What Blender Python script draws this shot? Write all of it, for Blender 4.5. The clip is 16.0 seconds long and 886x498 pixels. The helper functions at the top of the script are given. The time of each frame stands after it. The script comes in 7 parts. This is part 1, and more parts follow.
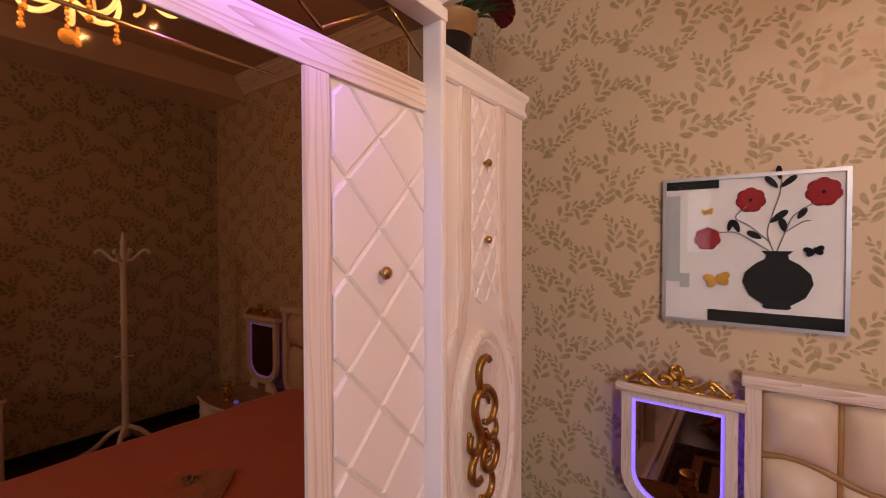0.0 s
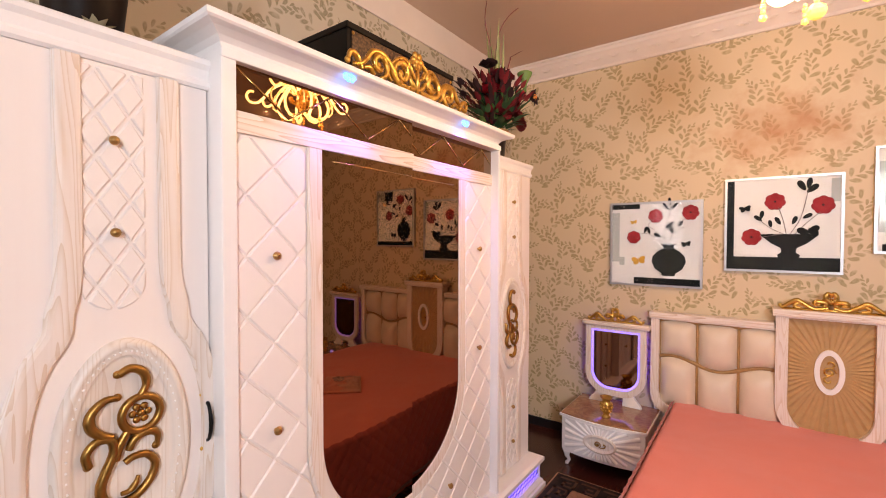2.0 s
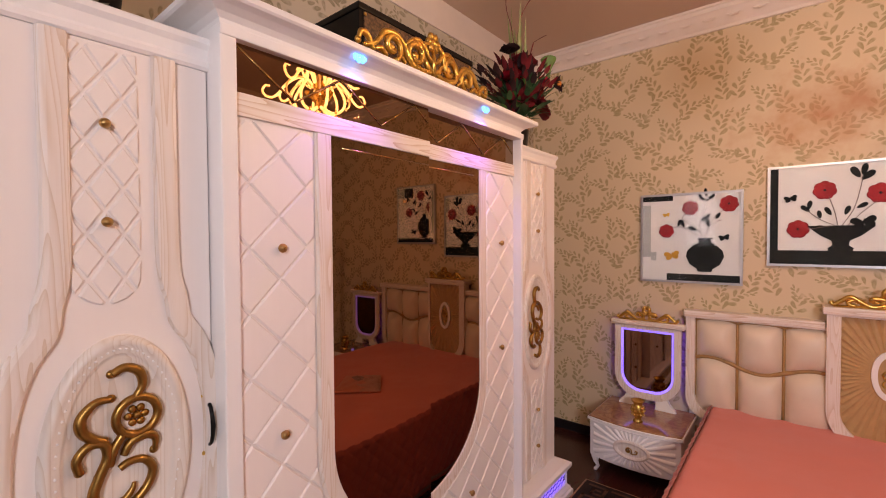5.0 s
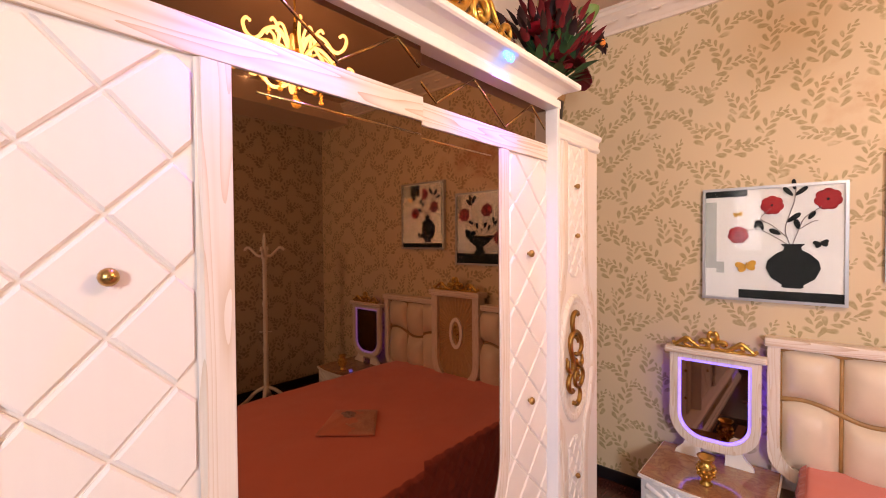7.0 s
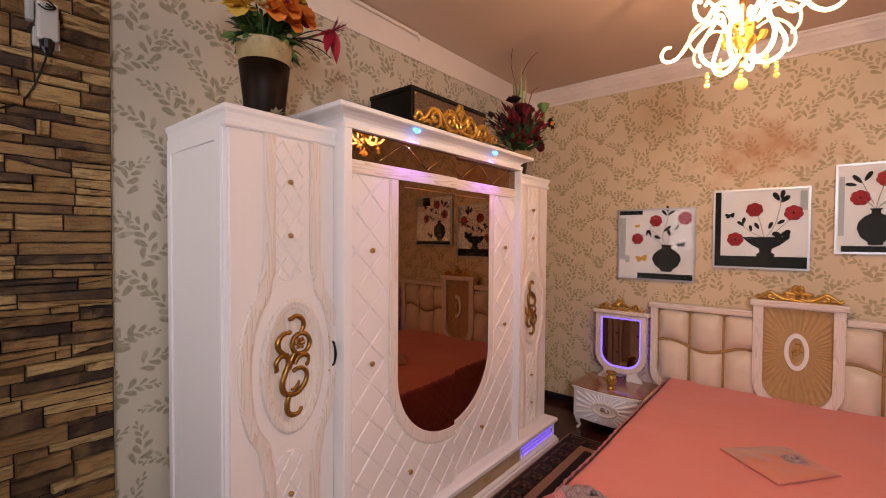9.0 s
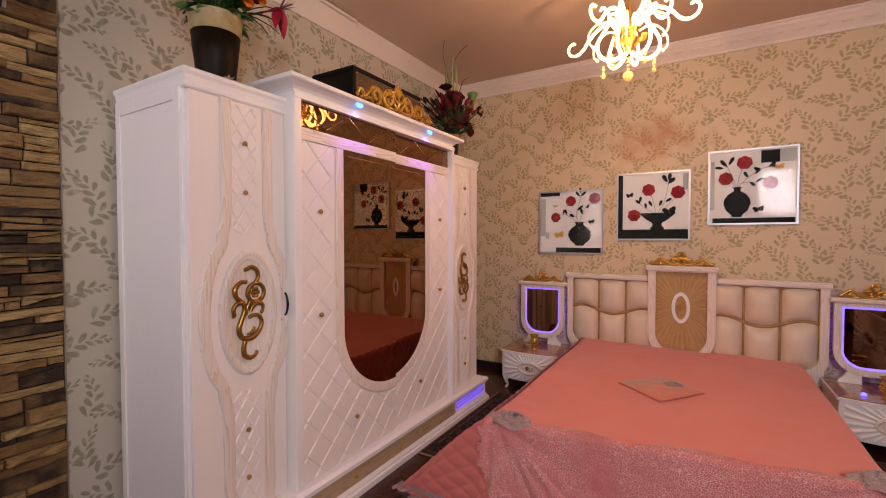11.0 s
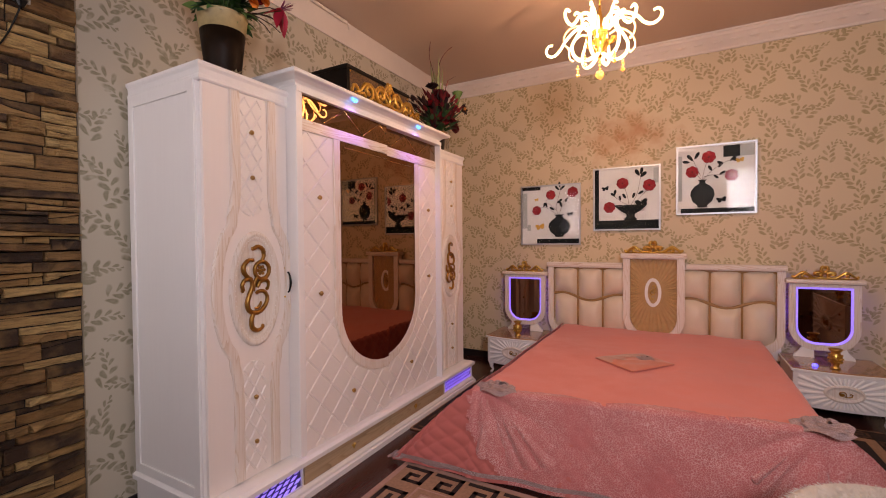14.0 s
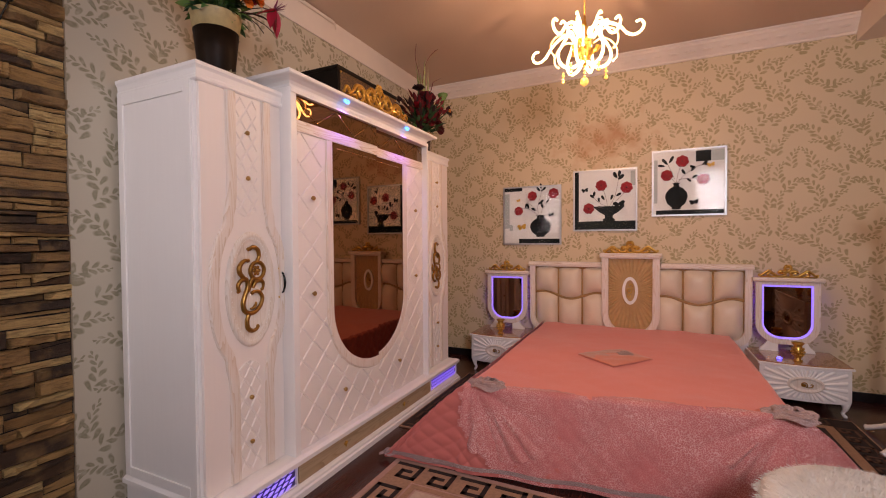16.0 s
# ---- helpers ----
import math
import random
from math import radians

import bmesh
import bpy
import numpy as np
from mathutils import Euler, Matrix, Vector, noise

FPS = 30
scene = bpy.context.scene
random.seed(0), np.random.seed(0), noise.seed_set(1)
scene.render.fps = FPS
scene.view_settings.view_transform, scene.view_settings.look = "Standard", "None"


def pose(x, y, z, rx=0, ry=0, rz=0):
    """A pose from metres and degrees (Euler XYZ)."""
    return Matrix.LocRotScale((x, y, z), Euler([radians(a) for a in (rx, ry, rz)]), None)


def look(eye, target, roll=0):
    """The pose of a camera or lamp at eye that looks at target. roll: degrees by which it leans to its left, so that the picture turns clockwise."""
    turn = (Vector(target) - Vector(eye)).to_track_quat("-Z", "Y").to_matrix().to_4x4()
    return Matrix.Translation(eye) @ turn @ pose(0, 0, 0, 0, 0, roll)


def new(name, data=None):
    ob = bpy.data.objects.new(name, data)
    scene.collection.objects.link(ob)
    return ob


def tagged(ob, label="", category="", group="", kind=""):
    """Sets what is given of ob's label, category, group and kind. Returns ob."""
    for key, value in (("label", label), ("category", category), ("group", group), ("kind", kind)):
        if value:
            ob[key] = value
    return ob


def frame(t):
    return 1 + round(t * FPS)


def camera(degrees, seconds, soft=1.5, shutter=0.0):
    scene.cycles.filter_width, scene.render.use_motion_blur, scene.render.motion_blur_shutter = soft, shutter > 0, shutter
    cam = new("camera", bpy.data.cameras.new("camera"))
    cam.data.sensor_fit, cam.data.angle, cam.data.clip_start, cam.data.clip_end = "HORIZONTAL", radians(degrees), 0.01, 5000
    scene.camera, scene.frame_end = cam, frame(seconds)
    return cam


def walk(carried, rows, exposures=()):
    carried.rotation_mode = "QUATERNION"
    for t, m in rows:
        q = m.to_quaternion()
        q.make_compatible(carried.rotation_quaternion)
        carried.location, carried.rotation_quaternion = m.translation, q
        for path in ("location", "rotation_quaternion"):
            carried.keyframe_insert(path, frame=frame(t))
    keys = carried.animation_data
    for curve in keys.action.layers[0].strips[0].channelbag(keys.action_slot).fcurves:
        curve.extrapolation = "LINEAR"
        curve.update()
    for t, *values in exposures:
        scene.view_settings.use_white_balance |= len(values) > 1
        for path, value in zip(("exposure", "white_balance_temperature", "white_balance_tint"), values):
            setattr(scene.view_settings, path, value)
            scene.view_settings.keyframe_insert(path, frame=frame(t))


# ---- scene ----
cam = camera(91.5, 16.0, soft=1.05)
PATH = [
    (0, (1.188, -0.515, 1.602), (0.022, 1.109, 1.561), -0.1),
    (0.5, (1.339, -0.867, 1.537), (0.169, 0.755, 1.496), -0.2),
    (1, (1.537, -1.254, 1.604), (0.357, 0.36, 1.56), -0.1),
    (1.5, (1.702, -1.573, 1.583), (0.517, 0.038, 1.546), -0.2),
    (2, (1.785, -1.818, 1.589), (0.602, -0.206, 1.544), 0.1),
    (2.5, (1.812, -2.107, 1.549), (0.613, -0.507, 1.511), -0.0),
    (3, (1.883, -2.272, 1.554), (0.666, -0.685, 1.512), -0.2),
    (3.5, (2.004, -2.336, 1.551), (0.776, -0.758, 1.504), -0.2),
    (4, (2.035, -2.301, 1.554), (0.8, -0.728, 1.509), -0.1),
    (4.2, (1.987, -2.237, 1.549), (0.748, -0.668, 1.5), -0.2),
    (6.3, (1.387, -1.008, 1.594), (0.08, 0.505, 1.551), -0.4),
    (6.5, (1.35, -1.003, 1.589), (0.041, 0.508, 1.542), -0.5),
    (7, (1.376, -1.231, 1.586), (0.057, 0.271, 1.548), -0.4),
    (7.5, (1.554, -1.55, 1.62), (0.23, -0.052, 1.584), 0.1),
    (8, (1.726, -1.96, 1.597), (0.403, -0.46, 1.559), 0.2),
    (8.5, (1.909, -2.198, 1.592), (0.579, -0.705, 1.546), 0.1),
    (9, (2.14, -2.382, 1.596), (0.86, -0.846, 1.548), 0.4),
    (9.5, (2.214, -2.52, 1.548), (1.067, -0.882, 1.498), 0.2),
    (10, (2.231, -2.579, 1.491), (1.191, -0.871, 1.441), -0.1),
    (10.2, (2.233, -2.575, 1.478), (1.213, -0.856, 1.418), 0.0),
    (12.3, (2.36, -2.748, 1.324), (1.3, -1.052, 1.287), -0.1),
    (12.5, (2.348, -2.764, 1.32), (1.328, -1.044, 1.279), -0.0),
    (13, (2.322, -2.776, 1.295), (1.375, -1.015, 1.251), -0.5),
    (13.5, (2.315, -2.792, 1.299), (1.359, -1.036, 1.256), -0.6),
    (14, (2.343, -2.8, 1.304), (1.377, -1.049, 1.265), -0.5),
    (14.5, (2.384, -2.805, 1.301), (1.406, -1.061, 1.258), -0.3),
    (15, (2.399, -2.822, 1.294), (1.407, -1.086, 1.256), -0.2),
    (15.5, (2.341, -2.85, 1.29), (1.356, -1.11, 1.249), -0.1),
    (16, (2.282, -2.892, 1.314), (1.42, -1.087, 1.269), -0.4),
]
EXPOSURES = [(0, -0.35, 6900, 26), (0.7, 0.05, 6850, 21), (1, 0.2, 6800, 18), (1.5, 0.55, 6750, 16), (2.2, 0.38, 6700, 15), (3.5, -0.05, 6950, 23), (4.2, -0.05, 6950, 23), (6.3, 0.17, 6850, 24), (7, 0.56, 6700, 16), (7.8, 0.42, 6650, 15), (9, -0.2, 7000, 23), (10, -0.28, 7100, 25), (16, -0.3, 7100, 25)]
walk(cam, [(t, look(eye, target, roll)) for t, eye, target, roll in PATH], EXPOSURES)

# ---------------- light ----------------
world = bpy.data.worlds.new("room_world")
world.use_nodes = True
world.node_tree.nodes["Background"].inputs[0].default_value = (0.55, 0.65, 0.85, 1)
world.node_tree.nodes["Background"].inputs[1].default_value = 0.02
scene.world = world


def area_lamp(name, size_x, size_y, power, colour, eye, target):
    d = bpy.data.lights.new(name, "AREA")
    d.shape, d.size, d.size_y, d.energy, d.color = "RECTANGLE", size_x, size_y, power, colour
    ob = new(name, d)
    ob.matrix_world = look(eye, target)
    return ob


def point_lamp(name, place, power, colour, radius=0.03):
    d = bpy.data.lights.new(name, "POINT")
    d.energy, d.color, d.shadow_soft_size = power, colour, radius
    ob = new(name, d)
    ob.location = place
    return ob


# ---------------- materials ----------------
class Nodes:
    """Short hand for node trees."""

    def __init__(self, name):
        self.mat = bpy.data.materials.new(name)
        self.mat.use_nodes = True
        self.tree = self.mat.node_tree
        self.bsdf = self.tree.nodes["Principled BSDF"]

    def add(self, kind, **props):
        n = self.tree.nodes.new(kind)
        for k, v in props.items():
            setattr(n, k, v)
        return n

    def link(self, a, b):
        self.tree.links.new(a, b)

    def put(self, socket, value):
        if isinstance(value, (int, float, tuple, list)):
            socket.default_value = value
        else:
            self.link(value, socket)

    def math(self, op, a, b=0.0, c=None, clamp=False):
        n = self.add("ShaderNodeMath", operation=op, use_clamp=clamp)
        self.put(n.inputs[0], a), self.put(n.inputs[1], b)
        if c is not None:
            self.put(n.inputs[2], c)
        return n.outputs[0]

    def coords(self, scale=(1, 1, 1), kind="Object", rot=(0, 0, 0)):
        t, m = self.add("ShaderNodeTexCoord"), self.add("ShaderNodeMapping")
        self.link(t.outputs[kind], m.inputs[0])
        m.inputs["Scale"].default_value, m.inputs["Rotation"].default_value = scale, rot
        return m.outputs[0]

    def noise(self, scale, vec=None, detail=4.0, rough=0.55, distort=0.0):
        n = self.add("ShaderNodeTexNoise")
        n.inputs["Scale"].default_value, n.inputs["Detail"].default_value = scale, detail
        n.inputs["Roughness"].default_value, n.inputs["Distortion"].default_value = rough, distort
        if vec is not None:
            self.link(vec, n.inputs["Vector"])
        return n.outputs["Fac"]

    def mix(self, fac, a, b, mode="MIX"):
        n = self.add("ShaderNodeMix", data_type="RGBA", blend_type=mode)
        self.put(n.inputs[0], fac)
        self.put(n.inputs[6], (*a, 1) if isinstance(a, tuple) and len(a) == 3 else a)
        self.put(n.inputs[7], (*b, 1) if isinstance(b, tuple) and len(b) == 3 else b)
        return n.outputs[2]

    def ramp(self, fac, *stops):
        n = self.add("ShaderNodeValToRGB")
        e = n.color_ramp.elements
        while len(e) < len(stops):
            e.new(0.5)
        for k, (p, c) in zip(e, stops):
            k.position, k.color = p, (*c, 1) if len(c) == 3 else c
        self.link(fac, n.inputs[0])
        return n.outputs[0]

    def bump(self, height, strength=0.3, distance=0.002):
        n = self.add("ShaderNodeBump")
        n.inputs["Strength"].default_value, n.inputs["Distance"].default_value = strength, distance
        self.link(height, n.inputs["Height"])
        self.link(n.outputs[0], self.bsdf.inputs["Normal"])

    def done(self, colour=None, rough=None, metal=None, **more):
        if colour is not None:
            self.put(self.bsdf.inputs["Base Color"], (*colour, 1) if isinstance(colour, tuple) else colour)
        if rough is not None:
            self.put(self.bsdf.inputs["Roughness"], rough)
        if metal is not None:
            self.put(self.bsdf.inputs["Metallic"], metal)
        for k, v in more.items():
            self.put(self.bsdf.inputs[k.replace("_", " ")], v)
        return self.mat


def lacquer(name, colour, rough=0.35, grain=0.06):
    """Painted wood with faint upright grain and small scuffs."""
    n = Nodes(name)
    v = n.coords((60, 60, 2.2))
    g = n.noise(1.0, v, 3)
    soft = n.noise(2.3, n.coords(), 3)
    dark = tuple(c * (1 - grain * 2) for c in colour)
    c = n.mix(g, tuple(min(1, k * (1 + grain * 0.4)) for k in colour), dark)
    c = n.mix(n.math("MULTIPLY", soft, 0.25), c, tuple(k * 0.93 for k in colour))
    n.bump(g, 0.12, 0.0008)
    return n.done(c, n.math("MULTIPLY_ADD", soft, 0.2, rough - 0.1))


def ash_grain(name, light, line, along=2, scale=1.0, contrast=1.0):
    """White-limed ash with wavy cathedral grain; along: the axis that the grain follows."""
    n = Nodes(name)
    run = [1.0, 1.0, 1.0]
    run[along] = 0.07
    w = n.add("ShaderNodeTexNoise")
    w.inputs["Scale"].default_value, w.inputs["Detail"].default_value = 11.0 * scale, 2.0
    n.link(n.coords(tuple(run)), w.inputs["Vector"])
    rings = n.math("FRACT", n.math("MULTIPLY", w.outputs["Fac"], 20.0))
    edge = n.math("POWER", rings, 3.5)
    run[along] = 0.03
    fine = n.noise(260, n.coords(tuple(run)), 2)
    f = n.math("ADD", n.math("MULTIPLY", edge, 0.85 * contrast), n.math("MULTIPLY", fine, 0.22), clamp=True)
    c = n.mix(f, light, line)
    n.bump(f, 0.25, 0.001)
    return n.done(c, 0.42)


def gilt(name, colour=(0.83, 0.52, 0.13), rough=0.28):
    n = Nodes(name)
    a = n.noise(35, n.coords(), 4)
    c = n.mix(a, colour, tuple(k * 0.55 for k in colour))
    n.bump(a, 0.25, 0.002)
    return n.done(c, n.math("MULTIPLY_ADD", a, 0.25, rough - 0.1), 1.0)


def plain(name, colour, rough=0.6, metal=0.0, vary=0.12, scale=14.0, bump=0.15):
    n = Nodes(name)
    a = n.noise(scale, n.coords(), 5)
    c = n.mix(a, tuple(min(1, k * (1 + vary)) for k in colour), tuple(k * (1 - vary * 1.6) for k in colour))
    if bump:
        n.bump(n.noise(scale * 9, n.coords(), 3), bump, 0.001)
    return n.done(c, rough, metal)


def glow(name, colour, strength, body=(0.8, 0.8, 0.8)):
    n = Nodes(name)
    return n.done(body, 0.4, Emission_Color=(*colour, 1), Emission_Strength=strength)


def wallpaper(name, ground, leaf, axis, stain=None):
    """Cream paper printed with leafy sprays in taupe. axis: 0 for a wall along x, 1 along y."""
    n = Nodes(name)
    t, s = n.add("ShaderNodeTexCoord"), n.add("ShaderNodeSeparateXYZ")
    n.link(t.outputs["Object"], s.inputs[0])
    wob = n.add("ShaderNodeTexNoise")
    wob.inputs["Scale"].default_value, wob.inputs["Detail"].default_value = 22, 1.0
    n.link(t.outputs["Object"], wob.inputs["Vector"])
    sw = n.add("ShaderNodeSeparateXYZ")
    n.link(wob.outputs["Color"], sw.inputs[0])
    u = n.math("MULTIPLY_ADD", sw.outputs[0], 0.016, s.outputs[axis])
    v = n.math("MULTIPLY_ADD", sw.outputs[1], 0.016, s.outputs[2])
    cell_u, cell_v, total = 0.182, 0.226, None
    # two half-dropped layers of one leafy spray, each turned and flipped cell by cell
    for layer, (ou, ov) in enumerate(((10.0, 10.0), (10.0 + cell_u * 0.5, 10.0 + cell_v * 0.52))):
        a = n.math("DIVIDE", n.math("ADD", u, ou), cell_u)
        ia = n.math("FLOOR", a)
        drop = n.math("MULTIPLY", n.math("MODULO", ia, 2.0), 0.5)
        b = n.math("ADD", n.math("DIVIDE", n.math("ADD", v, ov), cell_v), drop)
        ib = n.math("FLOOR", b)
        ids, wn = n.add("ShaderNodeCombineXYZ"), n.add("ShaderNodeTexWhiteNoise", noise_dimensions="3D")
        n.link(ia, ids.inputs[0]), n.link(ib, ids.inputs[1])
        ids.inputs[2].default_value = 3.7 * layer
        n.link(ids.outputs[0], wn.inputs["Vector"])
        flip = n.math("SIGN", n.math("SUBTRACT", wn.outputs["Value"], 0.5))
        la = n.math("MULTIPLY", n.math("SUBTRACT", n.math("SUBTRACT", a, ia), 0.5), n.math("MULTIPLY", flip, cell_u))
        lb = n.math("MULTIPLY", n.math("SUBTRACT", n.math("SUBTRACT", b, ib), 0.5), cell_v)
        loc, rot = n.add("ShaderNodeCombineXYZ"), n.add("ShaderNodeVectorRotate", rotation_type="Z_AXIS")
        n.link(la, loc.inputs[0]), n.link(lb, loc.inputs[1])
        n.link(loc.outputs[0], rot.inputs["Vector"])
        sc = n.add("ShaderNodeSeparateColor")
        n.link(wn.outputs["Color"], sc.inputs[0])
        n.link(n.math("MULTIPLY_ADD", sc.outputs[1], 1.5, -0.55), rot.inputs["Angle"])
        pu, pv, ang = -0.035, -0.105, 96.0
        for k in range(10):
            step = 0.0225 * (1 - 0.030 * k)
            pu, pv = pu + step * math.cos(radians(ang)), pv + step * math.sin(radians(ang))
            ang -= 7
            side = 1 if k % 2 else -1
            long, wide = 0.0325 * (1 - 0.062 * k), 0.0165 * (1 - 0.066 * k)
            tilt = ang + side * (50 - 3 * k)
            m = n.add("ShaderNodeMapping", vector_type="TEXTURE")
            m.inputs["Location"].default_value = (pu + long * math.cos(radians(tilt)), pv + long * math.sin(radians(tilt)), 0)
            m.inputs["Rotation"].default_value = (0, 0, radians(tilt))
            m.inputs["Scale"].default_value = (long, wide, 1)
            n.link(rot.outputs[0], m.inputs[0])
            # a petal: narrow at its foot, broad towards its tip
            sp = n.add("ShaderNodeSeparateXYZ")
            n.link(m.outputs[0], sp.inputs[0])
            across = n.math("MULTIPLY", sp.outputs[1], n.math("MULTIPLY_ADD", sp.outputs[0], -0.50, 1.20))
            reach = n.math("SQRT", n.math("ADD", n.math("MULTIPLY", sp.outputs[0], sp.outputs[0]), n.math("MULTIPLY", across, across)))
            total = reach if total is None else n.math("MINIMUM", total, reach)
    inside = n.math("MULTIPLY", n.math("SUBTRACT", 1.0, total), 2.6, clamp=True)
    core = n.math("SUBTRACT", 1.0, total, clamp=True)
    print_ = n.noise(60, t.outputs["Object"], 4)
    patch = n.noise(1.1, t.outputs["Object"], 3)
    fade = n.math("MULTIPLY", inside, n.math("MULTIPLY_ADD", print_, 0.8, 0.42, clamp=True))
    fade = n.math("MULTIPLY", fade, n.math("MULTIPLY_ADD", core, -0.30, 1.05, clamp=True))
    fade = n.math("MULTIPLY", fade, n.math("MULTIPLY_ADD", n.noise(16, t.outputs["Object"], 2), 3.0, -0.45, clamp=True))
    base = n.mix(n.math("MULTIPLY", patch, 0.5), ground, tuple(k * 0.9 for k in ground))
    base = n.mix(n.math("MULTIPLY", n.noise(210, t.outputs["Object"], 2), 0.18), base, tuple(k * 0.8 for k in ground))
    tone = n.mix(n.noise(5, t.outputs["Object"], 2), leaf, tuple(k * q for k, q in zip(leaf, (0.78, 0.86, 0.7))))
    n.bump(n.noise(320, t.outputs["Object"], 2), 0.12, 0.0006)
    col = n.mix(fade, base, tone)
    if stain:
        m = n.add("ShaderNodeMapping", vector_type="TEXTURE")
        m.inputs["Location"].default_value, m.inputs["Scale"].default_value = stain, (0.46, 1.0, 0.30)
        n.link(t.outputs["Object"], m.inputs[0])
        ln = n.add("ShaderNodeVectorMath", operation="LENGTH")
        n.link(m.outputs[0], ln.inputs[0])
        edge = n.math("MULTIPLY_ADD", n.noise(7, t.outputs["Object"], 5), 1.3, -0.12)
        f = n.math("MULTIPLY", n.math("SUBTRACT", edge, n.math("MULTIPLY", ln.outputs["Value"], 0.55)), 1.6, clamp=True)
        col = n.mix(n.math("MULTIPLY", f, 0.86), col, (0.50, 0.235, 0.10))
    return n.done(col, 0.55)


WHITE = lacquer("white_lacquer", (0.88, 0.85, 0.83), grain=0.02)
CREAM = lacquer("cream_lacquer", (0.87, 0.80, 0.755), 0.38, 0.015)
ASH = ash_grain("limed_ash", (0.82, 0.74, 0.68), (0.62, 0.46, 0.32), contrast=0.75)
ASH_LEVEL = ash_grain("limed_ash_level", (0.82, 0.74, 0.68), (0.58, 0.41, 0.28), along=1)
ASH_CROSS = ash_grain("limed_ash_cross", (0.82, 0.74, 0.68), (0.58, 0.41, 0.28), along=0)
ASH_FACE = ash_grain("limed_ash_pale", (0.80, 0.74, 0.68), (0.58, 0.45, 0.33), contrast=0.6)
DRAWER_WOOD = ash_grain("tan_drawer_front", (0.55, 0.40, 0.25), (0.36, 0.24, 0.13), along=1)
GOLD = gilt("gilded_resin")
BRONZE = gilt("old_bronze_gilt", (0.50, 0.27, 0.07), 0.34)
KNOB = gilt("brass_knob", (0.62, 0.38, 0.14), 0.28)
BRONZE_GLASS = Nodes("bronze_mirror").done((0.240, 0.140, 0.076), 0.015, 1.0)
CUT_LINE = Nodes("cut_glass_line").done((0.46, 0.27, 0.09), 0.24, 1.0)
DARK_GLASS = Nodes("smoked_mirror").done((0.22, 0.13, 0.09), 0.03, 1.0)
VIOLET_LED = glow("violet_led", (0.080, 0.016, 1.0), 1.35)
VIOLET_TUBE = glow("violet_tube", (0.075, 0.016, 1.0), 9.0)
BLUE_LED = glow("blue_led", (0.05, 0.30, 1.0), 6.0, (0.02, 0.05, 0.10))
SLOT_LED = glow("violet_slot", (0.13, 0.045, 1.0), 1.3)
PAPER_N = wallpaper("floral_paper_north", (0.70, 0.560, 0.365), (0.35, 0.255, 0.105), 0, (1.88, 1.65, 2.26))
# same paper as the north wall, with the side walls' shade put into its colours
PAPER_SHADED = wallpaper("floral_paper_west", (0.55, 0.490, 0.385), (0.22, 0.185, 0.11), 1)
CEILING = plain("ceiling_paint", (0.62, 0.47, 0.37), 0.8, vary=0.04, scale=1.5, bump=0.1)
PLASTER = plain("white_plaster", (0.78, 0.68, 0.60), 0.7, vary=0.05, scale=6)
BLACK_SKIRT = plain("black_skirting", (0.012, 0.010, 0.012), 0.3, vary=0.2)
BLACK = plain("black_gloss", (0.008, 0.007, 0.006), 0.28, vary=0.3)
BLACK.node_tree.nodes["Principled BSDF"].inputs["Specular IOR Level"].default_value = 0.2

# ---------------- mesh helpers ----------------


def part(name, bm, material, parent=None, label="", smooth=False):
    """Links a bmesh, given in world metres, as one mesh under parent."""
    me = bpy.data.meshes.new(name)
    if smooth:
        for f in bm.faces:
            f.smooth = True
    bm.to_mesh(me)
    bm.free()
    me.materials.append(material)
    ob = new(name, me)
    if parent is not None:
        at, up = Vector(parent.location), parent.parent
        if up is not None:
            at += Vector(up.location)
        me.transform(Matrix.Translation(-at))
        ob.parent = parent
    if label:
        ob["label"] = label
    return ob


def thing(name, place, label, category, group="", kind=""):
    ob = new(name)
    ob.empty_display_size = 0.05
    ob.location = place
    return tagged(ob, label, category, group, kind)


def add_box(bm, lo, hi, bevel=0.0, seg=2):
    r = bmesh.ops.create_cube(bm, size=1.0)
    lo, hi = Vector(lo), Vector(hi)
    for v in r["verts"]:
        v.co = Vector(((v.co[i] + 0.5) * (hi[i] - lo[i]) + lo[i]) for i in range(3))
    if bevel:
        edges = list({e for v in r["verts"] for e in v.link_edges})
        bmesh.ops.bevel(bm, geom=edges, offset=bevel, segments=seg, affect="EDGES", profile=0.6)
    return bm


def box(lo, hi, bevel=0.0, seg=2):
    return add_box(bmesh.new(), lo, hi, bevel, seg)


def tile_mesh(name, lo, hi, bevel, mat):
    bm = box(lo, hi, bevel, 1)
    me = bpy.data.meshes.new(name)
    bm.to_mesh(me)
    bm.free()
    me.materials.append(mat)
    return me


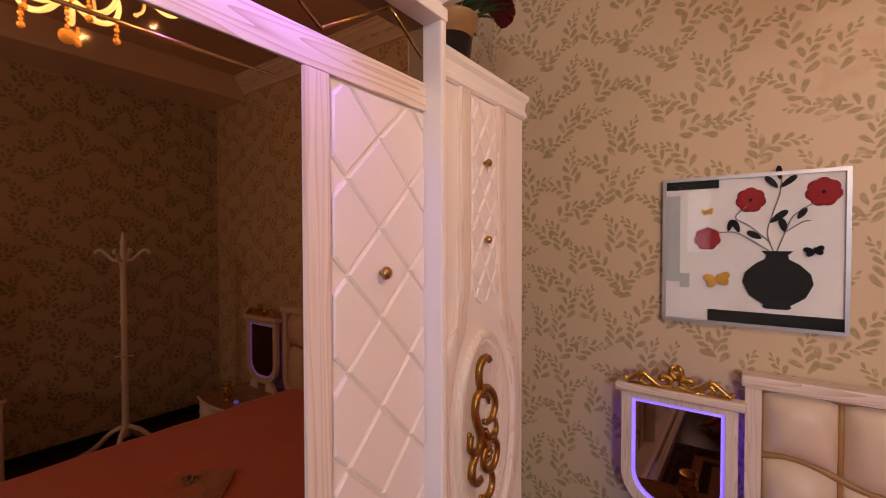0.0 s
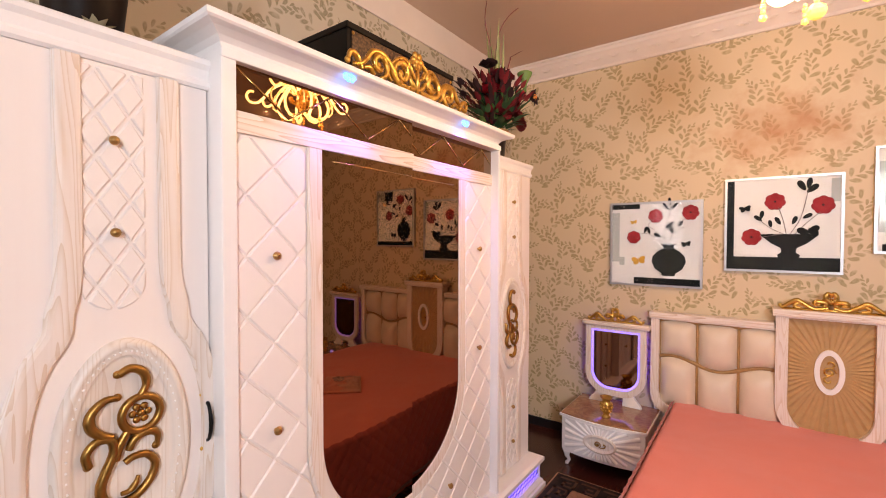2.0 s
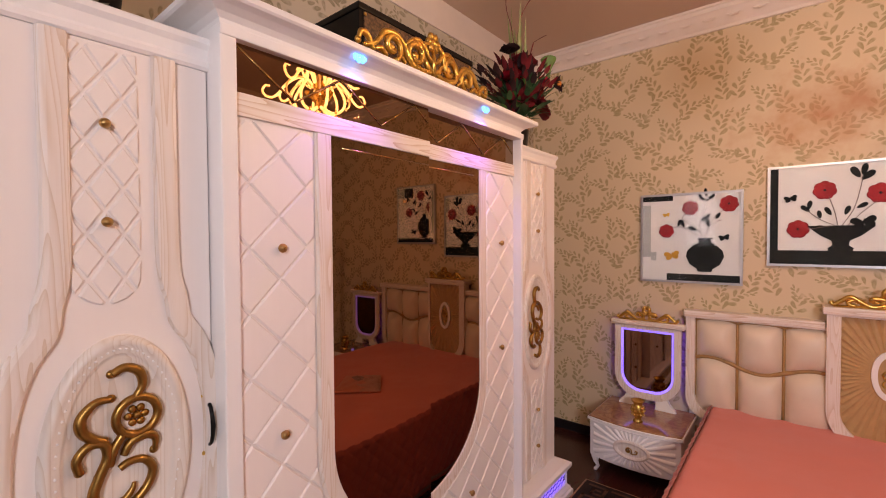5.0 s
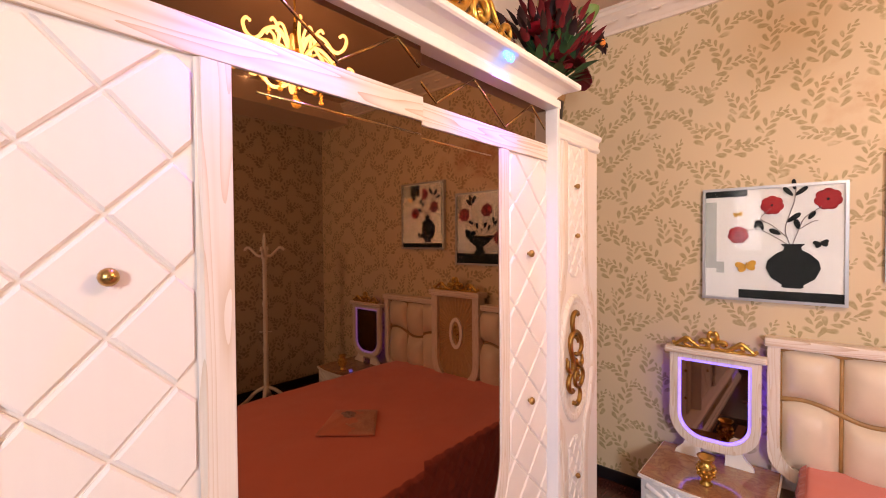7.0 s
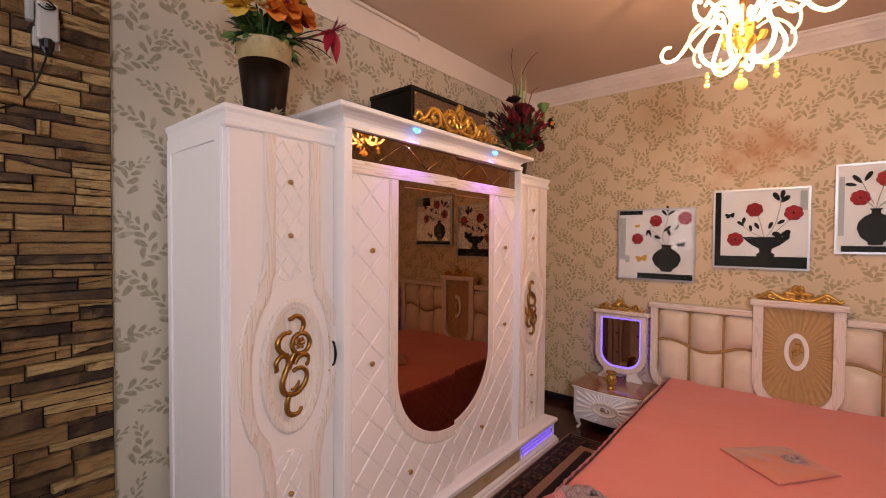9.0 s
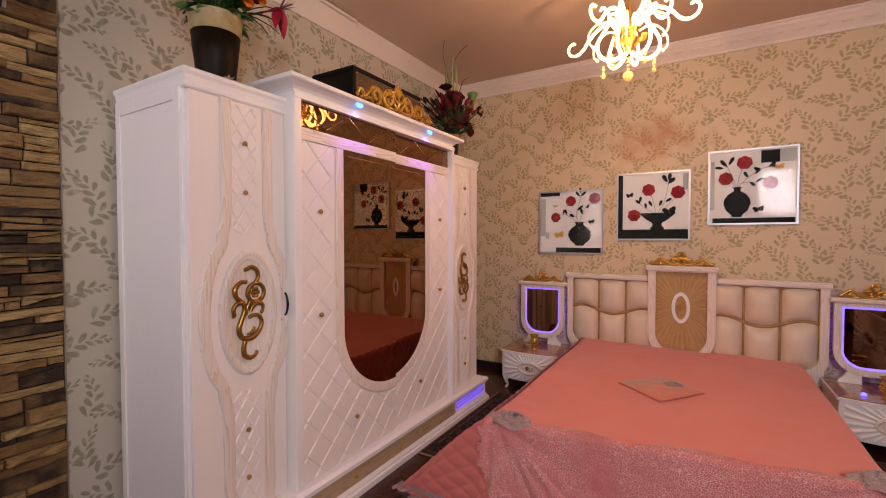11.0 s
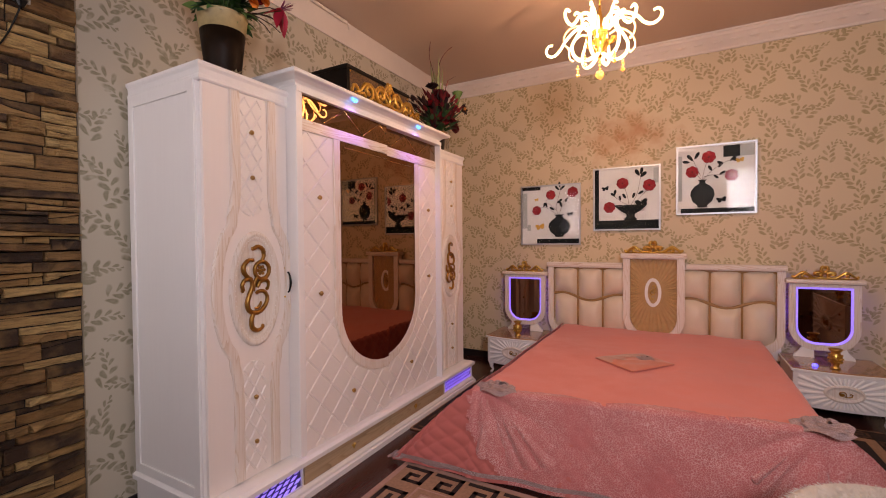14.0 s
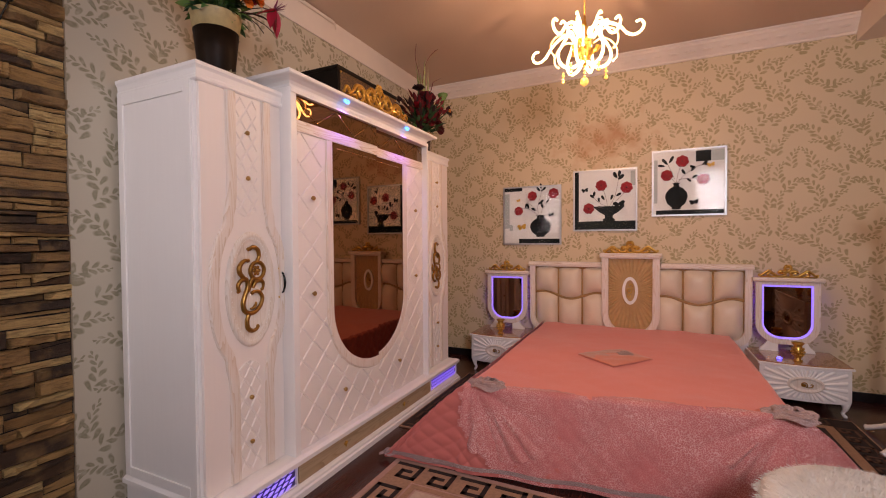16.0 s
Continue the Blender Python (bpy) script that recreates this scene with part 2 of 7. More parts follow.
def add_prism(bm, outline, place, depth, bevel=0.0, holes=False):
    """An outline of (a, b), set by place(a, b, d), from d = 0 to d = depth; the top edge may be chamfered inward by bevel."""
    n = len(outline)
    ca, cb = sum(p[0] for p in outline) / n, sum(p[1] for p in outline) / n
    rings = [[bm.verts.new(place(a, b, 0)) for a, b in outline], [bm.verts.new(place(a, b, depth - bevel)) for a, b in outline]]
    if bevel:
        ring = []
        for i, (a, b) in enumerate(outline):
            d = math.hypot(a - ca, b - cb) or 1
            k = max(0, 1 - bevel * 1.4 / d)
            ring.append(bm.verts.new(place(ca + (a - ca) * k, cb + (b - cb) * k, depth)))
        rings.append(ring)
    for r0, r1 in zip(rings, rings[1:]):
        for i in range(n):
            bm.faces.new((r0[i], r0[(i + 1) % n], r1[(i + 1) % n], r1[i]))
    bm.faces.new(rings[-1])
    bm.faces.new(rings[0][::-1])
    return bm


def fix(bm):
    bmesh.ops.recalc_face_normals(bm, faces=bm.faces)
    return bm


def add_ring(bm, outer, inner, place, depth):
    """A flat band between two outlines with equal counts, extruded."""
    n = len(outer)
    o0, o1 = [bm.verts.new(place(a, b, 0)) for a, b in outer], [bm.verts.new(place(a, b, depth)) for a, b in outer]
    i0, i1 = [bm.verts.new(place(a, b, 0)) for a, b in inner], [bm.verts.new(place(a, b, depth)) for a, b in inner]
    for i in range(n):
        j = (i + 1) % n
        bm.faces.new((o0[i], o0[j], o1[j], o1[i]))
        bm.faces.new((i0[j], i0[i], i1[i], i1[j]))
        bm.faces.new((o1[i], o1[j], i1[j], i1[i]))
        bm.faces.new((o0[j], o0[i], i0[i], i0[j]))
    return bm


def add_tube(bm, pts, radius, sides=8, closed=False, flat=None):
    """A round bar along points; radius is a number or a list. flat: (axis vector, factor) squeezes it."""
    pts = [Vector(p) for p in pts]
    n = len(pts)
    rad = radius if isinstance(radius, (list, tuple)) else [radius] * n
    rings, up = [], None
    for i, p in enumerate(pts):
        a, b = pts[(i - 1) % n if closed else max(i - 1, 0)], pts[(i + 1) % n if closed else min(i + 1, n - 1)]
        t = (b - a).normalized() if (b - a).length > 1e-9 else Vector((0, 0, 1))
        if up is None:
            up = t.orthogonal().normalized()
        up = (up - t * up.dot(t)).normalized() if (up - t * up.dot(t)).length > 1e-6 else t.orthogonal().normalized()
        side = t.cross(up)
        ring = []
        for k in range(sides):
            w = 2 * math.pi * k / sides
            off = (up * math.cos(w) + side * math.sin(w)) * rad[i]
            if flat:
                off -= flat[0] * off.dot(flat[0]) * (1 - flat[1])
            ring.append(bm.verts.new(p + off))
        rings.append(ring)
    for i in range(n if closed else n - 1):
        r0, r1 = rings[i], rings[(i + 1) % n]
        for k in range(sides):
            bm.faces.new((r0[k], r0[(k + 1) % sides], r1[(k + 1) % sides], r1[k]))
    if not closed:
        bm.faces.new(rings[0][::-1]), bm.faces.new(rings[-1])
    return bm


def add_lathe(bm, profile, centre, sides=20, axis="z"):
    """Turns (radius, height) about an axis through centre."""
    c, rings = Vector(centre), []
    for r, h in profile:
        ring = []
        for k in range(sides):
            w = 2 * math.pi * k / sides
            o = (r * math.cos(w), r * math.sin(w), h)
            ring.append(bm.verts.new(c + Vector(o if axis == "z" else (o[2], o[0], o[1]) if axis == "x" else (o[0], -o[2], o[1]))))
        rings.append(ring)
    for r0, r1 in zip(rings, rings[1:]):
        for k in range(sides):
            bm.faces.new((r0[k], r0[(k + 1) % sides], r1[(k + 1) % sides], r1[k]))
    bm.faces.new(rings[0][::-1]), bm.faces.new(rings[-1])
    return bm


def stepped(profile, y0, y1, x_back, x_front):
    """A moulding round the front and both sides: profile of (overhang, z)."""
    bm, rings = bmesh.new(), []
    for o, z in profile:
        rings.append([bm.verts.new(p) for p in ((x_back, y0 - o, z), (x_front + o, y0 - o, z), (x_front + o, y1 + o, z), (x_back, y1 + o, z))])
    for r0, r1 in zip(rings, rings[1:]):
        for i in range(4):
            bm.faces.new((r0[i], r0[(i + 1) % 4], r1[(i + 1) % 4], r1[i]))
    bm.faces.new(rings[0][::-1]), bm.faces.new(rings[-1])
    return fix(bm)


def clip(poly, inside, cross):
    out = []
    for i, p in enumerate(poly):
        q = poly[(i + 1) % len(poly)]
        a, b = inside(p), inside(q)
        if a:
            out.append(p)
        if a != b:
            out.append(cross(p, q))
    return out


def clip_box(poly, lo, hi):
    for ax, val, sign in ((0, lo[0], 1), (0, hi[0], -1), (1, lo[1], 1), (1, hi[1], -1)):
        def inside(p):
            return (p[ax] - val) * sign >= 0

        def cross(p, q):
            k = (val - p[ax]) / (q[ax] - p[ax])
            return tuple(p[i] + k * (q[i] - p[i]) for i in range(2))
        poly = clip(poly, inside, cross)
        if len(poly) < 3:
            return []
    return poly


def area2(poly):
    return 0.5 * sum(p[0] * q[1] - q[0] * p[1] for p, q in zip(poly, poly[1:] + poly[:1]))


# ---------------- shell ----------------
X1, Y0, Y1, TOP = 4.25, -3.5, 1.615, 3.05
CX, CY = 1.915, -0.06  # the chandelier
floor_wood = Nodes("dark_floor_boards")
fb = floor_wood.noise(6, floor_wood.coords((18, 1.2, 1)), 4)
floor_wood.bump(fb, 0.15, 0.001)
FLOOR = floor_wood.done(floor_wood.ramp(fb, (0.25, (0.030, 0.008, 0.007)), (0.75, (0.085, 0.026, 0.020))), 0.22)
tagged(part("floor", box((-0.2, Y0 - 0.2, -0.12), (X1 + 0.2, Y1 + 0.2, 0)), FLOOR), "dark reddish brown polished wooden floor", "floor", kind="structure")
tagged(part("ceiling", box((-0.2, Y0 - 0.2, TOP), (X1 + 0.2, Y1 + 0.2, TOP + 0.15)), CEILING), "plain pinkish beige painted ceiling", "ceiling", kind="structure")
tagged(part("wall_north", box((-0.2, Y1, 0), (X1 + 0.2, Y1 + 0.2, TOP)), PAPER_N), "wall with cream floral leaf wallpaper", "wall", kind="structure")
tagged(part("wall_west", box((-0.2, Y0, 0), (0, Y1, TOP)), PAPER_SHADED), "wall with cream floral leaf wallpaper", "wall", kind="structure")
tagged(part("wall_east", box((X1, Y0, 0), (X1 + 0.2, Y1, TOP)), PAPER_SHADED), "wall with cream floral leaf wallpaper", "wall", kind="structure")
tagged(part("beam", box((3.75, Y0, 2.85), (X1, Y1, TOP), 0.004), PLASTER), "white plaster ceiling beam beside the wall", "beam", kind="structure")


def south_wall():
    """The wall behind the walk, with two bright window openings."""
    bm = bmesh.new()
    xs, holes = [-0.2, 0.05, 0.70, 3.05, 3.60, X1 + 0.2], {1: (1.42, 2.32), 3: (1.80, 2.55)}
    for i in range(5):
        if i in holes:
            add_box(bm, (xs[i], Y0 - 0.2, 0), (xs[i + 1], Y0, holes[i][0]))
            add_box(bm, (xs[i], Y0 - 0.2, holes[i][1]), (xs[i + 1], Y0, TOP))
        else:
            add_box(bm, (xs[i], Y0 - 0.2, 0), (xs[i + 1], Y0, TOP))
    tagged(part("wall_south", bm, plain("tan_plaster", (0.26, 0.19, 0.14), 0.8, vary=0.06, scale=3)), "plain tan plastered wall with two windows", "wall", kind="structure")


south_wall()
for k, (xa, xb, za, zb) in enumerate(((0.05, 0.70, 1.42, 2.32), (3.05, 3.60, 1.80, 2.55))):
    w = tagged(thing("window_%d" % (k + 1), (xa, Y0 - 0.1, za), "white framed window with bright daylight behind", "window", kind="structure"))
    part("window_frame", fix(add_ring(bmesh.new(), [(xa, za), (xb, za), (xb, zb), (xa, zb)], [(xa + .04, za + .04), (xb - .04, za + .04), (xb - .04, zb - .04), (xa + .04, zb - .04)], lambda a, b, d: (a, Y0 - 0.14 + d, b), 0.06)), PLASTER, w)
    part("sky_pane", box((xa, Y0 - 0.19, za), (xb, Y0 - 0.18, zb)), glow("window_daylight", (0.93, 0.97, 1.0), 4.0 if k == 0 else 3.0), w)
    area_lamp("window_light", xb - xa, zb - za, 6.0 if k == 0 else 79.0, (0.82, 0.90, 1.0), ((xa + xb) / 2, Y0 - 0.02, (za + zb) / 2), ((xa + xb) / 2 + (0.6 if k == 0 else -3.4), 1.65, 1.1 if k else 1.9))
for lx, ly in ((0.21, 0.10), (-0.10, 0.22), (-0.22, -0.08), (0.08, -0.22)):
    point_lamp("chandelier_light", (CX + lx, CY + ly, 2.38), 7.4, (1.0, 0.645, 0.385), 0.0)

# ---------------- wardrobe ----------------
MID = -0.505  # the middle of the wardrobe along the wall
wardrobe = thing("wardrobe", (0.3, MID, 0), "white wardrobe with bronze mirror sliding doors and gilt carving", "wardrobe")


def front(x):
    """Places (y, z, depth) on an upright plane that faces +x."""
    return lambda a, b, d: (x + d, a, b)


def oval(cy, cz, ry, rz, n=40, a0=0.0, a1=2 * math.pi):
    return [(cy + ry * math.cos(a0 + (a1 - a0) * k / n), cz + rz * math.sin(a0 + (a1 - a0) * k / n)) for k in range(n)]


def smooth_line(pts, n=8):
    """A curve through points (Catmull-Rom)."""
    out, p = [], [Vector(q) for q in pts]
    for i in range(len(p) - 1):
        a, b, c, d = p[max(i - 1, 0)], p[i], p[i + 1], p[min(i + 2, len(p) - 1)]
        for k in range(n):
            t = k / n
            out.append(0.5 * ((2 * b) + (c - a) * t + (2 * a - 5 * b + 4 * c - d) * t * t + (3 * b - a - 3 * c + d) * t ** 3))
    out.append(p[-1])
    return out


def spiral(cx, cz, r0, r1, a0, a1, n=18):
    return [(cx + (r0 + (r1 - r0) * k / n) * math.cos(radians(a0 + (a1 - a0) * k / n)), cz + (r0 + (r1 - r0) * k / n) * math.sin(radians(a0 + (a1 - a0) * k / n))) for k in range(n + 1)]


def add_scroll(bm, pts, place, width, taper=(0.5, 1.0, 0.6), lift=0.6):
    """A carved scroll: a flattened bar along 2D points, thickest in the middle."""
    n = len(pts)
    rad = []
    for i in range(n):
        t = i / (n - 1)
        k = taper[0] + (taper[1] - taper[0]) * t * 2 if t < 0.5 else taper[1] + (taper[2] - taper[1]) * (t - 0.5) * 2
        rad.append(width * k)
    return add_tube(bm, [place(a, b, width * lift) for a, b in pts], rad, 8)


def add_bead(bm, place, a, b, r, squash=0.7):
    c = Vector(place(a, b, 0))
    ax = (Vector(place(a, b, 1)) - c).normalized()
    m = bmesh.ops.create_uvsphere(bm, u_segments=12, v_segments=8, radius=r)
    for v in m["verts"]:
        v.co = v.co - ax * v.co.dot(ax) * (1 - squash) + c


def knob(x, y, z, parent, r=0.013):
    part("knob", fix(add_lathe(bmesh.new(), [(0.006, 0), (0.006, 0.006), (r * 0.75, 0.008), (r, 0.013), (r * 0.9, 0.019), (r * 0.45, 0.023), (0.001, 0.024)], (x, y, z), 14, "x")), KNOB, parent, "round brass knob", smooth=True)


def diamonds(parent, centre, w, h, gap, lo, hi, place, depth, cut=None):
    """Raised quilted diamonds in a box, with grooves between them."""
    na, nb = int((hi[0] - lo[0]) / w) + 3, int((hi[1] - lo[1]) / h) + 3
    i0, j0 = int((lo[0] - centre[0]) / (w / 2)) - 2, int((lo[1] - centre[1]) / (h / 2)) - 2
    for i in range(i0, i0 + 2 * na + 4):
        for j in range(j0, j0 + 2 * nb + 4):
            if (i + j) % 2:
                continue
            ca, cb = centre[0] + i * w / 2, centre[1] + j * h / 2
            k = 1 - gap
            poly = clip_box([(ca - w / 2 * k, cb), (ca, cb - h / 2 * k), (ca + w / 2 * k, cb), (ca, cb + h / 2 * k)], lo, hi)
            if cut and poly:
                poly = cut(poly)
            if len(poly) >= 3 and abs(area2(poly)) > 2e-4 * w * h / 0.01:
                if area2(poly) < 0:
                    poly = poly[::-1]
                part("diamond", fix(add_prism(bmesh.new(), poly, place, depth, depth * 0.5)), CREAM, parent)


def gilt_medallion(place, cy, cz, sy, sz, flip=1):
    """The carved gilt scroll on a tower door."""
    bm = bmesh.new()

    def pt(a, b):
        return cy + a * sy, cz + flip * b * sz
    lines = [
        ([(-0.12, 0.92), (0.18, 0.97), (0.50, 0.90), (0.58, 0.75), (0.42, 0.63)], (0.9, 1.1, 0.8)),
        ([(-0.14, 0.66), (-0.48, 0.66), (-0.78, 0.54), (-0.78, 0.40), (-0.55, 0.29), (-0.28, 0.23)], (0.7, 1.2, 0.9)),
        ([(-0.84, -0.02), (-0.90, 0.12), (-0.67, 0.23), (-0.33, 0.21), (-0.26, 0.06), (-0.44, -0.12), (-0.58, -0.29), (-0.50, -0.46), (-0.16, -0.54), (0.28, -0.52), (0.66, -0.38), (0.78, -0.21), (0.56, -0.08), (0.22, -0.06), (0.0, -0.10)], (0.9, 1.2, 0.8)),
        ([(0.10, 0.26), (-0.10, 0.13), (-0.22, -0.04)], (0.9, 1.0, 0.9)),
        ([(0.10, 0.03), (0.28, 0.15), (0.62, 0.19), (0.86, 0.12), (0.84, -0.02)], (0.8, 1.2, 0.5)),
        ([(-0.10, -0.44), (0.11, -0.44), (0.28, -0.37), (0.33, -0.30)], (0.5, 0.8, 0.4)),
        ([(-0.22, -0.56), (-0.33, -0.71), (-0.28, -0.87), (0.0, -0.95), (0.28, -0.94), (0.48, -0.88)], (1.0, 1.2, 0.6)),
    ]
    for ln, taper in lines:
        add_scroll(bm, [tuple(p) for p in smooth_line([pt(a, b) for a, b in ln])], place, 0.0098, taper)
    add_tube(bm, [place(*pt(0.44 + 0.50 * math.cos(w), 0.42 + 0.20 * math.sin(w)), 0.006) for w in (2 * math.pi * k / 28 for k in range(28))], 0.0095, 8, closed=True)
    for k in range(6):
        a = radians(k * 60)
        add_bead(bm, place, *pt(0.44 + 0.20 * math.cos(a), 0.42 + 0.085 * math.sin(a)), 0.0085)
    add_bead(bm, place, *pt(0.44, 0.42), 0.009, 1.1)
    for a, b in ((-0.12, 0.92), (-0.14, 0.66), (-0.84, -0.02), (0.84, -0.02), (0.48, -0.88)):
        add_bead(bm, place, *pt(a, b), 0.0095)
    return fix(bm)


def band_path(cy, side):
    """The run of the ash band on a tower door, from bottom to top."""
    pts = [(cy + side * 0.098, 0.215), (cy + side * 0.098, 0.45), (cy + side * 0.100, 0.66), (cy + side * 0.115, 0.74)]
    for k in range(9):
        a = radians(-58 + 116 * k / 8)
        pts.append((cy + side * 0.197 * math.cos(a) ** 0.75, 1.085 + 0.345 * math.sin(a)))
    pts += [(cy + side * 0.115, 1.43), (cy + side * 0.100, 1.51), (cy + side * 0.098, 1.75), (cy + side * 0.098, 1.985)]
    return [tuple(p) for p in smooth_line(pts, 4)]


def tower(side):
    ya, yb = (MID - 1.20, MID - 0.745) if side < 0 else (MID + 0.745, MID + 1.27)
    cy = (ya + yb) / 2 + (0.012 if side < 0 else 0.014)
    my = cy + (0.018 if side < 0 else -0.008)
    face = 0.585
    t = part("tower_body", box((0.03, ya, 0.20), (face - 0.02, yb, 2.0), 0.003), WHITE, wardrobe)
    outer = ya if side < 0 else yb
    s = -1 if side < 0 else 1
    for lo, hi in (((0.035, 0.205), (0.075, 1.995)), ((0.51, 0.205), (0.555, 1.995)), ((0.075, 0.205), (0.51, 0.25)), ((0.075, 1.945), (0.51, 1.995))):
        part("side_rail", box((lo[0], min(outer, outer + s * 0.008), lo[1]), (hi[0], max(outer, outer + s * 0.008), hi[1]), 0.003), WHITE, t)
    part("cornice", stepped([(0.0, 1.985), (0.006, 1.992), (0.006, 2.004), (0.001, 2.012), (0.004, 2.035), (0.012, 2.047), (0.012, 2.060), (0.007, 2.064)], ya, yb, 0.03, face + 0.004), WHITE, wardrobe)
    d = part("tower_door", box((face - 0.018, ya + 0.012, 0.205), (face, yb - 0.004, 1.985), 0.003), CREAM, wardrobe, "cream door with an oval gilt medallion")
    on = front(face - 0.001)
    for q in (-1, 1):
        bm, ln = bmesh.new(), band_path(my, q)
        rings = []
        for i, (a, b) in enumerate(ln):
            p, r = ln[max(i - 1, 0)], ln[min(i + 1, len(ln) - 1)]
            tx, tz = r[0] - p[0], r[1] - p[1]
            k = math.hypot(tx, tz)
            nx, nz = tz / k, -tx / k
            rings.append([bm.verts.new(on(a + nx * o, b + nz * o, h)) for o, h in ((-0.026, 0), (-0.021, 0.013), (-0.012, 0.015), (0.012, 0.015), (0.021, 0.013), (0.026, 0))])
        for r0, r1 in zip(rings, rings[1:]):
            for k in range(5):
                bm.faces.new((r0[k], r0[k + 1], r1[k + 1], r1[k]))
        part("ash_band", fix(bm), ASH, d, "limed ash band with brown grain")
    ring = bmesh.new()
    steps = ((0.140, 0.272, 0.0), (0.138, 0.269, 0.010), (0.130, 0.260, 0.017), (0.121, 0.251, 0.017), (0.113, 0.242, 0.010), (0.107, 0.235, 0.012), (0.101, 0.229, 0.006), (0.096, 0.222, 0.0035))
    loops = [[ring.verts.new(on(a, b, h)) for a, b in oval(my, 1.085, ry, rz, 56)] for ry, rz, h in steps]
    for r0, r1 in zip(loops, loops[1:]):
        for k in range(56):
            ring.faces.new((r0[k], r0[(k + 1) % 56], r1[(k + 1) % 56], r1[k]))
    ring.faces.new(loops[-1])
    part("medallion", fix(ring), ASH_FACE, d, "oval carved medallion", smooth=True)
    rope = bmesh.new()
    for k in range(64):
        a, b = oval(my, 1.085, 0.112, 0.241, 64)[k]
        add_bead(rope, front(face + 0.009), a, b, 0.0030)
    part("rope_edge", rope, WHITE, d)
    part("gilt_scroll", gilt_medallion(front(face + 0.004), my - 0.006, 1.085, 0.080, 0.205, 1 if side < 0 else -1), BRONZE, d, "old gold carved scroll", smooth=True)
    for lo, hi, arch in (((cy - 0.062, 1.42), (cy + 0.062, 1.975), (1.49, -1)), ((cy - 0.062, 0.225), (cy + 0.062, 0.755), (0.685, 1))):
        def cut(poly, zc=arch[0], way=arch[1]):
            for k in range(1, 8):
                w = radians(k * 22.5)
                nx, nz = math.cos(w), math.sin(w) * way

                def dist(p):
                    return (p[0] - cy) * nx + (p[1] - zc) * nz - 0.064

                def cross(p, q):
                    dp, dq = dist(p), dist(q)
                    m = dp / (dp - dq)
                    return tuple(p[i] + m * (q[i] - p[i]) for i in range(2))
                poly = clip(poly, lambda p: dist(p) <= 0, cross)
                if len(poly) < 3:
                    return []
            return poly
        diamonds(d, (cy, lo[1] + 0.06), 0.066, 0.098, 0.12, lo, hi, on, 0.007, cut)
    for z in (1.812, 1.603, 0.579, 0.37):
        knob(face + 0.002, cy, z, d, 0.011)
    if side < 0:
        bm = bmesh.new()
        hy = yb - 0.016
        add_tube(bm, [(face + 0.004, hy, 1.045), (face + 0.020, hy, 1.055), (face + 0.028, hy, 1.075), (face + 0.032, hy, 1.10), (face + 0.028, hy, 1.125), (face + 0.020, hy, 1.145), (face + 0.004, hy, 1.155)], [0.006, 0.0045, 0.005, 0.006, 0.005, 0.0045, 0.006], 8)
        part("door_handle", fix(bm), BLACK, d, "dark bow handle with brass ends", smooth=True)
        for z in (1.033, 1.167):
            bm = bmesh.new()
            for a, b, r in ((0, 0, 0.011), (0.010, 0.006, 0.006), (-0.010, 0.006, 0.006), (0, 0.014, 0.005)):
                add_bead(bm, front(face + 0.002), hy + a, z + b * (1 if z > 1.1 else -1), r)
            part("handle_plate", fix(bm), GOLD, d, "brass leaf end")
    return d


def trim(p, q, lo, hi):
    """The stretch of the line p to q between a = lo and a = hi, or nothing."""
    if abs(p[0] - q[0]) < 1e-6:
        return [p, q] if lo <= p[0] <= hi else []
    ks = sorted((min(1, max(0, (lo - p[0]) / (q[0] - p[0]))), min(1, max(0, (hi - p[0]) / (q[0] - p[0])))))
    if ks[1] - ks[0] < 0.02:
        return []
    return [tuple(p[i] + k * (q[i] - p[i]) for i in range(2)) for k in ks]


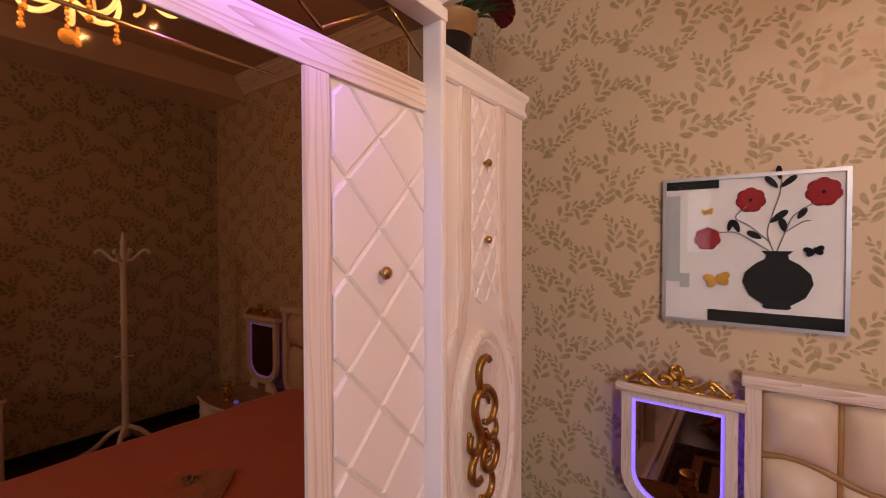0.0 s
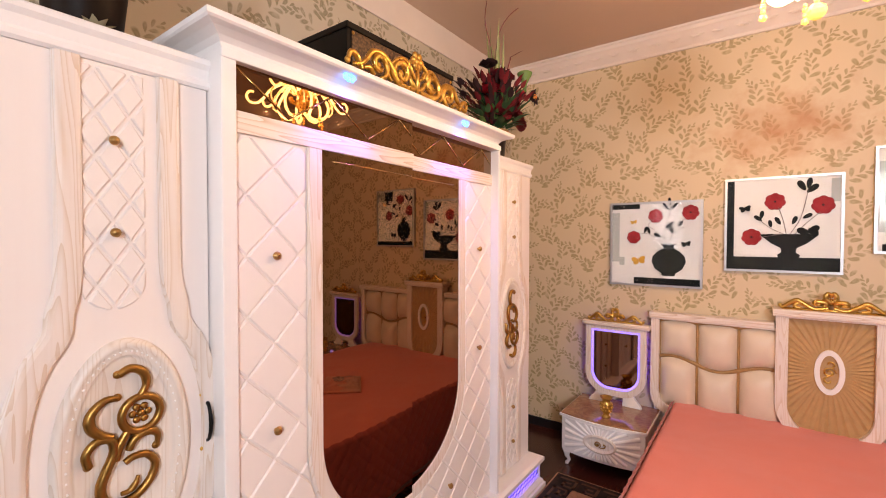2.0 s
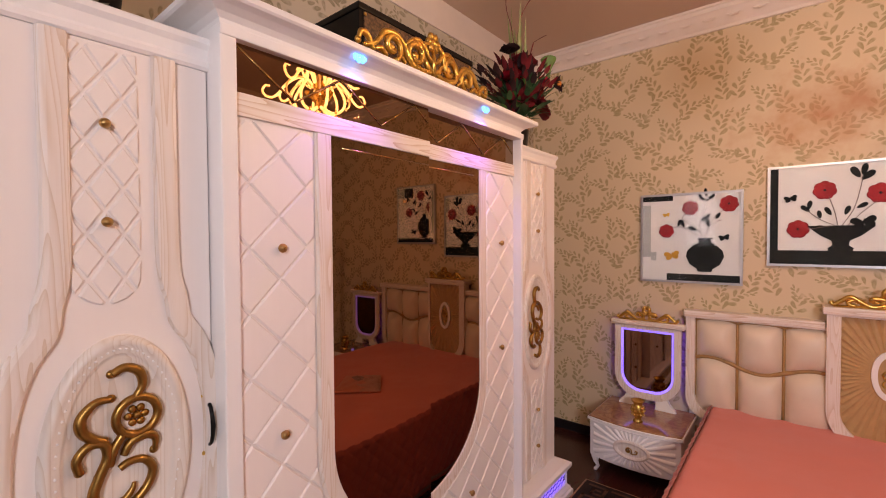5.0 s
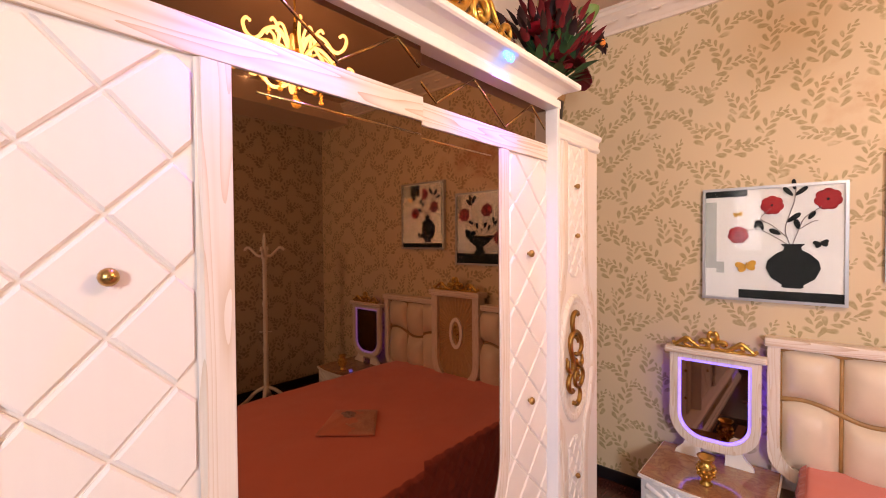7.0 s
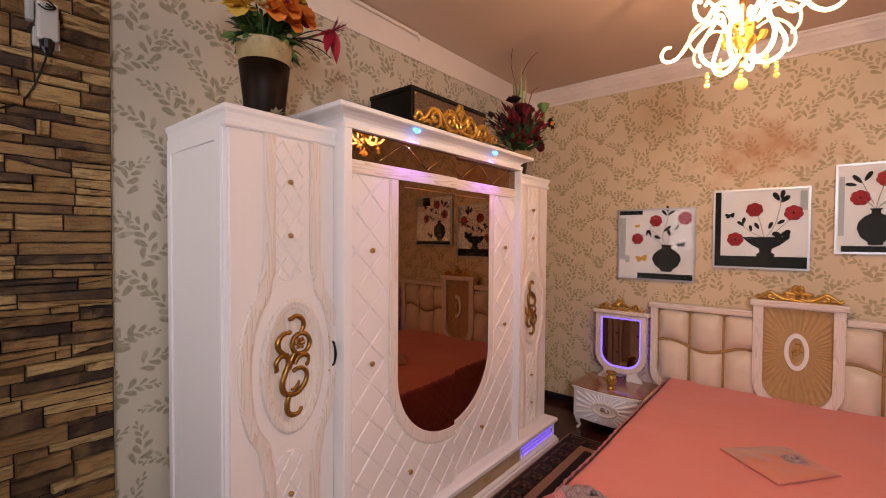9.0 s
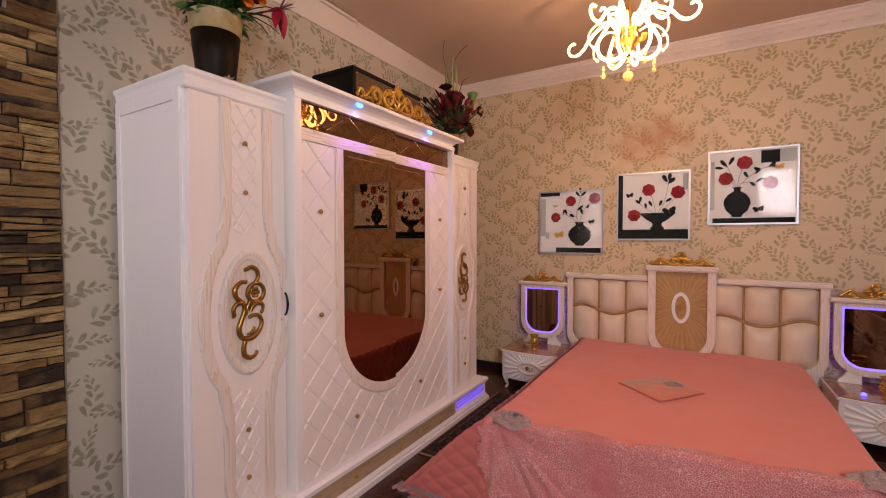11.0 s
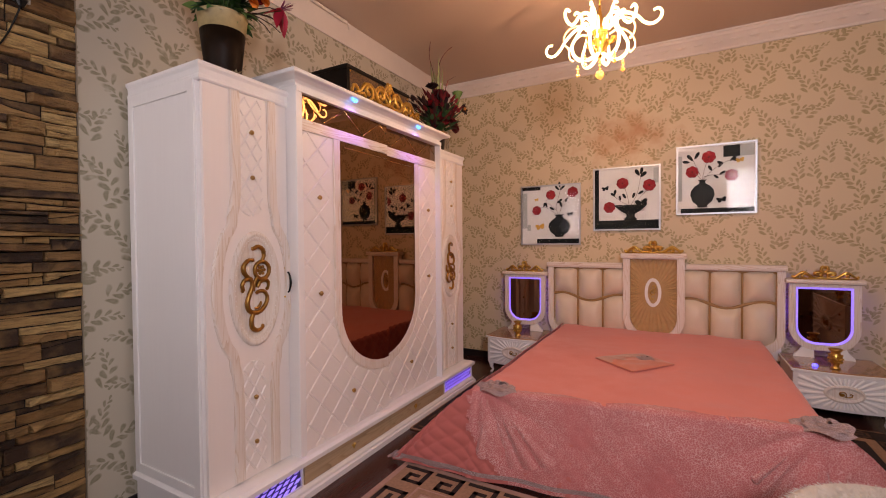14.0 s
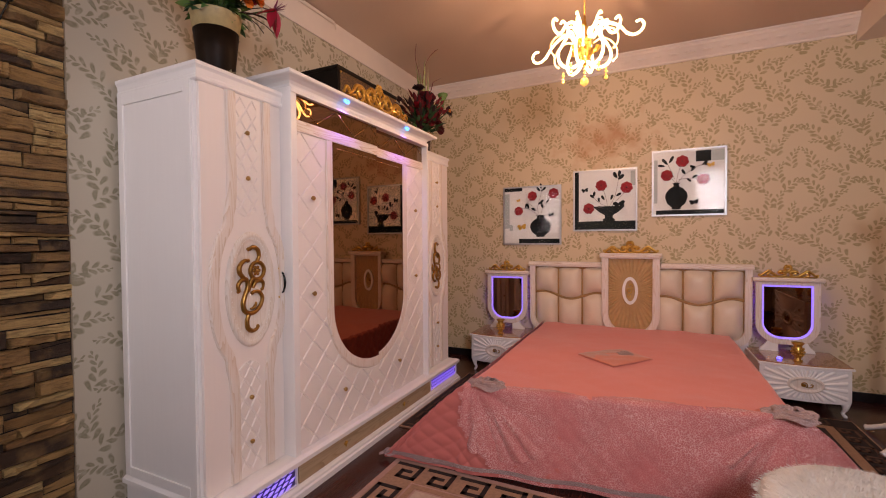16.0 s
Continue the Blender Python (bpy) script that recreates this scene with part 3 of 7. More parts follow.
def sliding_door(side):
    ya, yb = (MID - 0.705, MID + 0.040) if side < 0 else (MID + 0.030, MID + 0.726)
    face = 0.637 if side < 0 else 0.610
    on = front(face)
    d = part("sliding_door", box((face - 0.016, ya + (0.0 if side < 0 else 0.012), 0.205), (face - 0.004, yb - (0.012 if side < 0 else 0.0), 2.065), 0.002), CREAM, wardrobe, "sliding door with bronze mirror and quilted diamonds")
    part("top_mirror", box((face - 0.004, ya + 0.002, 1.936), (face - 0.001, yb - 0.001, 2.062)), BRONZE_GLASS, d, "bronze mirror strip")
    part("top_band", box((face - 0.004, ya, 1.878), (face + 0.006, yb, 1.937), 0.002), ASH_LEVEL, d, "limed ash band")
    half, zc, rz = 0.414, 0.92, 0.383
    gy = [MID - half, MID + 0.038] if side < 0 else [MID + 0.034, MID + half]

    def arch(h, r, n=30):
        """Edge points of a mirror shape with an elliptical foot, on this door's side, from the top to the joint."""
        out = [(MID + side * h, 1.877), (MID + side * h, 1.4), (MID + side * h, 1.1)]
        for k in range(n + 1):
            a = radians(90 * k / n)
            out.append((MID + side * h * math.cos(a), zc - r * math.sin(a)))
        return out
    edge = arch(half, rz)
    inner_y = gy[1] if side < 0 else gy[0]
    # the last point of the arch lies in the middle: carry it on to the joint
    shift = inner_y - MID
    foot = edge + ([(inner_y, zc - rz * math.sqrt(max(0, 1 - (shift / half) ** 2)))] if side < 0 else [])
    if side > 0:
        foot = [p for p in edge if p[0] >= inner_y]
        foot.append((inner_y, zc - rz * math.sqrt(1 - (shift / half) ** 2)))
    outline = foot + [(inner_y, 1.877)]
    if area2(outline) < 0:
        outline = outline[::-1]
    glass = bmesh.new()
    add_prism(glass, outline, on, -0.002)
    bmesh.ops.translate(glass, verts=glass.verts, vec=(0.001, 0, 0))
    part("mirror", fix(glass), BRONZE_GLASS, d, "bronze tinted mirror with a rounded foot")
    cuts = [[(MID - 0.372, 1.846), (MID + 0.372, 1.846)], [(MID + side * 0.372, 1.846), (MID + side * 0.372, 0.93)],
            [(MID - 0.372, 1.846), (MID + 0.372, 0.575)], [(MID + 0.372, 1.846), (MID - 0.372, 0.575)]]
    peaks = [(MID - 0.70 + 0.165 * k, 1.950 if k % 2 else 2.058) for k in range(10)]
    cuts += [list(pq) for pq in zip(peaks, peaks[1:])]
    for p, q in cuts:
        seg = trim(p, q, min(gy) + 0.003, max(gy) - 0.003) if p[1] < 1.9 else trim(p, q, ya + 0.006, yb - 0.006)
        if seg:
            bm = bmesh.new()
            add_tube(bm, [on(a, b, -0.0008) for a, b in (seg[0], seg[1])], 0.0034 if p[1] == q[1] or p[1] > 1.9 else 0.0017, 8)
            part("engraved_line", fix(bm), CUT_LINE, d, "fine line cut in the mirror", smooth=True)
    # the ash strip that runs down the mirror's side and round its foot
    strip = bmesh.new()
    outer = arch(half + 0.058, rz + 0.062)
    inner = edge
    if side > 0:
        keep = [i for i in range(len(edge)) if edge[i][0] >= inner_y and outer[i][0] >= inner_y]
        outer, inner = [outer[i] for i in keep], [inner[i] for i in keep]
        outer.append((inner_y, zc - (rz + 0.062) * math.sqrt(1 - (shift / (half + 0.058)) ** 2)))
        inner.append((inner_y, zc - rz * math.sqrt(1 - (shift / half) ** 2)))
    else:
        outer.append((inner_y, zc - (rz + 0.062) * math.sqrt(1 - (shift / (half + 0.058)) ** 2)))
        inner.append((inner_y, zc - rz * math.sqrt(1 - (shift / half) ** 2)))
    hts = ((0, 0.0), (0.05, 0.006), (0.85, 0.007), (0.93, 0.002), (1.0, 0.0))
    rows = [[strip.verts.new(on(i[0] + (o[0] - i[0]) * k, i[1] + (o[1] - i[1]) * k, h)) for k, h in hts] for o, i in zip(outer, inner)]
    for r0, r1 in zip(rows, rows[1:]):
        for k in range(4):
            strip.faces.new((r0[k], r0[k + 1], r1[k + 1], r1[k]))
    part("ash_strip", fix(strip), ASH, d, "limed ash strip round the mirror")

    def outside(p):
        h, r = half + 0.062, rz + 0.066
        if p[1] > zc:
            return abs(p[0] - MID) - h
        return (math.hypot((p[0] - MID) / h, (p[1] - zc) / r) - 1) * h

    def cross(p, q):
        lo_, hi_ = 0.0, 1.0
        s0 = outside(p) > 0
        for _ in range(14):
            m = (lo_ + hi_) / 2
            if (outside(tuple(p[i] + m * (q[i] - p[i]) for i in range(2))) > 0) == s0:
                lo_ = m
            else:
                hi_ = m
        return tuple(p[i] + lo_ * (q[i] - p[i]) for i in range(2))
    knobs = ((-1.092, 1.54), (-1.092, 1.026), (-0.838, 0.424)) if side < 0 else ((0.083, 1.54), (0.083, 1.03), (-0.172, 0.424))
    diamonds(d, (knobs[0][0], 1.54), 0.1693, 0.1713, 0.042, (ya + 0.004, 0.215), (yb - 0.003, 1.872), front(face - 0.005), 0.008,
             lambda poly: clip(poly, lambda p: outside(p) > 0, cross))
    for y, z in knobs:
        knob(face + 0.003, y, z, d)


def led_grille(ya, yb):
    """A pierced panel with violet light behind slanted slots."""
    x = 0.668
    g = part("led_panel", box((x - 0.02, ya, 0.062), (x - 0.012, yb, 0.166)), plain("grille_violet_grey", (0.09, 0.065, 0.19), 0.5), wardrobe, "pierced panel lit violet from behind")
    n = int((yb - ya) / 0.046)
    for r in range(4):
        for k in range(n):
            y, z = ya + 0.030 + k * 0.046 + (0.023 if r % 2 else 0), 0.078 + r * 0.0245
            if y > yb - 0.026:
                continue
            bm = bmesh.new()
            add_prism(bm, [(y - 0.021, z - 0.0075), (y + 0.004, z - 0.0075), (y + 0.021, z + 0.0075), (y - 0.004, z + 0.0075)], front(x - 0.0125), 0.004)
            part("slot", fix(bm), SLOT_LED, g)
    bars = bmesh.new()
    add_ring(bars, [(ya, 0.060), (yb, 0.060), (yb, 0.168), (ya, 0.168)], [(ya + 0.008, 0.068), (yb - 0.008, 0.068), (yb - 0.008, 0.160), (ya + 0.008, 0.160)], front(x - 0.012), 0.012)
    part("grille_frame", fix(bars), WHITE, g)


def build_wardrobe():
    tower(-1), tower(1)
    for s in (-1, 1):
        y = MID + s * 0.725
        part("post", box((0.05, y - (0.021 if s < 0 else -0.002), 0.20), (0.656, y + 0.021, 2.07), 0.005), WHITE, wardrobe)
    part("centre_body", box((0.03, MID - 0.703, 0.20), (0.580, MID + 0.703, 2.06), 0.002), WHITE, wardrobe)
    part("fascia", box((0.05, MID - 0.746, 2.062), (0.660, MID + 0.746, 2.090), 0.004), WHITE, wardrobe)
    crown = [(0.0, 2.088), (0.004, 2.094), (0.006, 2.104), (0.016, 2.116), (0.034, 2.126), (0.050, 2.131), (0.054, 2.136), (0.054, 2.150), (0.050, 2.154)]
    part("crown", stepped([(o * 1.3, z) for o, z in crown], MID - 0.735, MID + 0.735, 0.03, 0.640), WHITE, wardrobe, "white flared crown moulding")
    sliding_door(-1), sliding_door(1)
    # foot
    part("ledge", stepped([(0.0, 0.166), (0.020, 0.170), (0.020, 0.192), (0.012, 0.198), (0.0, 0.204)], MID - 1.20, MID + 1.27, 0.03, 0.668), WHITE, wardrobe)
    part("plinth_body", box((0.03, MID - 1.20, 0.05), (0.646, MID + 1.27, 0.168)), WHITE, wardrobe)
    part("base_moulding", stepped([(0.026, 0.0), (0.026, 0.030), (0.016, 0.036), (0.014, 0.048), (0.004, 0.058), (0.0, 0.062)], MID - 1.20, MID + 1.27, 0.03, 0.668), WHITE, wardrobe)
    for ya, yb, ky in ((MID - 0.735, MID - 0.002, -0.869), (MID + 0.002, MID + 0.735, -0.2)):
        d = part("drawer_front", box((0.640, ya, 0.064), (0.668, yb, 0.165), 0.002), DRAWER_WOOD, wardrobe, "tan wooden drawer front")
        bm = bmesh.new()
        for a, b, r in ((0, 0, 0.010), (0.012, 0.004, 0.006), (-0.012, 0.004, 0.006), (0, 0.012, 0.005), (0, -0.012, 0.006)):
            add_bead(bm, front(0.674), ky + a, 0.115 + b, r, 0.9)
        part("drawer_pull", fix(bm), GOLD, d, "small gilt pull", smooth=True)
    led_grille(MID - 1.195, MID - 0.745), led_grille(MID + 0.745, MID + 1.265)
    # crown spots
    for y in (-0.846, -0.152):
        bm = bmesh.new()
        c = front(0.690)
        for k in range(7):
            a = radians(k * 360 / 7)
            add_bead(bm, c, y + 0.018 * math.cos(a), 2.121 + 0.009 * math.sin(a), 0.008)
        part("crown_spot", fix(bm), BLUE_LED, wardrobe, "small blue spot lamp")
        beam = bpy.data.lights.new("spot_light", "SPOT")
        beam.energy, beam.color, beam.shadow_soft_size, beam.spot_size, beam.spot_blend = 5.5, (0.27, 0.10, 1.0), 0.01, radians(112), 0.9
        new("spot_light", beam).matrix_world = look((0.722, y, 2.098), (0.636, y, 1.86))
    # carved crest
    bm, c = bmesh.new(), front(0.655)
    y0, top = -0.464, 2.154
    add_box(bm, (0.645, y0 - 0.37, top), (0.668, y0 + 0.37, top + 0.016), 0.004)
    for s in (-1, 1):
        def pt(a, b):
            return y0 + s * a, top + 0.014 + b
        for ln, w in (
            ([pt(*p) for p in spiral(0.095, 0.060, 0.052, 0.018, -100, 330)], 0.010),
            ([pt(*p) for p in spiral(0.215, 0.052, 0.046, 0.014, 260, -150)], 0.009),
            ([tuple(p) for p in smooth_line([pt(0.02, 0.02), pt(0.07, 0.015), pt(0.13, 0.03), pt(0.16, 0.07), pt(0.20, 0.095), pt(0.25, 0.09), pt(0.275, 0.06), pt(0.30, 0.035), pt(0.34, 0.018)])], 0.009),
            ([tuple(p) for p in smooth_line([pt(0.30, 0.012), pt(0.325, 0.05), pt(0.352, 0.055), pt(0.362, 0.03)])], 0.008),
            ([tuple(p) for p in smooth_line([pt(0.03, 0.13), pt(0.055, 0.11), pt(0.06, 0.07), pt(0.035, 0.05)])], 0.008),
            ([tuple(p) for p in smooth_line([pt(0.15, 0.015), pt(0.17, 0.035), pt(0.165, 0.06)])], 0.006),
            ([tuple(p) for p in smooth_line([pt(0.0, 0.06), pt(0.03, 0.075), pt(0.05, 0.10), pt(0.085, 0.118), pt(0.12, 0.105), pt(0.15, 0.08)])], 0.008),
            ([tuple(p) for p in smooth_line([pt(0.0, 0.02), pt(0.03, 0.035), pt(0.045, 0.06)])], 0.008),
            ([tuple(p) for p in smooth_line([pt(0.24, 0.012), pt(0.265, 0.03), pt(0.29, 0.022)])], 0.007),
        ):
            add_scroll(bm, ln, c, w * 1.3, (0.75, 1.1, 0.65))
        for a, b, r in ((0.215, 0.052, 0.014), (0.095, 0.06, 0.016), (0.36, 0.028, 0.012), (0.15, 0.075, 0.010), (0.27, 0.030, 0.010)):
            add_bead(bm, c, *pt(a, b), r)
    for k in range(7):
        a = radians(k * 60)
        add_bead(bm, front(0.66), y0 + (0.024 * math.cos(a) if k < 6 else 0), top + 0.15 + (0.024 * math.sin(a) if k < 6 else 0), 0.016)
    add_scroll(bm, [(y0, top + 0.02), (y0, top + 0.07), (y0, top + 0.13)], c, 0.012)
    part("crest", fix(bm), GOLD, wardrobe, "gilded carved scroll crest", smooth=True)


build_wardrobe()

# ---------------- bed ----------------
BX = 2.122  # middle of the bed
SUEDE = plain("gilded_tan_panel", (0.50, 0.31, 0.13), 0.45, vary=0.12, scale=30)
WELT = plain("gold_brown_leather", (0.40, 0.22, 0.075), 0.4, vary=0.2, scale=20)
LEATHER = plain("cream_leather", (0.73, 0.61, 0.47), 0.40, vary=0.06, scale=9, bump=0.1)
bed = thing("bed", (BX, 0.5, 0), "double bed with a padded cream headboard in white limed ash frame", "bed")


def north(y):
    """Places (x, z, depth) on an upright plane that faces -y."""
    return lambda a, b, d: (a, y - d, b)


def rounded_shape(x0, x1, z0, z1, r, n=10, corners=(True, True)):
    """Square at the top, rounded at the foot; from the top left, down and round. corners: left, right rounded."""
    out = [(x0, z1)]
    if corners[0]:
        out += [(x0 + r - r * math.cos(radians(90 * k / n)), z0 + r - r * math.sin(radians(90 * k / n))) for k in range(n + 1)]
    else:
        out += [(x0, z0)] * (n + 1)
    if corners[1]:
        out += [(x1 - r + r * math.sin(radians(90 * k / n)), z0 + r - r * math.cos(radians(90 * k / n))) for k in range(n + 1)]
    else:
        out += [(x1, z0)] * (n + 1)
    out.append((x1, z1))
    return out


def crest(bm, place, w, h, s=1.0):
    """A low gilt crest of scrolls about the origin of place."""
    for q in (-1, 1):
        def pt(a, b):
            return q * a * w, b * h
        for ln, k in (
            ([pt(*p) for p in spiral(0.22, 0.42, 0.16, 0.05, 250, -120)], 1.0),
            ([tuple(p) for p in smooth_line([pt(0.05, 0.2), pt(0.3, 0.1), pt(0.5, 0.35), pt(0.65, 0.55), pt(0.8, 0.35), pt(0.95, 0.12), pt(1.0, 0.3)])], 0.9),
            ([tuple(p) for p in smooth_line([pt(0.55, 0.08), pt(0.7, 0.2), pt(0.62, 0.38), pt(0.5, 0.25)])], 0.7),
            ([tuple(p) for p in smooth_line([pt(0.0, 0.5), pt(0.10, 0.75), pt(0.06, 1.0), pt(0.0, 0.95)])], 0.9),
        ):
            add_scroll(bm, ln, place, 0.0112 * s * k, (0.8, 1.1, 0.6))
        for a, b, r in ((0.22, 0.42, 0.012), (0.98, 0.2, 0.010), (0.45, 0.15, 0.009), (0.12, 0.62, 0.010)):
            add_bead(bm, place, *pt(a, b), r * s)
    add_bead(bm, place, 0, 0.55 * h, 0.016 * s)
    add_bead(bm, place, 0, 0.9 * h, 0.011 * s)
    add_tube(bm, [place(-w * 0.95, 0.004, 0.004), place(0, 0.006, 0.006), place(w * 0.95, 0.004, 0.004)], 0.006 * s, 6)
    return bm


def pad(x0, x1, lower, upper, puff, place):
    """An upholstered pad between two curved edges z = lower(x), upper(x)."""
    bm, n, m = bmesh.new(), 12, 10
    rows = []
    for i in range(n + 1):
        u = i / n
        x = x0 + (x1 - x0) * u
        col = []
        for j in range(m + 1):
            v = j / m
            z = lower(x) + (upper(x) - lower(x)) * v
            h = puff * (max(0.0, 1 - abs(2 * u - 1) ** 2.6) * max(0.0, 1 - abs(2 * v - 1) ** 2.6)) ** 0.62
            col.append(bm.verts.new(place(x, z, h)))
        rows.append(col)
    for c0, c1 in zip(rows, rows[1:]):
        for j in range(m):
            bm.faces.new((c0[j], c1[j], c1[j + 1], c0[j + 1]))
    return fix(bm)


def headboard():
    y = 1.565
    back = part("headboard_panel", box((BX - 0.935, 1.567, 0.30), (BX + 0.935, 1.605, 1.05)), CREAM, bed)
    for s in (-1, 1):
        xa, xb = (BX - 0.952, BX - 0.215) if s < 0 else (BX + 0.215, BX + 0.952)
        fr = bmesh.new()
        outer = rounded_shape(xa, xb, 0.36, 1.05, 0.15, 10, (s < 0, s > 0))
        inner = rounded_shape(xa + (0.052 if s < 0 else 0), xb - (0.052 if s > 0 else 0), 0.415, 1.03, 0.11, 10, (s < 0, s > 0))
        add_ring(fr, outer, inner, north(y), 0.045)
        wing = part("wing_frame", fix(fr), ASH, bed, "limed ash headboard frame")
        part("top_rail", box((min(xa, xb) - (0.012 if s < 0 else -0.04), y - 0.062, 1.035), (max(xa, xb) + (0.012 if s > 0 else -0.04), y + 0.03, 1.080), 0.008), ASH_CROSS, bed, "limed ash top rail")
        in0, in1 = (xa + 0.05, xb + 0.01) if s < 0 else (xa - 0.01, xb - 0.05)
        w = (in1 - in0) / 3

        def wave(x):
            t = (x - in0) / (in1 - in0)
            return 0.745 + 0.034 * math.cos(2 * math.pi * (t - 0.12) / 0.76)
        for k in range(3):
            a, b = in0 + k * w, in0 + (k + 1) * w
            for lo, hi in ((lambda x: 0.41, wave), (wave, lambda x: 1.035)):
                part("pad", pad(a + 0.004, b - 0.004, lo, hi, 0.078, north(y + 0.004)), LEATHER, wing, "padded cream leather panel", smooth=True)
        # gold-brown welts between the pads and round them
        line = [(in0 + (in1 - in0) * k / 40, 0) for k in range(41)]
        for height, r in ((wave, 0.014), (lambda x: 1.020, 0.013), (lambda x: 0.425, 0.008)):
            bm = bmesh.new()
            add_tube(bm, [(x, y - 0.005, height(x)) for x, _ in line], r, 8)
            part("welt", fix(bm), WELT, wing, "gold-brown welt", smooth=True)
        for k in range(4):
            bm, x = bmesh.new(), in0 + k * w
            add_tube(bm, [(x, y - 0.002, z) for z in (0.46 if k in (0, 3) else 0.42, 0.6, 0.75, 0.9, 1.03)], 0.009, 8)
            part("welt", fix(bm), WELT, wing, smooth=True)
    fr = bmesh.new()
    add_ring(fr, rounded_shape(BX - 0.250, BX + 0.250, 0.36, 1.14, 0.235, 14), rounded_shape(BX - 0.190, BX + 0.190, 0.42, 1.12, 0.175, 14), north(y + 0.01), 0.085)
    c = part("centre_frame", fix(fr), ASH, bed, "limed ash centre frame")
    part("centre_rail", box((BX - 0.268, y - 0.095, 1.128), (BX + 0.268, y + 0.03, 1.172), 0.008), ASH_CROSS, bed)
    face = bmesh.new()
    shape = rounded_shape(BX - 0.192, BX + 0.192, 0.418, 1.125, 0.177, 14)
    add_prism(face, shape, north(y), 0.04)
    panel = part("sunburst_panel", fix(face), SUEDE, bed, "tan panel carved with sun rays")
    for k in range(48):
        a = radians(k * 7.5)
        ca, sa = math.cos(a), math.sin(a)
        # ray length to the panel's edge
        L = 0.06
        while L < 0.5:
            px, pz = BX + ca * L, 0.815 + sa * L
            low = 0.43 + (0.177 - math.sqrt(max(0, 0.177 ** 2 - max(0, abs(px - BX) - 0.012) ** 2)))
            if abs(px - BX) > 0.186 or pz > 1.118 or pz < low:
                break
            L += 0.006
        r0 = 0.06 + 0.05 * abs(sa)
        if L < r0 + 0.02:
            continue
        half0, half1 = 0.003, 0.0022 + L * 0.055
        nx, nz = -sa, ca
        pts = [(BX + ca * r0 + nx * half0, 0.815 + sa * r0 + nz * half0), (BX + ca * L + nx * half1, 0.815 + sa * L + nz * half1), (BX + ca * L - nx * half1, 0.815 + sa * L - nz * half1), (BX + ca * r0 - nx * half0, 0.815 + sa * r0 - nz * half0)]
        rays = bmesh.new()
        b0 = [rays.verts.new(north(y - 0.038)(p, q, 0)) for p, q in pts]
        t0, t1 = rays.verts.new(north(y - 0.038)(BX + ca * r0, 0.815 + sa * r0, 0.003)), rays.verts.new(north(y - 0.038)(BX + ca * (L - 0.008), 0.815 + sa * (L - 0.008), 0.010))
        for f in ((b0[0], b0[1], t1, t0), (b0[2], b0[3], t0, t1), (b0[1], b0[2], t1), (b0[3], b0[0], t0)):
            rays.faces.new(f)
        part("sun_ray", fix(rays), SUEDE, panel)
    ov = bmesh.new()
    add_ring(ov, oval(BX, 0.818, 0.068, 0.130, 44), oval(BX, 0.818, 0.043, 0.100, 44), north(y - 0.040), 0.016)
    part("oval_ring", fix(ov), WHITE, panel, "white oval ring")
    em = bmesh.new()
    pl = north(y - 0.044)
    add_scroll(em, [(BX + a, 0.818 + b) for a, b in spiral(0, 0.0, 0.030, 0.008, 0, 520)], pl, 0.006)
    add_scroll(em, [(BX + a, 0.818 + b) for a, b in spiral(0.004, 0.048, 0.022, 0.008, -90, 200)], pl, 0.006)
    add_scroll(em, [(BX + a, 0.818 + b) for a, b in spiral(-0.004, -0.048, 0.022, 0.008, 90, 380)], pl, 0.006)
    part("oval_emblem", fix(em), GOLD, panel, "small gilt scroll", smooth=True)
    cr = bmesh.new()
    crest(cr, lambda a, b, d: (BX + a, y - 0.05 - d, 1.172 + b), 0.235, 0.105, 1.25)
    part("headboard_crest", fix(cr), GOLD, bed, "gilded carved crest", smooth=True)
    part("bed_base", box((BX - 0.76, -0.33, 0.02), (BX + 0.76, 1.56, 0.22), 0.01), WHITE, bed)
    part("mattress", box((BX - 0.78, -0.36, 0.22), (BX + 0.78, 1.52, 0.435), 0.05, 3), plain("mattress_cloth", (0.7, 0.62, 0.58), 0.8), bed)


headboard()

def blade(bm, base, way, long, wide, curl=0.3, cup=0.2, n=6, twist=0.0, blunt=False):
    """A curved leaf or petal from base along way."""
    base, way = Vector(base), Vector(way).normalized()
    side = way.cross(Vector((0, 0, 1)))
    side = side.normalized() if side.length > 0.1 else Vector((1, 0, 0))
    side = Matrix.Rotation(twist, 3, way) @ side
    up = side.cross(way)
    rows = []
    for i in range(n + 1):
        t = i / n
        c = base + way * long * t - up * curl * long * t * t
        w = wide * math.sin(math.pi * min(1, 0.12 + 0.88 * t) ** 0.8) * 0.5 + 0.0008
        if blunt:
            w = wide * 0.5 * math.sqrt(max(0.0, 1 - ((t - 0.60) / 0.50) ** 2 if t > 0.6 else 1 - ((t - 0.60) / 0.62) ** 2)) + 0.0012
        rows.append([bm.verts.new(c - side * w + up * cup * w), bm.verts.new(c), bm.verts.new(c + side * w + up * cup * w)])
    for a, b in zip(rows, rows[1:]):
        bm.faces.new((a[0], a[1], b[1], b[0])), bm.faces.new((a[1], a[2], b[2], b[1]))


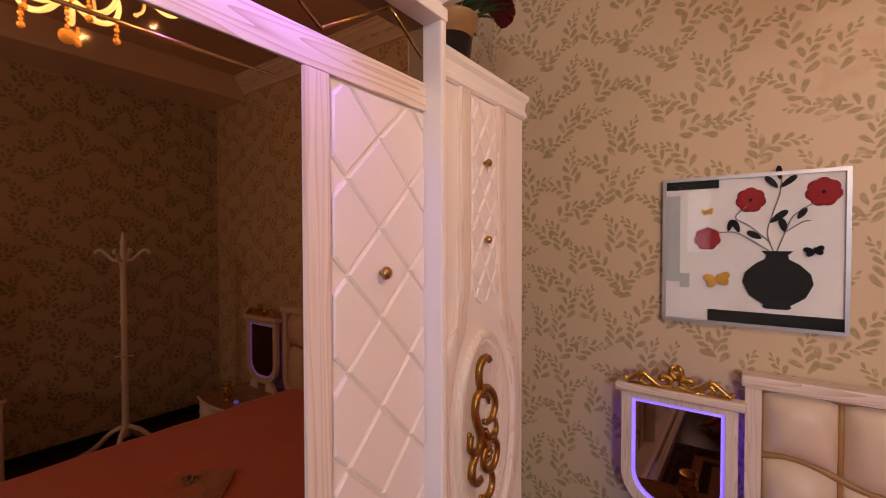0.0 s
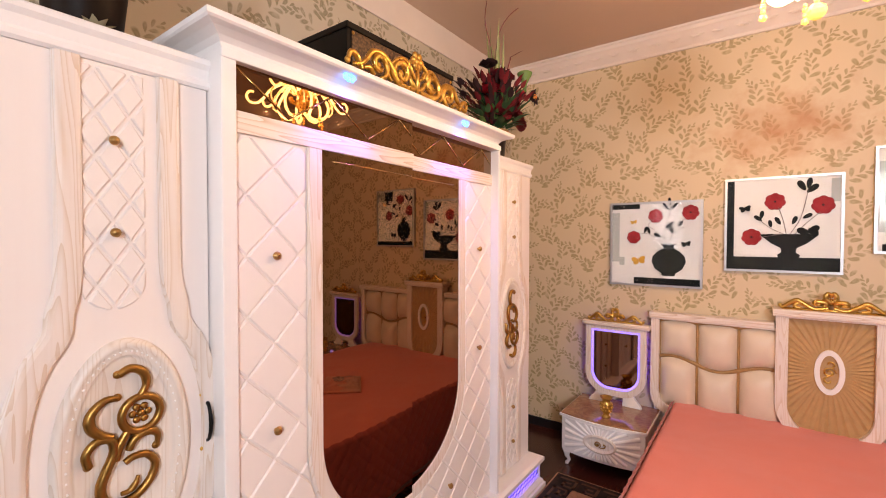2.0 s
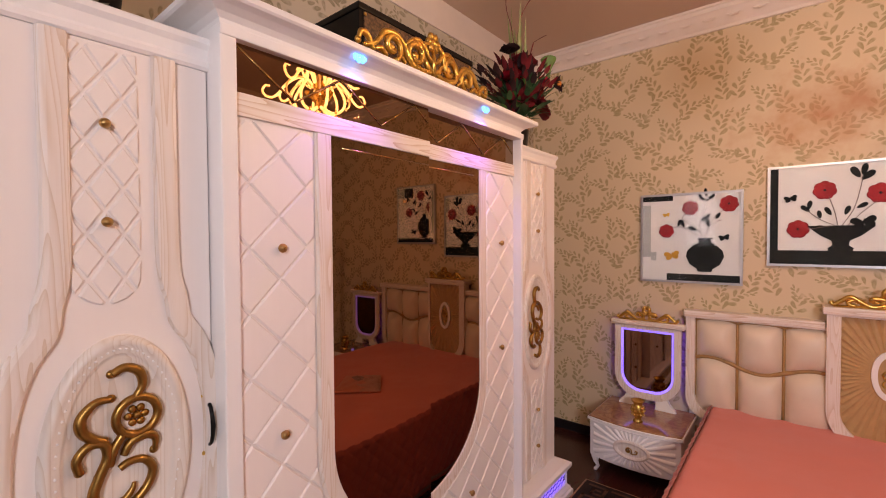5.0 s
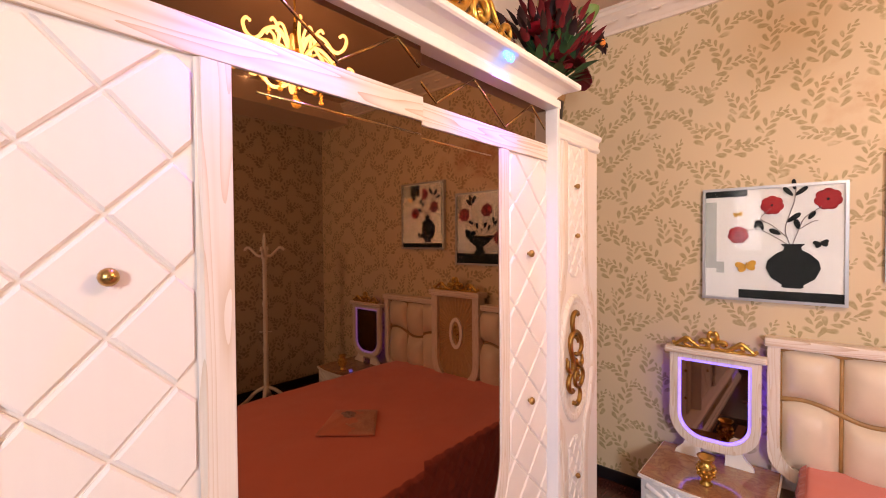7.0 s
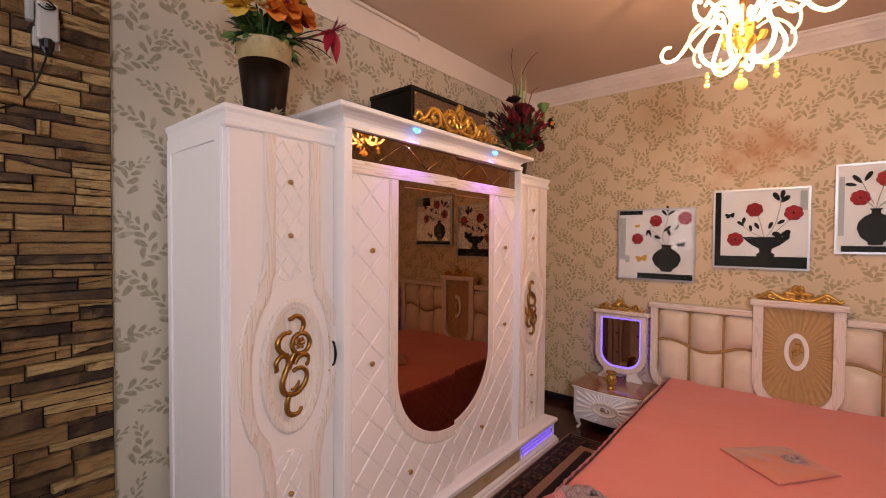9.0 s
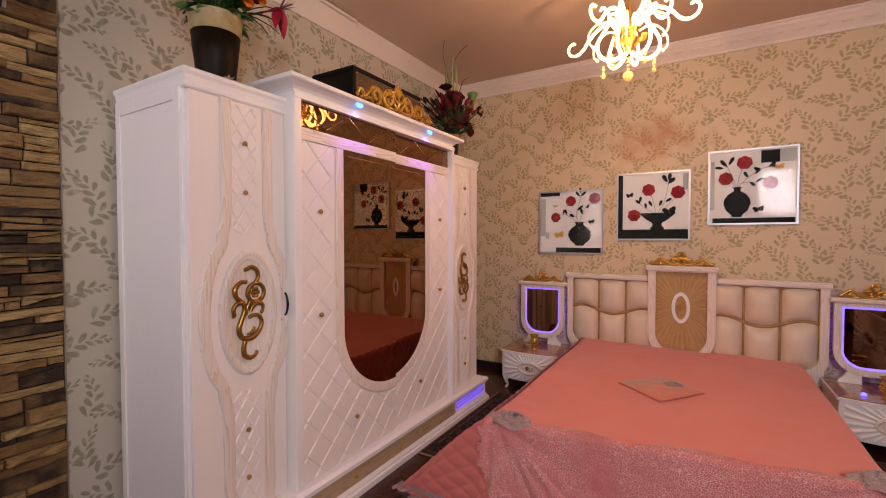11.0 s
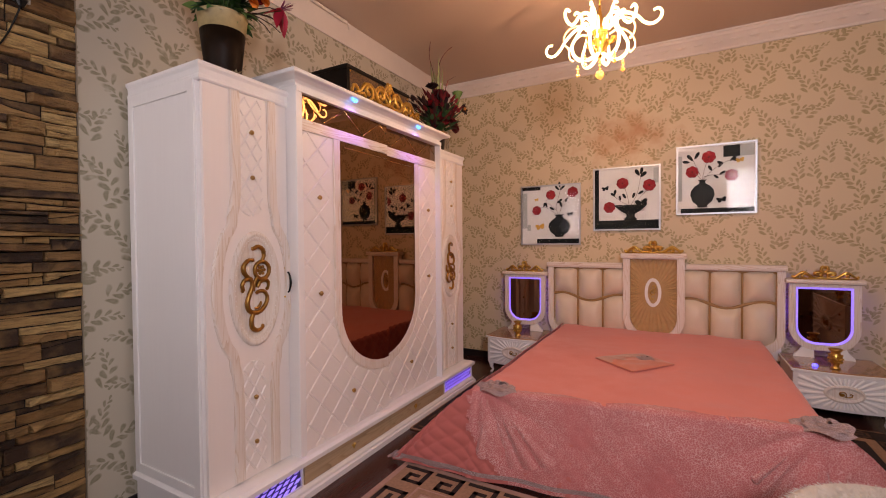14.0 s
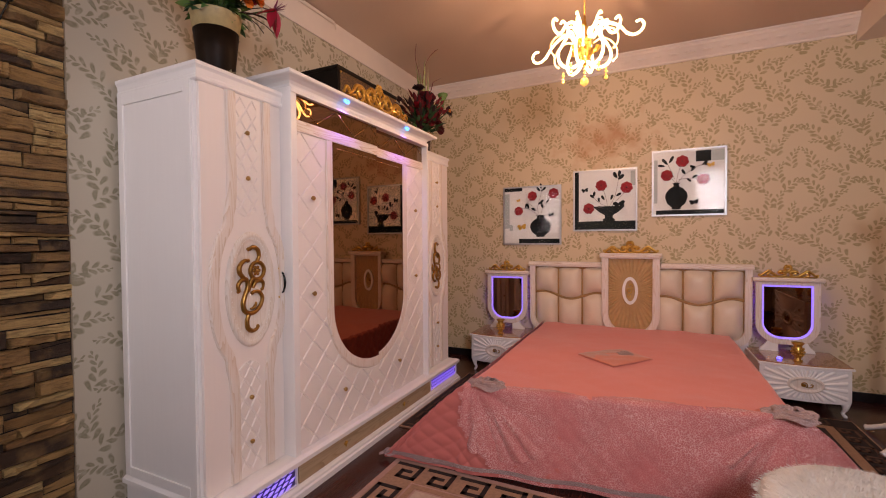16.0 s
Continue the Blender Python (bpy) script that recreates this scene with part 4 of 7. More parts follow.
def rose(bm, c, r, way, rnd):
    way = Vector(way).normalized()
    a = way.orthogonal().normalized()
    b = way.cross(a)
    for ring, (n, open_, k) in enumerate(((3, 0.25, 0.7), (4, 0.55, 0.9), (5, 1.0, 1.0), (5, 1.3, 1.0))):
        for i in range(n):
            w = 2 * math.pi * (i + ring * 0.37) / n + rnd.uniform(-0.15, 0.15)
            d = way + (a * math.cos(w) + b * math.sin(w)) * open_
            blade(bm, Vector(c) - way * r * 0.3, d, r * 1.15 * k, r * (0.95, 1.15, 1.35, 1.45)[ring], 0.22 * ring - 0.35, 0.45, 6, rnd.uniform(-0.2, 0.2), True)



# ---------------- bed linen ----------------


def cloth(name, colour, lines, rough=0.75):
    n = Nodes(name)
    o = n.coords()
    weave = n.noise(420, o, 2)
    soft = n.noise(3.0, o, 4)
    slub = n.noise(1.0, n.coords((240, 14, 14)), 3)
    c = n.mix(soft, colour, tuple(k * 0.86 for k in colour))
    c = n.mix(n.math("MULTIPLY", slub, 0.35), c, lines)
    n.bump(n.math("ADD", weave, n.math("MULTIPLY", n.noise(14, o, 3), 1.5)), 0.35, 0.002)
    return n.done(c, rough, Sheen_Weight=0.25)


def lace_cloth(name, base, thread):
    n = Nodes(name)
    o = n.coords()
    w = n.add("ShaderNodeTexVoronoi", feature="DISTANCE_TO_EDGE")
    w.inputs["Scale"].default_value = 105
    dn = n.add("ShaderNodeTexNoise")
    dn.inputs["Scale"].default_value = 30
    vm = n.add("ShaderNodeVectorMath", operation="MULTIPLY_ADD")
    n.link(o, dn.inputs["Vector"])
    n.link(dn.outputs["Color"], vm.inputs[0])
    vm.inputs[1].default_value = (0.02, 0.02, 0.02)
    n.link(o, vm.inputs[2])
    n.link(vm.outputs[0], w.inputs["Vector"])
    net = n.math("SUBTRACT", 1.0, n.math("MULTIPLY", w.outputs["Distance"], 6.0), clamp=True)
    net = n.math("POWER", net, 2.0)
    thick = n.math("MULTIPLY_ADD", n.noise(4.5, o, 3), 1.9, -0.36, clamp=True)
    f = n.math("MULTIPLY", net, thick, clamp=True)
    f = n.math("MULTIPLY", f, 0.95)
    c = n.mix(n.noise(7, o, 4), base, tuple(k * 0.72 for k in base))
    n.bump(f, 0.5, 0.002)
    return n.done(n.mix(f, c, thread), 0.7, Sheen_Weight=0.2)


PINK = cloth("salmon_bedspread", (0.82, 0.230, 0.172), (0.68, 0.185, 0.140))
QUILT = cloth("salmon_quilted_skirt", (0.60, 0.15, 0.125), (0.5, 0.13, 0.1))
LACE = lace_cloth("mauve_lace", (0.60, 0.150, 0.140), (0.90, 0.62, 0.57))
SWAG_LACE = lace_cloth("pleated_lace", (0.58, 0.165, 0.150), (0.92, 0.70, 0.65))
SILVER_LACE = lace_cloth("silver_lace", (0.36, 0.22, 0.205), (0.70, 0.56, 0.52))


def foot_line(x):
    return -0.60 + 0.20 * (x - 1.40) / 1.5


def drape(u, v, lift=0.0):
    """A point of a sheet laid on the bed: u across from the middle, v along; beyond the edges it falls to the floor."""
    half = 0.795
    x0 = max(-half, min(half, u))
    vf = foot_line(BX + x0)
    a, b = abs(u) - half, vf - v
    a, b = max(0.0, a), max(0.0, b)
    r = math.hypot(a, b)
    ru = 0.010 * noise.noise((u * 3, v * 3, 1.7)) + 0.003 * noise.noise((u * 11, v * 11, 4.0))
    if r < 1e-6:
        return Vector((BX + u, v, 0.462 + ru + lift))
    dx, dy = a / r, b / r
    s = 1 if u > 0 else -1
    reach = 0.47 / max(dx, dy)
    t = min(1.0, r / reach)
    c = min(1.0, 2 * dx * dy) ** 1.5
    tip = Vector((-0.47, -0.11)) if s < 0 else Vector((0.42, 0.18))
    ang = math.atan2(dy, dx)
    wave = (0.020 * math.sin(ang * 16 + 0.6) * c + 0.010 * math.sin((u if dy > dx else v) * 17 + 1.1)) * t
    ease = t ** 0.85
    ox = s * (0.05 * dx * ease + wave * dx) * (1 - c) + tip.x * c * ease
    oy = -(0.09 * dy * ease + wave * dy) * (1 - c) + tip.y * c * ease + wave * c
    z = 0.462 - 0.450 * t - 0.012 * math.sin(math.pi * t)
    lean = Vector((s * dx, -dy, 0.5))
    return Vector((BX + x0 + ox, (vf if b > 0 else v) + oy, max(0.012, z + ru * (1 - t)))) + lean * lift


def sheet(us, vs, lift, keep=None):
    bm = bmesh.new()
    grid = [[bm.verts.new(drape(u, v, lift(u, v) if callable(lift) else lift)) for v in vs] for u in us]
    for i in range(len(us) - 1):
        for j in range(len(vs) - 1):
            if keep is None or keep((us[i] + us[i + 1]) / 2, (vs[j] + vs[j + 1]) / 2):
                bm.faces.new((grid[i][j], grid[i + 1][j], grid[i + 1][j + 1], grid[i][j + 1]))
    for v in [v for v in bm.verts if not v.link_faces]:
        bm.verts.remove(v)
    return fix(bm)


def span(a, b, n):
    return [a + (b - a) * k / n for k in range(n + 1)]


def round_sheet(u, v):
    """True inside the sheet's overhang."""
    a, b = max(0.0, abs(u) - 0.795), max(0.0, foot_line(BX + max(-0.795, min(0.795, u))) - v)
    return max(a, b) < 0.475


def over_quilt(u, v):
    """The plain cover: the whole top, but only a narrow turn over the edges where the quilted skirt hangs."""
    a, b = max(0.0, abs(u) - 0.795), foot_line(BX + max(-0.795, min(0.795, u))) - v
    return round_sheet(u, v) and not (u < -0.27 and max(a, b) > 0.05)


spread = thing("bedspread", (BX, 0.4, 0.46), "salmon pink bedspread with a lace foot and quilted sides", "bedspread")
part("cover", sheet(span(-1.275, 1.275, 120), span(-1.15, 1.545, 110), 0.004, over_quilt), PINK, spread, smooth=True)


def overhang(u, v):
    """How far a point of the sheet lies beyond the side and beyond the foot."""
    return max(0.0, abs(u) - 0.795), foot_line(BX + max(-0.795, min(0.795, u))) - v


def quilt_stitch():
    """The quilted skirt at the side and round the foot corner, puffed in small squares."""
    def keep(u, v):
        a, b = overhang(u, v)
        return (a > 0 or b > 0.01) and round_sheet(u, v)
    def puff(u, v):
        return 0.009 + 0.013 * abs(math.sin((u + v) * 36) * math.sin((u - v) * 36)) ** 0.3
    return sheet(span(-1.27, -0.25, 150), span(-1.10, 1.50, 330), puff, keep)


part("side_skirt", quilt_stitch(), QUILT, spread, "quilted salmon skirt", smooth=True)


def lace_keep(u, v):
    a, b = overhang(u, v)
    if b < -0.03 - 0.05 * noise.noise((u * 4, 0, 0)):
        return False
    if u < 0 and (a > 0.015 or u < -0.80 + 1.1 * max(0.0, b - 0.20) ** 1.15 + 0.010 * math.sin(b * 90)):
        return False
    return round_sheet(u, v)


def lace_sheet():
    us, vs = span(-0.82, 1.275, 150), span(-1.10, -0.20, 90)
    bm = bmesh.new()
    grid = []
    for u in us:
        col = []
        for v in vs:
            p = drape(u, v, 0.018)
            a, b = overhang(u, v)
            p += Vector((0, -0.9, 0.3)) * 0.006 * abs(math.sin((u + b) * 34) * math.sin((u - b) * 34)) ** 0.3
            for c, amp in ((-0.75, 0.030), (0.77, 0.030)):
                du, d = u - c, math.hypot(u - c, b)
                if b > -0.02 and d < 0.60:
                    fade = min(1.0, d / 0.16) * max(0.0, 1 - d / 0.60)
                    p += Vector((0.25 if c > 0 else -0.1, -0.9, 0.35)) * amp * fade * abs(math.sin(math.atan2(du, max(b, 0.0) + 0.02) * 5.5)) ** 0.8
            col.append(bm.verts.new(p))
        grid.append(col)
    for i in range(len(us) - 1):
        for j in range(len(vs) - 1):
            if lace_keep((us[i] + us[i + 1]) / 2, (vs[j] + vs[j + 1]) / 2):
                bm.faces.new((grid[i][j], grid[i + 1][j], grid[i + 1][j + 1], grid[i][j + 1]))
    for v in [v for v in bm.verts if not v.link_faces]:
        bm.verts.remove(v)
    return fix(bm)


part("lace_foot", lace_sheet(), LACE, spread, "mauve pink lace foot panel", smooth=True)


def swag(u0, turn0, turn1, folds, reach):
    """A pleated fan of lace that falls from a rosette over the foot edge, with a scalloped lower edge."""
    bm, rows, n, m = bmesh.new(), [], folds * 12, 22
    for i in range(n + 1):
        t = i / n
        a = radians(turn0 + (turn1 - turn0) * t)
        ridge = abs(math.sin(math.pi * folds * t))
        end = reach[0] + (reach[1] - reach[0]) * t - 0.020 * (1 - ridge)
        row = []
        for j in range(m + 1):
            r = 0.02 + (end - 0.02) * j / m
            u, b = u0 + r * math.sin(a), r * math.cos(a) - 0.01
            p = drape(u, foot_line(BX + max(-0.795, min(0.795, u))) - b, 0.022 + 0.024 * (0.65 + 0.35 * math.sin(t * 9 + 1)) * ridge * min(1.0, r / 0.22))
            row.append(bm.verts.new(p))
        rows.append(row)
    for p, q in zip(rows, rows[1:]):
        for j in range(m):
            bm.faces.new((p[j], p[j + 1], q[j + 1], q[j]))
    return fix(bm)


part("lace_swag", swag(-0.70, -9, 52, 5, (0.34, 0.50)), SWAG_LACE, spread, "pleated lace swag", smooth=True)
part("lace_swag", swag(0.745, -50, 8, 6, (0.34, 0.44)), SWAG_LACE, spread, "pleated lace swag", smooth=True)


def hem():
    """A frill along the skirt's lower edge, round the foot corner."""
    bm, rings = bmesh.new(), []
    vf = foot_line(BX - 0.795) - 0.47
    edge = [(-1.265, 1.3 - (1.3 - vf) * k / 70) for k in range(71)] + [(-1.265 + 2.45 * k / 120, foot_line(BX + max(-0.795, min(0.795, -1.265 + 2.45 * k / 120))) - 0.466) for k in range(1, 121)]
    for i, (u, v) in enumerate(edge):
        p = drape(u, v, 0.026)
        q = drape(u + (0.03 if i < 71 else 0), v + (0.03 if i > 70 else 0), 0.032)
        out = (p - q)
        out.z = 0
        out = out.normalized() * (0.014 + 0.012 * abs(math.sin(i * 1.3))) if out.length > 1e-4 else Vector((-0.01, 0, 0))
        rings.append([bm.verts.new(p + out + Vector((0, 0, 0.006))), bm.verts.new(p + Vector((0, 0, 0.016))), bm.verts.new(q + Vector((0, 0, 0.010)))])
    for a, b in zip(rings, rings[1:]):
        for k in range(2):
            bm.faces.new((a[k], a[k + 1], b[k + 1], b[k]))
    return fix(bm)


def bow(cx, cy, cz, size, turn):
    """A gathered lace rosette: one ruffled spiral strip, wound flat."""
    bm, rows = bmesh.new(), []
    for k in range(150):
        w = k / 149 * 3.0 * 2 * math.pi + radians(turn)
        r = (0.016 + 0.066 * k / 149) * size
        row = []
        for o, h in ((-0.010, -0.006), (0.0, 0.010), (0.012, 0.006 + 0.006 * math.sin(w * 4.5)), (0.026, -0.002 + 0.007 * math.sin(w * 4.5 + 0.5))):
            q = r + o * size * (1 + 0.25 * math.sin(w * 4.5))
            row.append(bm.verts.new((cx + q * math.cos(w) * 1.15, cy + q * math.sin(w) * 0.85, cz - 0.006 + size * (h * 1.7 + 0.022 * (1 - k / 149)))))
        rows.append(row)
    for p, q in zip(rows, rows[1:]):
        for k in range(3):
            bm.faces.new((p[k], p[k + 1], q[k + 1], q[k]))
    return fix(bm)


part("hem_lace", hem(), SILVER_LACE, spread, "silvery lace hem")
part("rosette", bow(1.45, -0.575, 0.486, 1.0, 20), SILVER_LACE, spread, "gathered silver lace rosette", smooth=True)
part("rosette", bow(2.885, -0.39, 0.486, 1.0, -40), SILVER_LACE, spread, "gathered silver lace rosette", smooth=True)


def cushion():
    c = thing("cushion", (2.08, 0.36, 0.465), "flat salmon satin pouch cushion with silver lace on the bed", "cushion")
    corners = [Vector((1.82, 0.35)), Vector((2.078, 0.125)), Vector((2.305, 0.425)), Vector((2.09, 0.60))]

    def surface(u, v, up):
        a = corners[0].lerp(corners[1], u)
        b = corners[3].lerp(corners[2], u)
        p = a.lerp(b, v)
        puff = (max(0, 1 - abs(2 * u - 1) ** 3) * max(0, 1 - abs(2 * v - 1) ** 3)) ** 0.6
        return Vector((p.x, p.y, 0.470 + 0.005 + (0.018 * puff + 0.005 * math.sin(u * 19) * math.sin(v * 13) * puff) * (1 if up else -0.1)))
    bm, n = bmesh.new(), 20
    g = [[bm.verts.new(surface(i / n, j / n, True)) for j in range(n + 1)] for i in range(n + 1)]
    h = [[bm.verts.new(surface(i / n, j / n, False) - Vector((0, 0, 0.006))) for j in range(n + 1)] for i in range(n + 1)]
    for i in range(n):
        for j in range(n):
            bm.faces.new((g[i][j], g[i + 1][j], g[i + 1][j + 1], g[i][j + 1]))
            bm.faces.new((h[i][j + 1], h[i + 1][j + 1], h[i + 1][j], h[i][j]))
    for i in range(n):
        for j, q in ((0, 1), (n, -1)):
            bm.faces.new((g[i][j], h[i][j], h[i + 1][j], g[i + 1][j]))
            bm.faces.new((g[j][i], g[j][i + 1], h[j][i + 1], h[j][i]))
    part("cushion_body", fix(bm), cloth("salmon_satin", (0.72, 0.24, 0.155), (0.62, 0.2, 0.14), 0.5), c, smooth=True)
    bm = bmesh.new()
    g = [[bm.verts.new(surface(i / n, j / n, True) + Vector((0, 0, 0.003))) for j in range(n + 1)] for i in range(n + 1)]
    for i in range(n):
        for j in range(n):
            if i / n + 0.1 * math.sin(j) < 0.44 - 0.1 * (j / n):
                bm.faces.new((g[i][j], g[i + 1][j], g[i + 1][j + 1], g[i][j + 1]))
    for v in [v for v in bm.verts if not v.link_faces]:
        bm.verts.remove(v)
    part("lace_flap", fix(bm), lace_cloth("peach_lace", (0.60, 0.27, 0.20), (0.80, 0.62, 0.55)), c, "sequinned lace flap", smooth=True)
    part("bow", bow(2.13, 0.405, 0.497, 0.5, 10), SILVER_LACE, c, "small silver bow", smooth=True)


cushion()

# ---------------- bedside cabinets and mirrors ----------------
top_n = Nodes("tan_marbled_top")
tv = top_n.coords()
veins = top_n.math("POWER", top_n.math("ABSOLUTE", top_n.math("SUBTRACT", top_n.noise(9, tv, 6, 0.6, 1.5), 0.5)), 0.35)
blot = top_n.math("MULTIPLY_ADD", top_n.noise(6.5, tv, 2), 5.0, -2.9, clamp=True)
tc = top_n.mix(veins, (0.25, 0.10, 0.05), (0.58, 0.35, 0.16))
TOP_MARBLE = top_n.done(top_n.mix(top_n.math("MULTIPLY", blot, 0.55), tc, (0.45, 0.15, 0.10)), 0.10, Coat_Weight=0.5)


def bedside(cx):
    ns = thing("bedside_cabinet", (cx, 1.30, 0), "white bedside cabinet with carved rays and glossy tan top", "bedside cabinet", "bedside cabinets")
    w, y_back, y_side, y_mid = 0.268, 1.575, 1.125, 1.085

    def bowed(x, extra=0.0):
        return y_side - (y_side - y_mid) * (1 - ((x - cx) / w) ** 2) - extra

    def slab(z0, z1, over):
        bm = bmesh.new()
        xs = span(cx - w - over, cx + w + over, 14)
        rim = [(x, y_side - (y_side - y_mid) * max(0, 1 - ((x - cx) / w) ** 2) - over) for x in xs] + [(cx + w + over, y_back), (cx - w - over, y_back)]
        add_prism(bm, rim, lambda a, b, d: (a, b, z0 + d), z1 - z0, 0.003)
        return fix(bm)
    body = part("cabinet_body", slab(0.105, 0.352, 0.0), WHITE, ns)
    part("cabinet_top", slab(0.352, 0.368, 0.018), WHITE, ns)
    part("marble_inlay", slab(0.3685, 0.375, 0.010), TOP_MARBLE, ns, "glossy tan marbled top")
    drawer = part("drawer_front", slab(0.115, 0.345, 0.004), WHITE, ns)
    zc = 0.230
    for k in range(28):
        a = radians((k + 0.5) * 360 / 28)
        ca, sa = math.cos(a), math.sin(a)
        r0 = 1 / math.hypot(ca / 0.105, sa / 0.055)
        r1 = min(0.245 / abs(ca) if abs(ca) > 1e-3 else 9, 0.105 / abs(sa) if abs(sa) > 1e-3 else 9)
        if r1 < r0 + 0.012:
            continue
        bm = bmesh.new()
        rows = []
        for i in range(6):
            r = r0 + (r1 - r0) * i / 5
            hw = 0.004 + 0.064 * r * (0.75 if abs(ca) > abs(sa) else 1.25)
            x, z = cx + ca * r, zc + sa * r
            row = []
            for o, h in ((-hw, 0.0), (-hw * 0.6, 0.007), (0, 0.010), (hw * 0.6, 0.007), (hw, 0.0)):
                px, pz = x - sa * o, z + ca * o
                pz = min(max(pz, 0.120), 0.340)
                px = min(max(px, cx - 0.262), cx + 0.262)
                row.append(bm.verts.new((px, bowed(px, 0.004 + h), pz)))
            rows.append(row)
        for p, q in zip(rows, rows[1:]):
            for j in range(4):
                bm.faces.new((p[j], p[j + 1], q[j + 1], q[j]))
        part("ray", fix(bm), WHITE, drawer, smooth=True)
    bm = bmesh.new()
    on = lambda a, b, d: (a, bowed(a, 0.006 + d), b)
    loops = [[bm.verts.new(on(a, b, h)) for a, b in oval(cx, zc, rx, rz, 40)] for rx, rz, h in ((0.112, 0.062, 0), (0.110, 0.060, 0.010), (0.098, 0.050, 0.014), (0.086, 0.040, 0.009), (0.080, 0.036, 0.006))]
    for p, q in zip(loops, loops[1:]):
        for k in range(40):
            bm.faces.new((p[k], p[(k + 1) % 40], q[(k + 1) % 40], q[k]))
    bm.faces.new(loops[-1])
    part("oval_plaque", fix(bm), ASH_FACE, drawer, "oval plaque with a raised rim")
    bm = bmesh.new()
    pl = lambda a, b, d: (a, bowed(a, 0.012 + d), b)
    add_scroll(bm, [(cx - 0.012 + a, zc + b) for a, b in spiral(0, 0, 0.022, 0.006, -60, 420)], pl, 0.0055)
    add_scroll(bm, [(cx + a, zc + b) for a, b in ((0.006, -0.018), (0.022, -0.016), (0.036, -0.010), (0.040, 0.004), (0.030, 0.010), (0.026, 0.0))], pl, 0.005)
    add_bead(bm, pl, cx - 0.012, zc, 0.008)
    part("drawer_pull", fix(bm), BRONZE, drawer, "old gold scroll pull", smooth=True)
    for sx in (-1, 1):
        for y, back in ((1.155, 1), (1.54, -1)):
            x = cx + sx * 0.235
            bm = bmesh.new()
            add_tube(bm, [(x, y, 0.115), (x + sx * 0.012, y - back * 0.012, 0.095), (x + sx * 0.008, y - back * 0.008, 0.06), (x - sx * 0.004, y + back * 0.002, 0.03), (x + sx * 0.010, y - back * 0.012, 0.008), (x + sx * 0.018, y - back * 0.018, 0.004)], [0.024, 0.026, 0.016, 0.011, 0.013, 0.004], 10)
            part("leg", fix(bm), WHITE, ns, "curved white leg", smooth=True)
    return ns


def vanity_mirror(cx):
    v = thing("vanity_mirror", (cx, 1.485, 0.375), "limed ash dressing mirror ringed with violet light on the cabinet", "mirror", "bedside mirrors")
    y = 1.470
    z0, z1, w = 0.435, 0.950, 0.212
    bm = bmesh.new()
    add_ring(bm, rounded_shape(cx - w, cx + w, z0, z1, 0.165, 12), rounded_shape(cx - w + 0.042, cx + w - 0.042, z0 + 0.045, z1 - 0.030, 0.128, 12), north(y + 0.03), 0.03)
    part("mirror_frame", fix(bm), ASH, v, "limed ash frame")
    bm = bmesh.new()
    add_ring(bm, rounded_shape(cx - w + 0.041, cx + w - 0.041, z0 + 0.044, z1 - 0.029, 0.129, 12), rounded_shape(cx - w + 0.056, cx + w - 0.056, z0 + 0.060, z1 - 0.045, 0.114, 12), north(y + 0.022), 0.012)
    part("light_strip", fix(bm), VIOLET_LED, v, "violet light strip")
    bm = bmesh.new()
    add_prism(bm, rounded_shape(cx - w + 0.054, cx + w - 0.054, z0 + 0.058, z1 - 0.043, 0.116, 12), north(y + 0.024), 0.008)
    part("glass", fix(bm), DARK_GLASS, v, "smoked mirror glass")
    part("backboard", box((cx - w + 0.01, y + 0.031, z0 + 0.16), (cx + w - 0.01, y + 0.04, z1)), CREAM, v)
    part("top_rail", box((cx - 0.238, y - 0.02, 0.945), (cx + 0.238, y + 0.045, 0.982), 0.014, 3), ASH_CROSS, v)
    bm = bmesh.new()
    crest(bm, lambda a, b, d: (cx + a, y + 0.005 - d, 0.982 + b), 0.195, 0.098, 1.05)
    part("mirror_crest", fix(bm), GOLD, v, "gilded carved crest", smooth=True)
    for s in (-1, 1):
        bm = bmesh.new()
        add_prism(bm, [(cx + s * 0.055, 0.376), (cx + s * 0.185, 0.376), (cx + s * 0.180, 0.395), (cx + s * 0.150, 0.425), (cx + s * 0.130, 0.46), (cx + s * 0.06, 0.445)], north(y + 0.028), 0.024)
        part("mirror_foot", fix(bm), WHITE, v, "white shaped foot")
    # the strip's glow on the wall behind comes from this added, unseen tube
    bm = bmesh.new()
    add_tube(bm, [(cx + a, y + 0.052, b) for a, b in ((-0.15, 0.90), (-0.15, 0.62), (-0.05, 0.50), (0.05, 0.50), (0.15, 0.62), (0.15, 0.90))], 0.004, 6)
    part("back_light", fix(bm), VIOLET_TUBE, v)


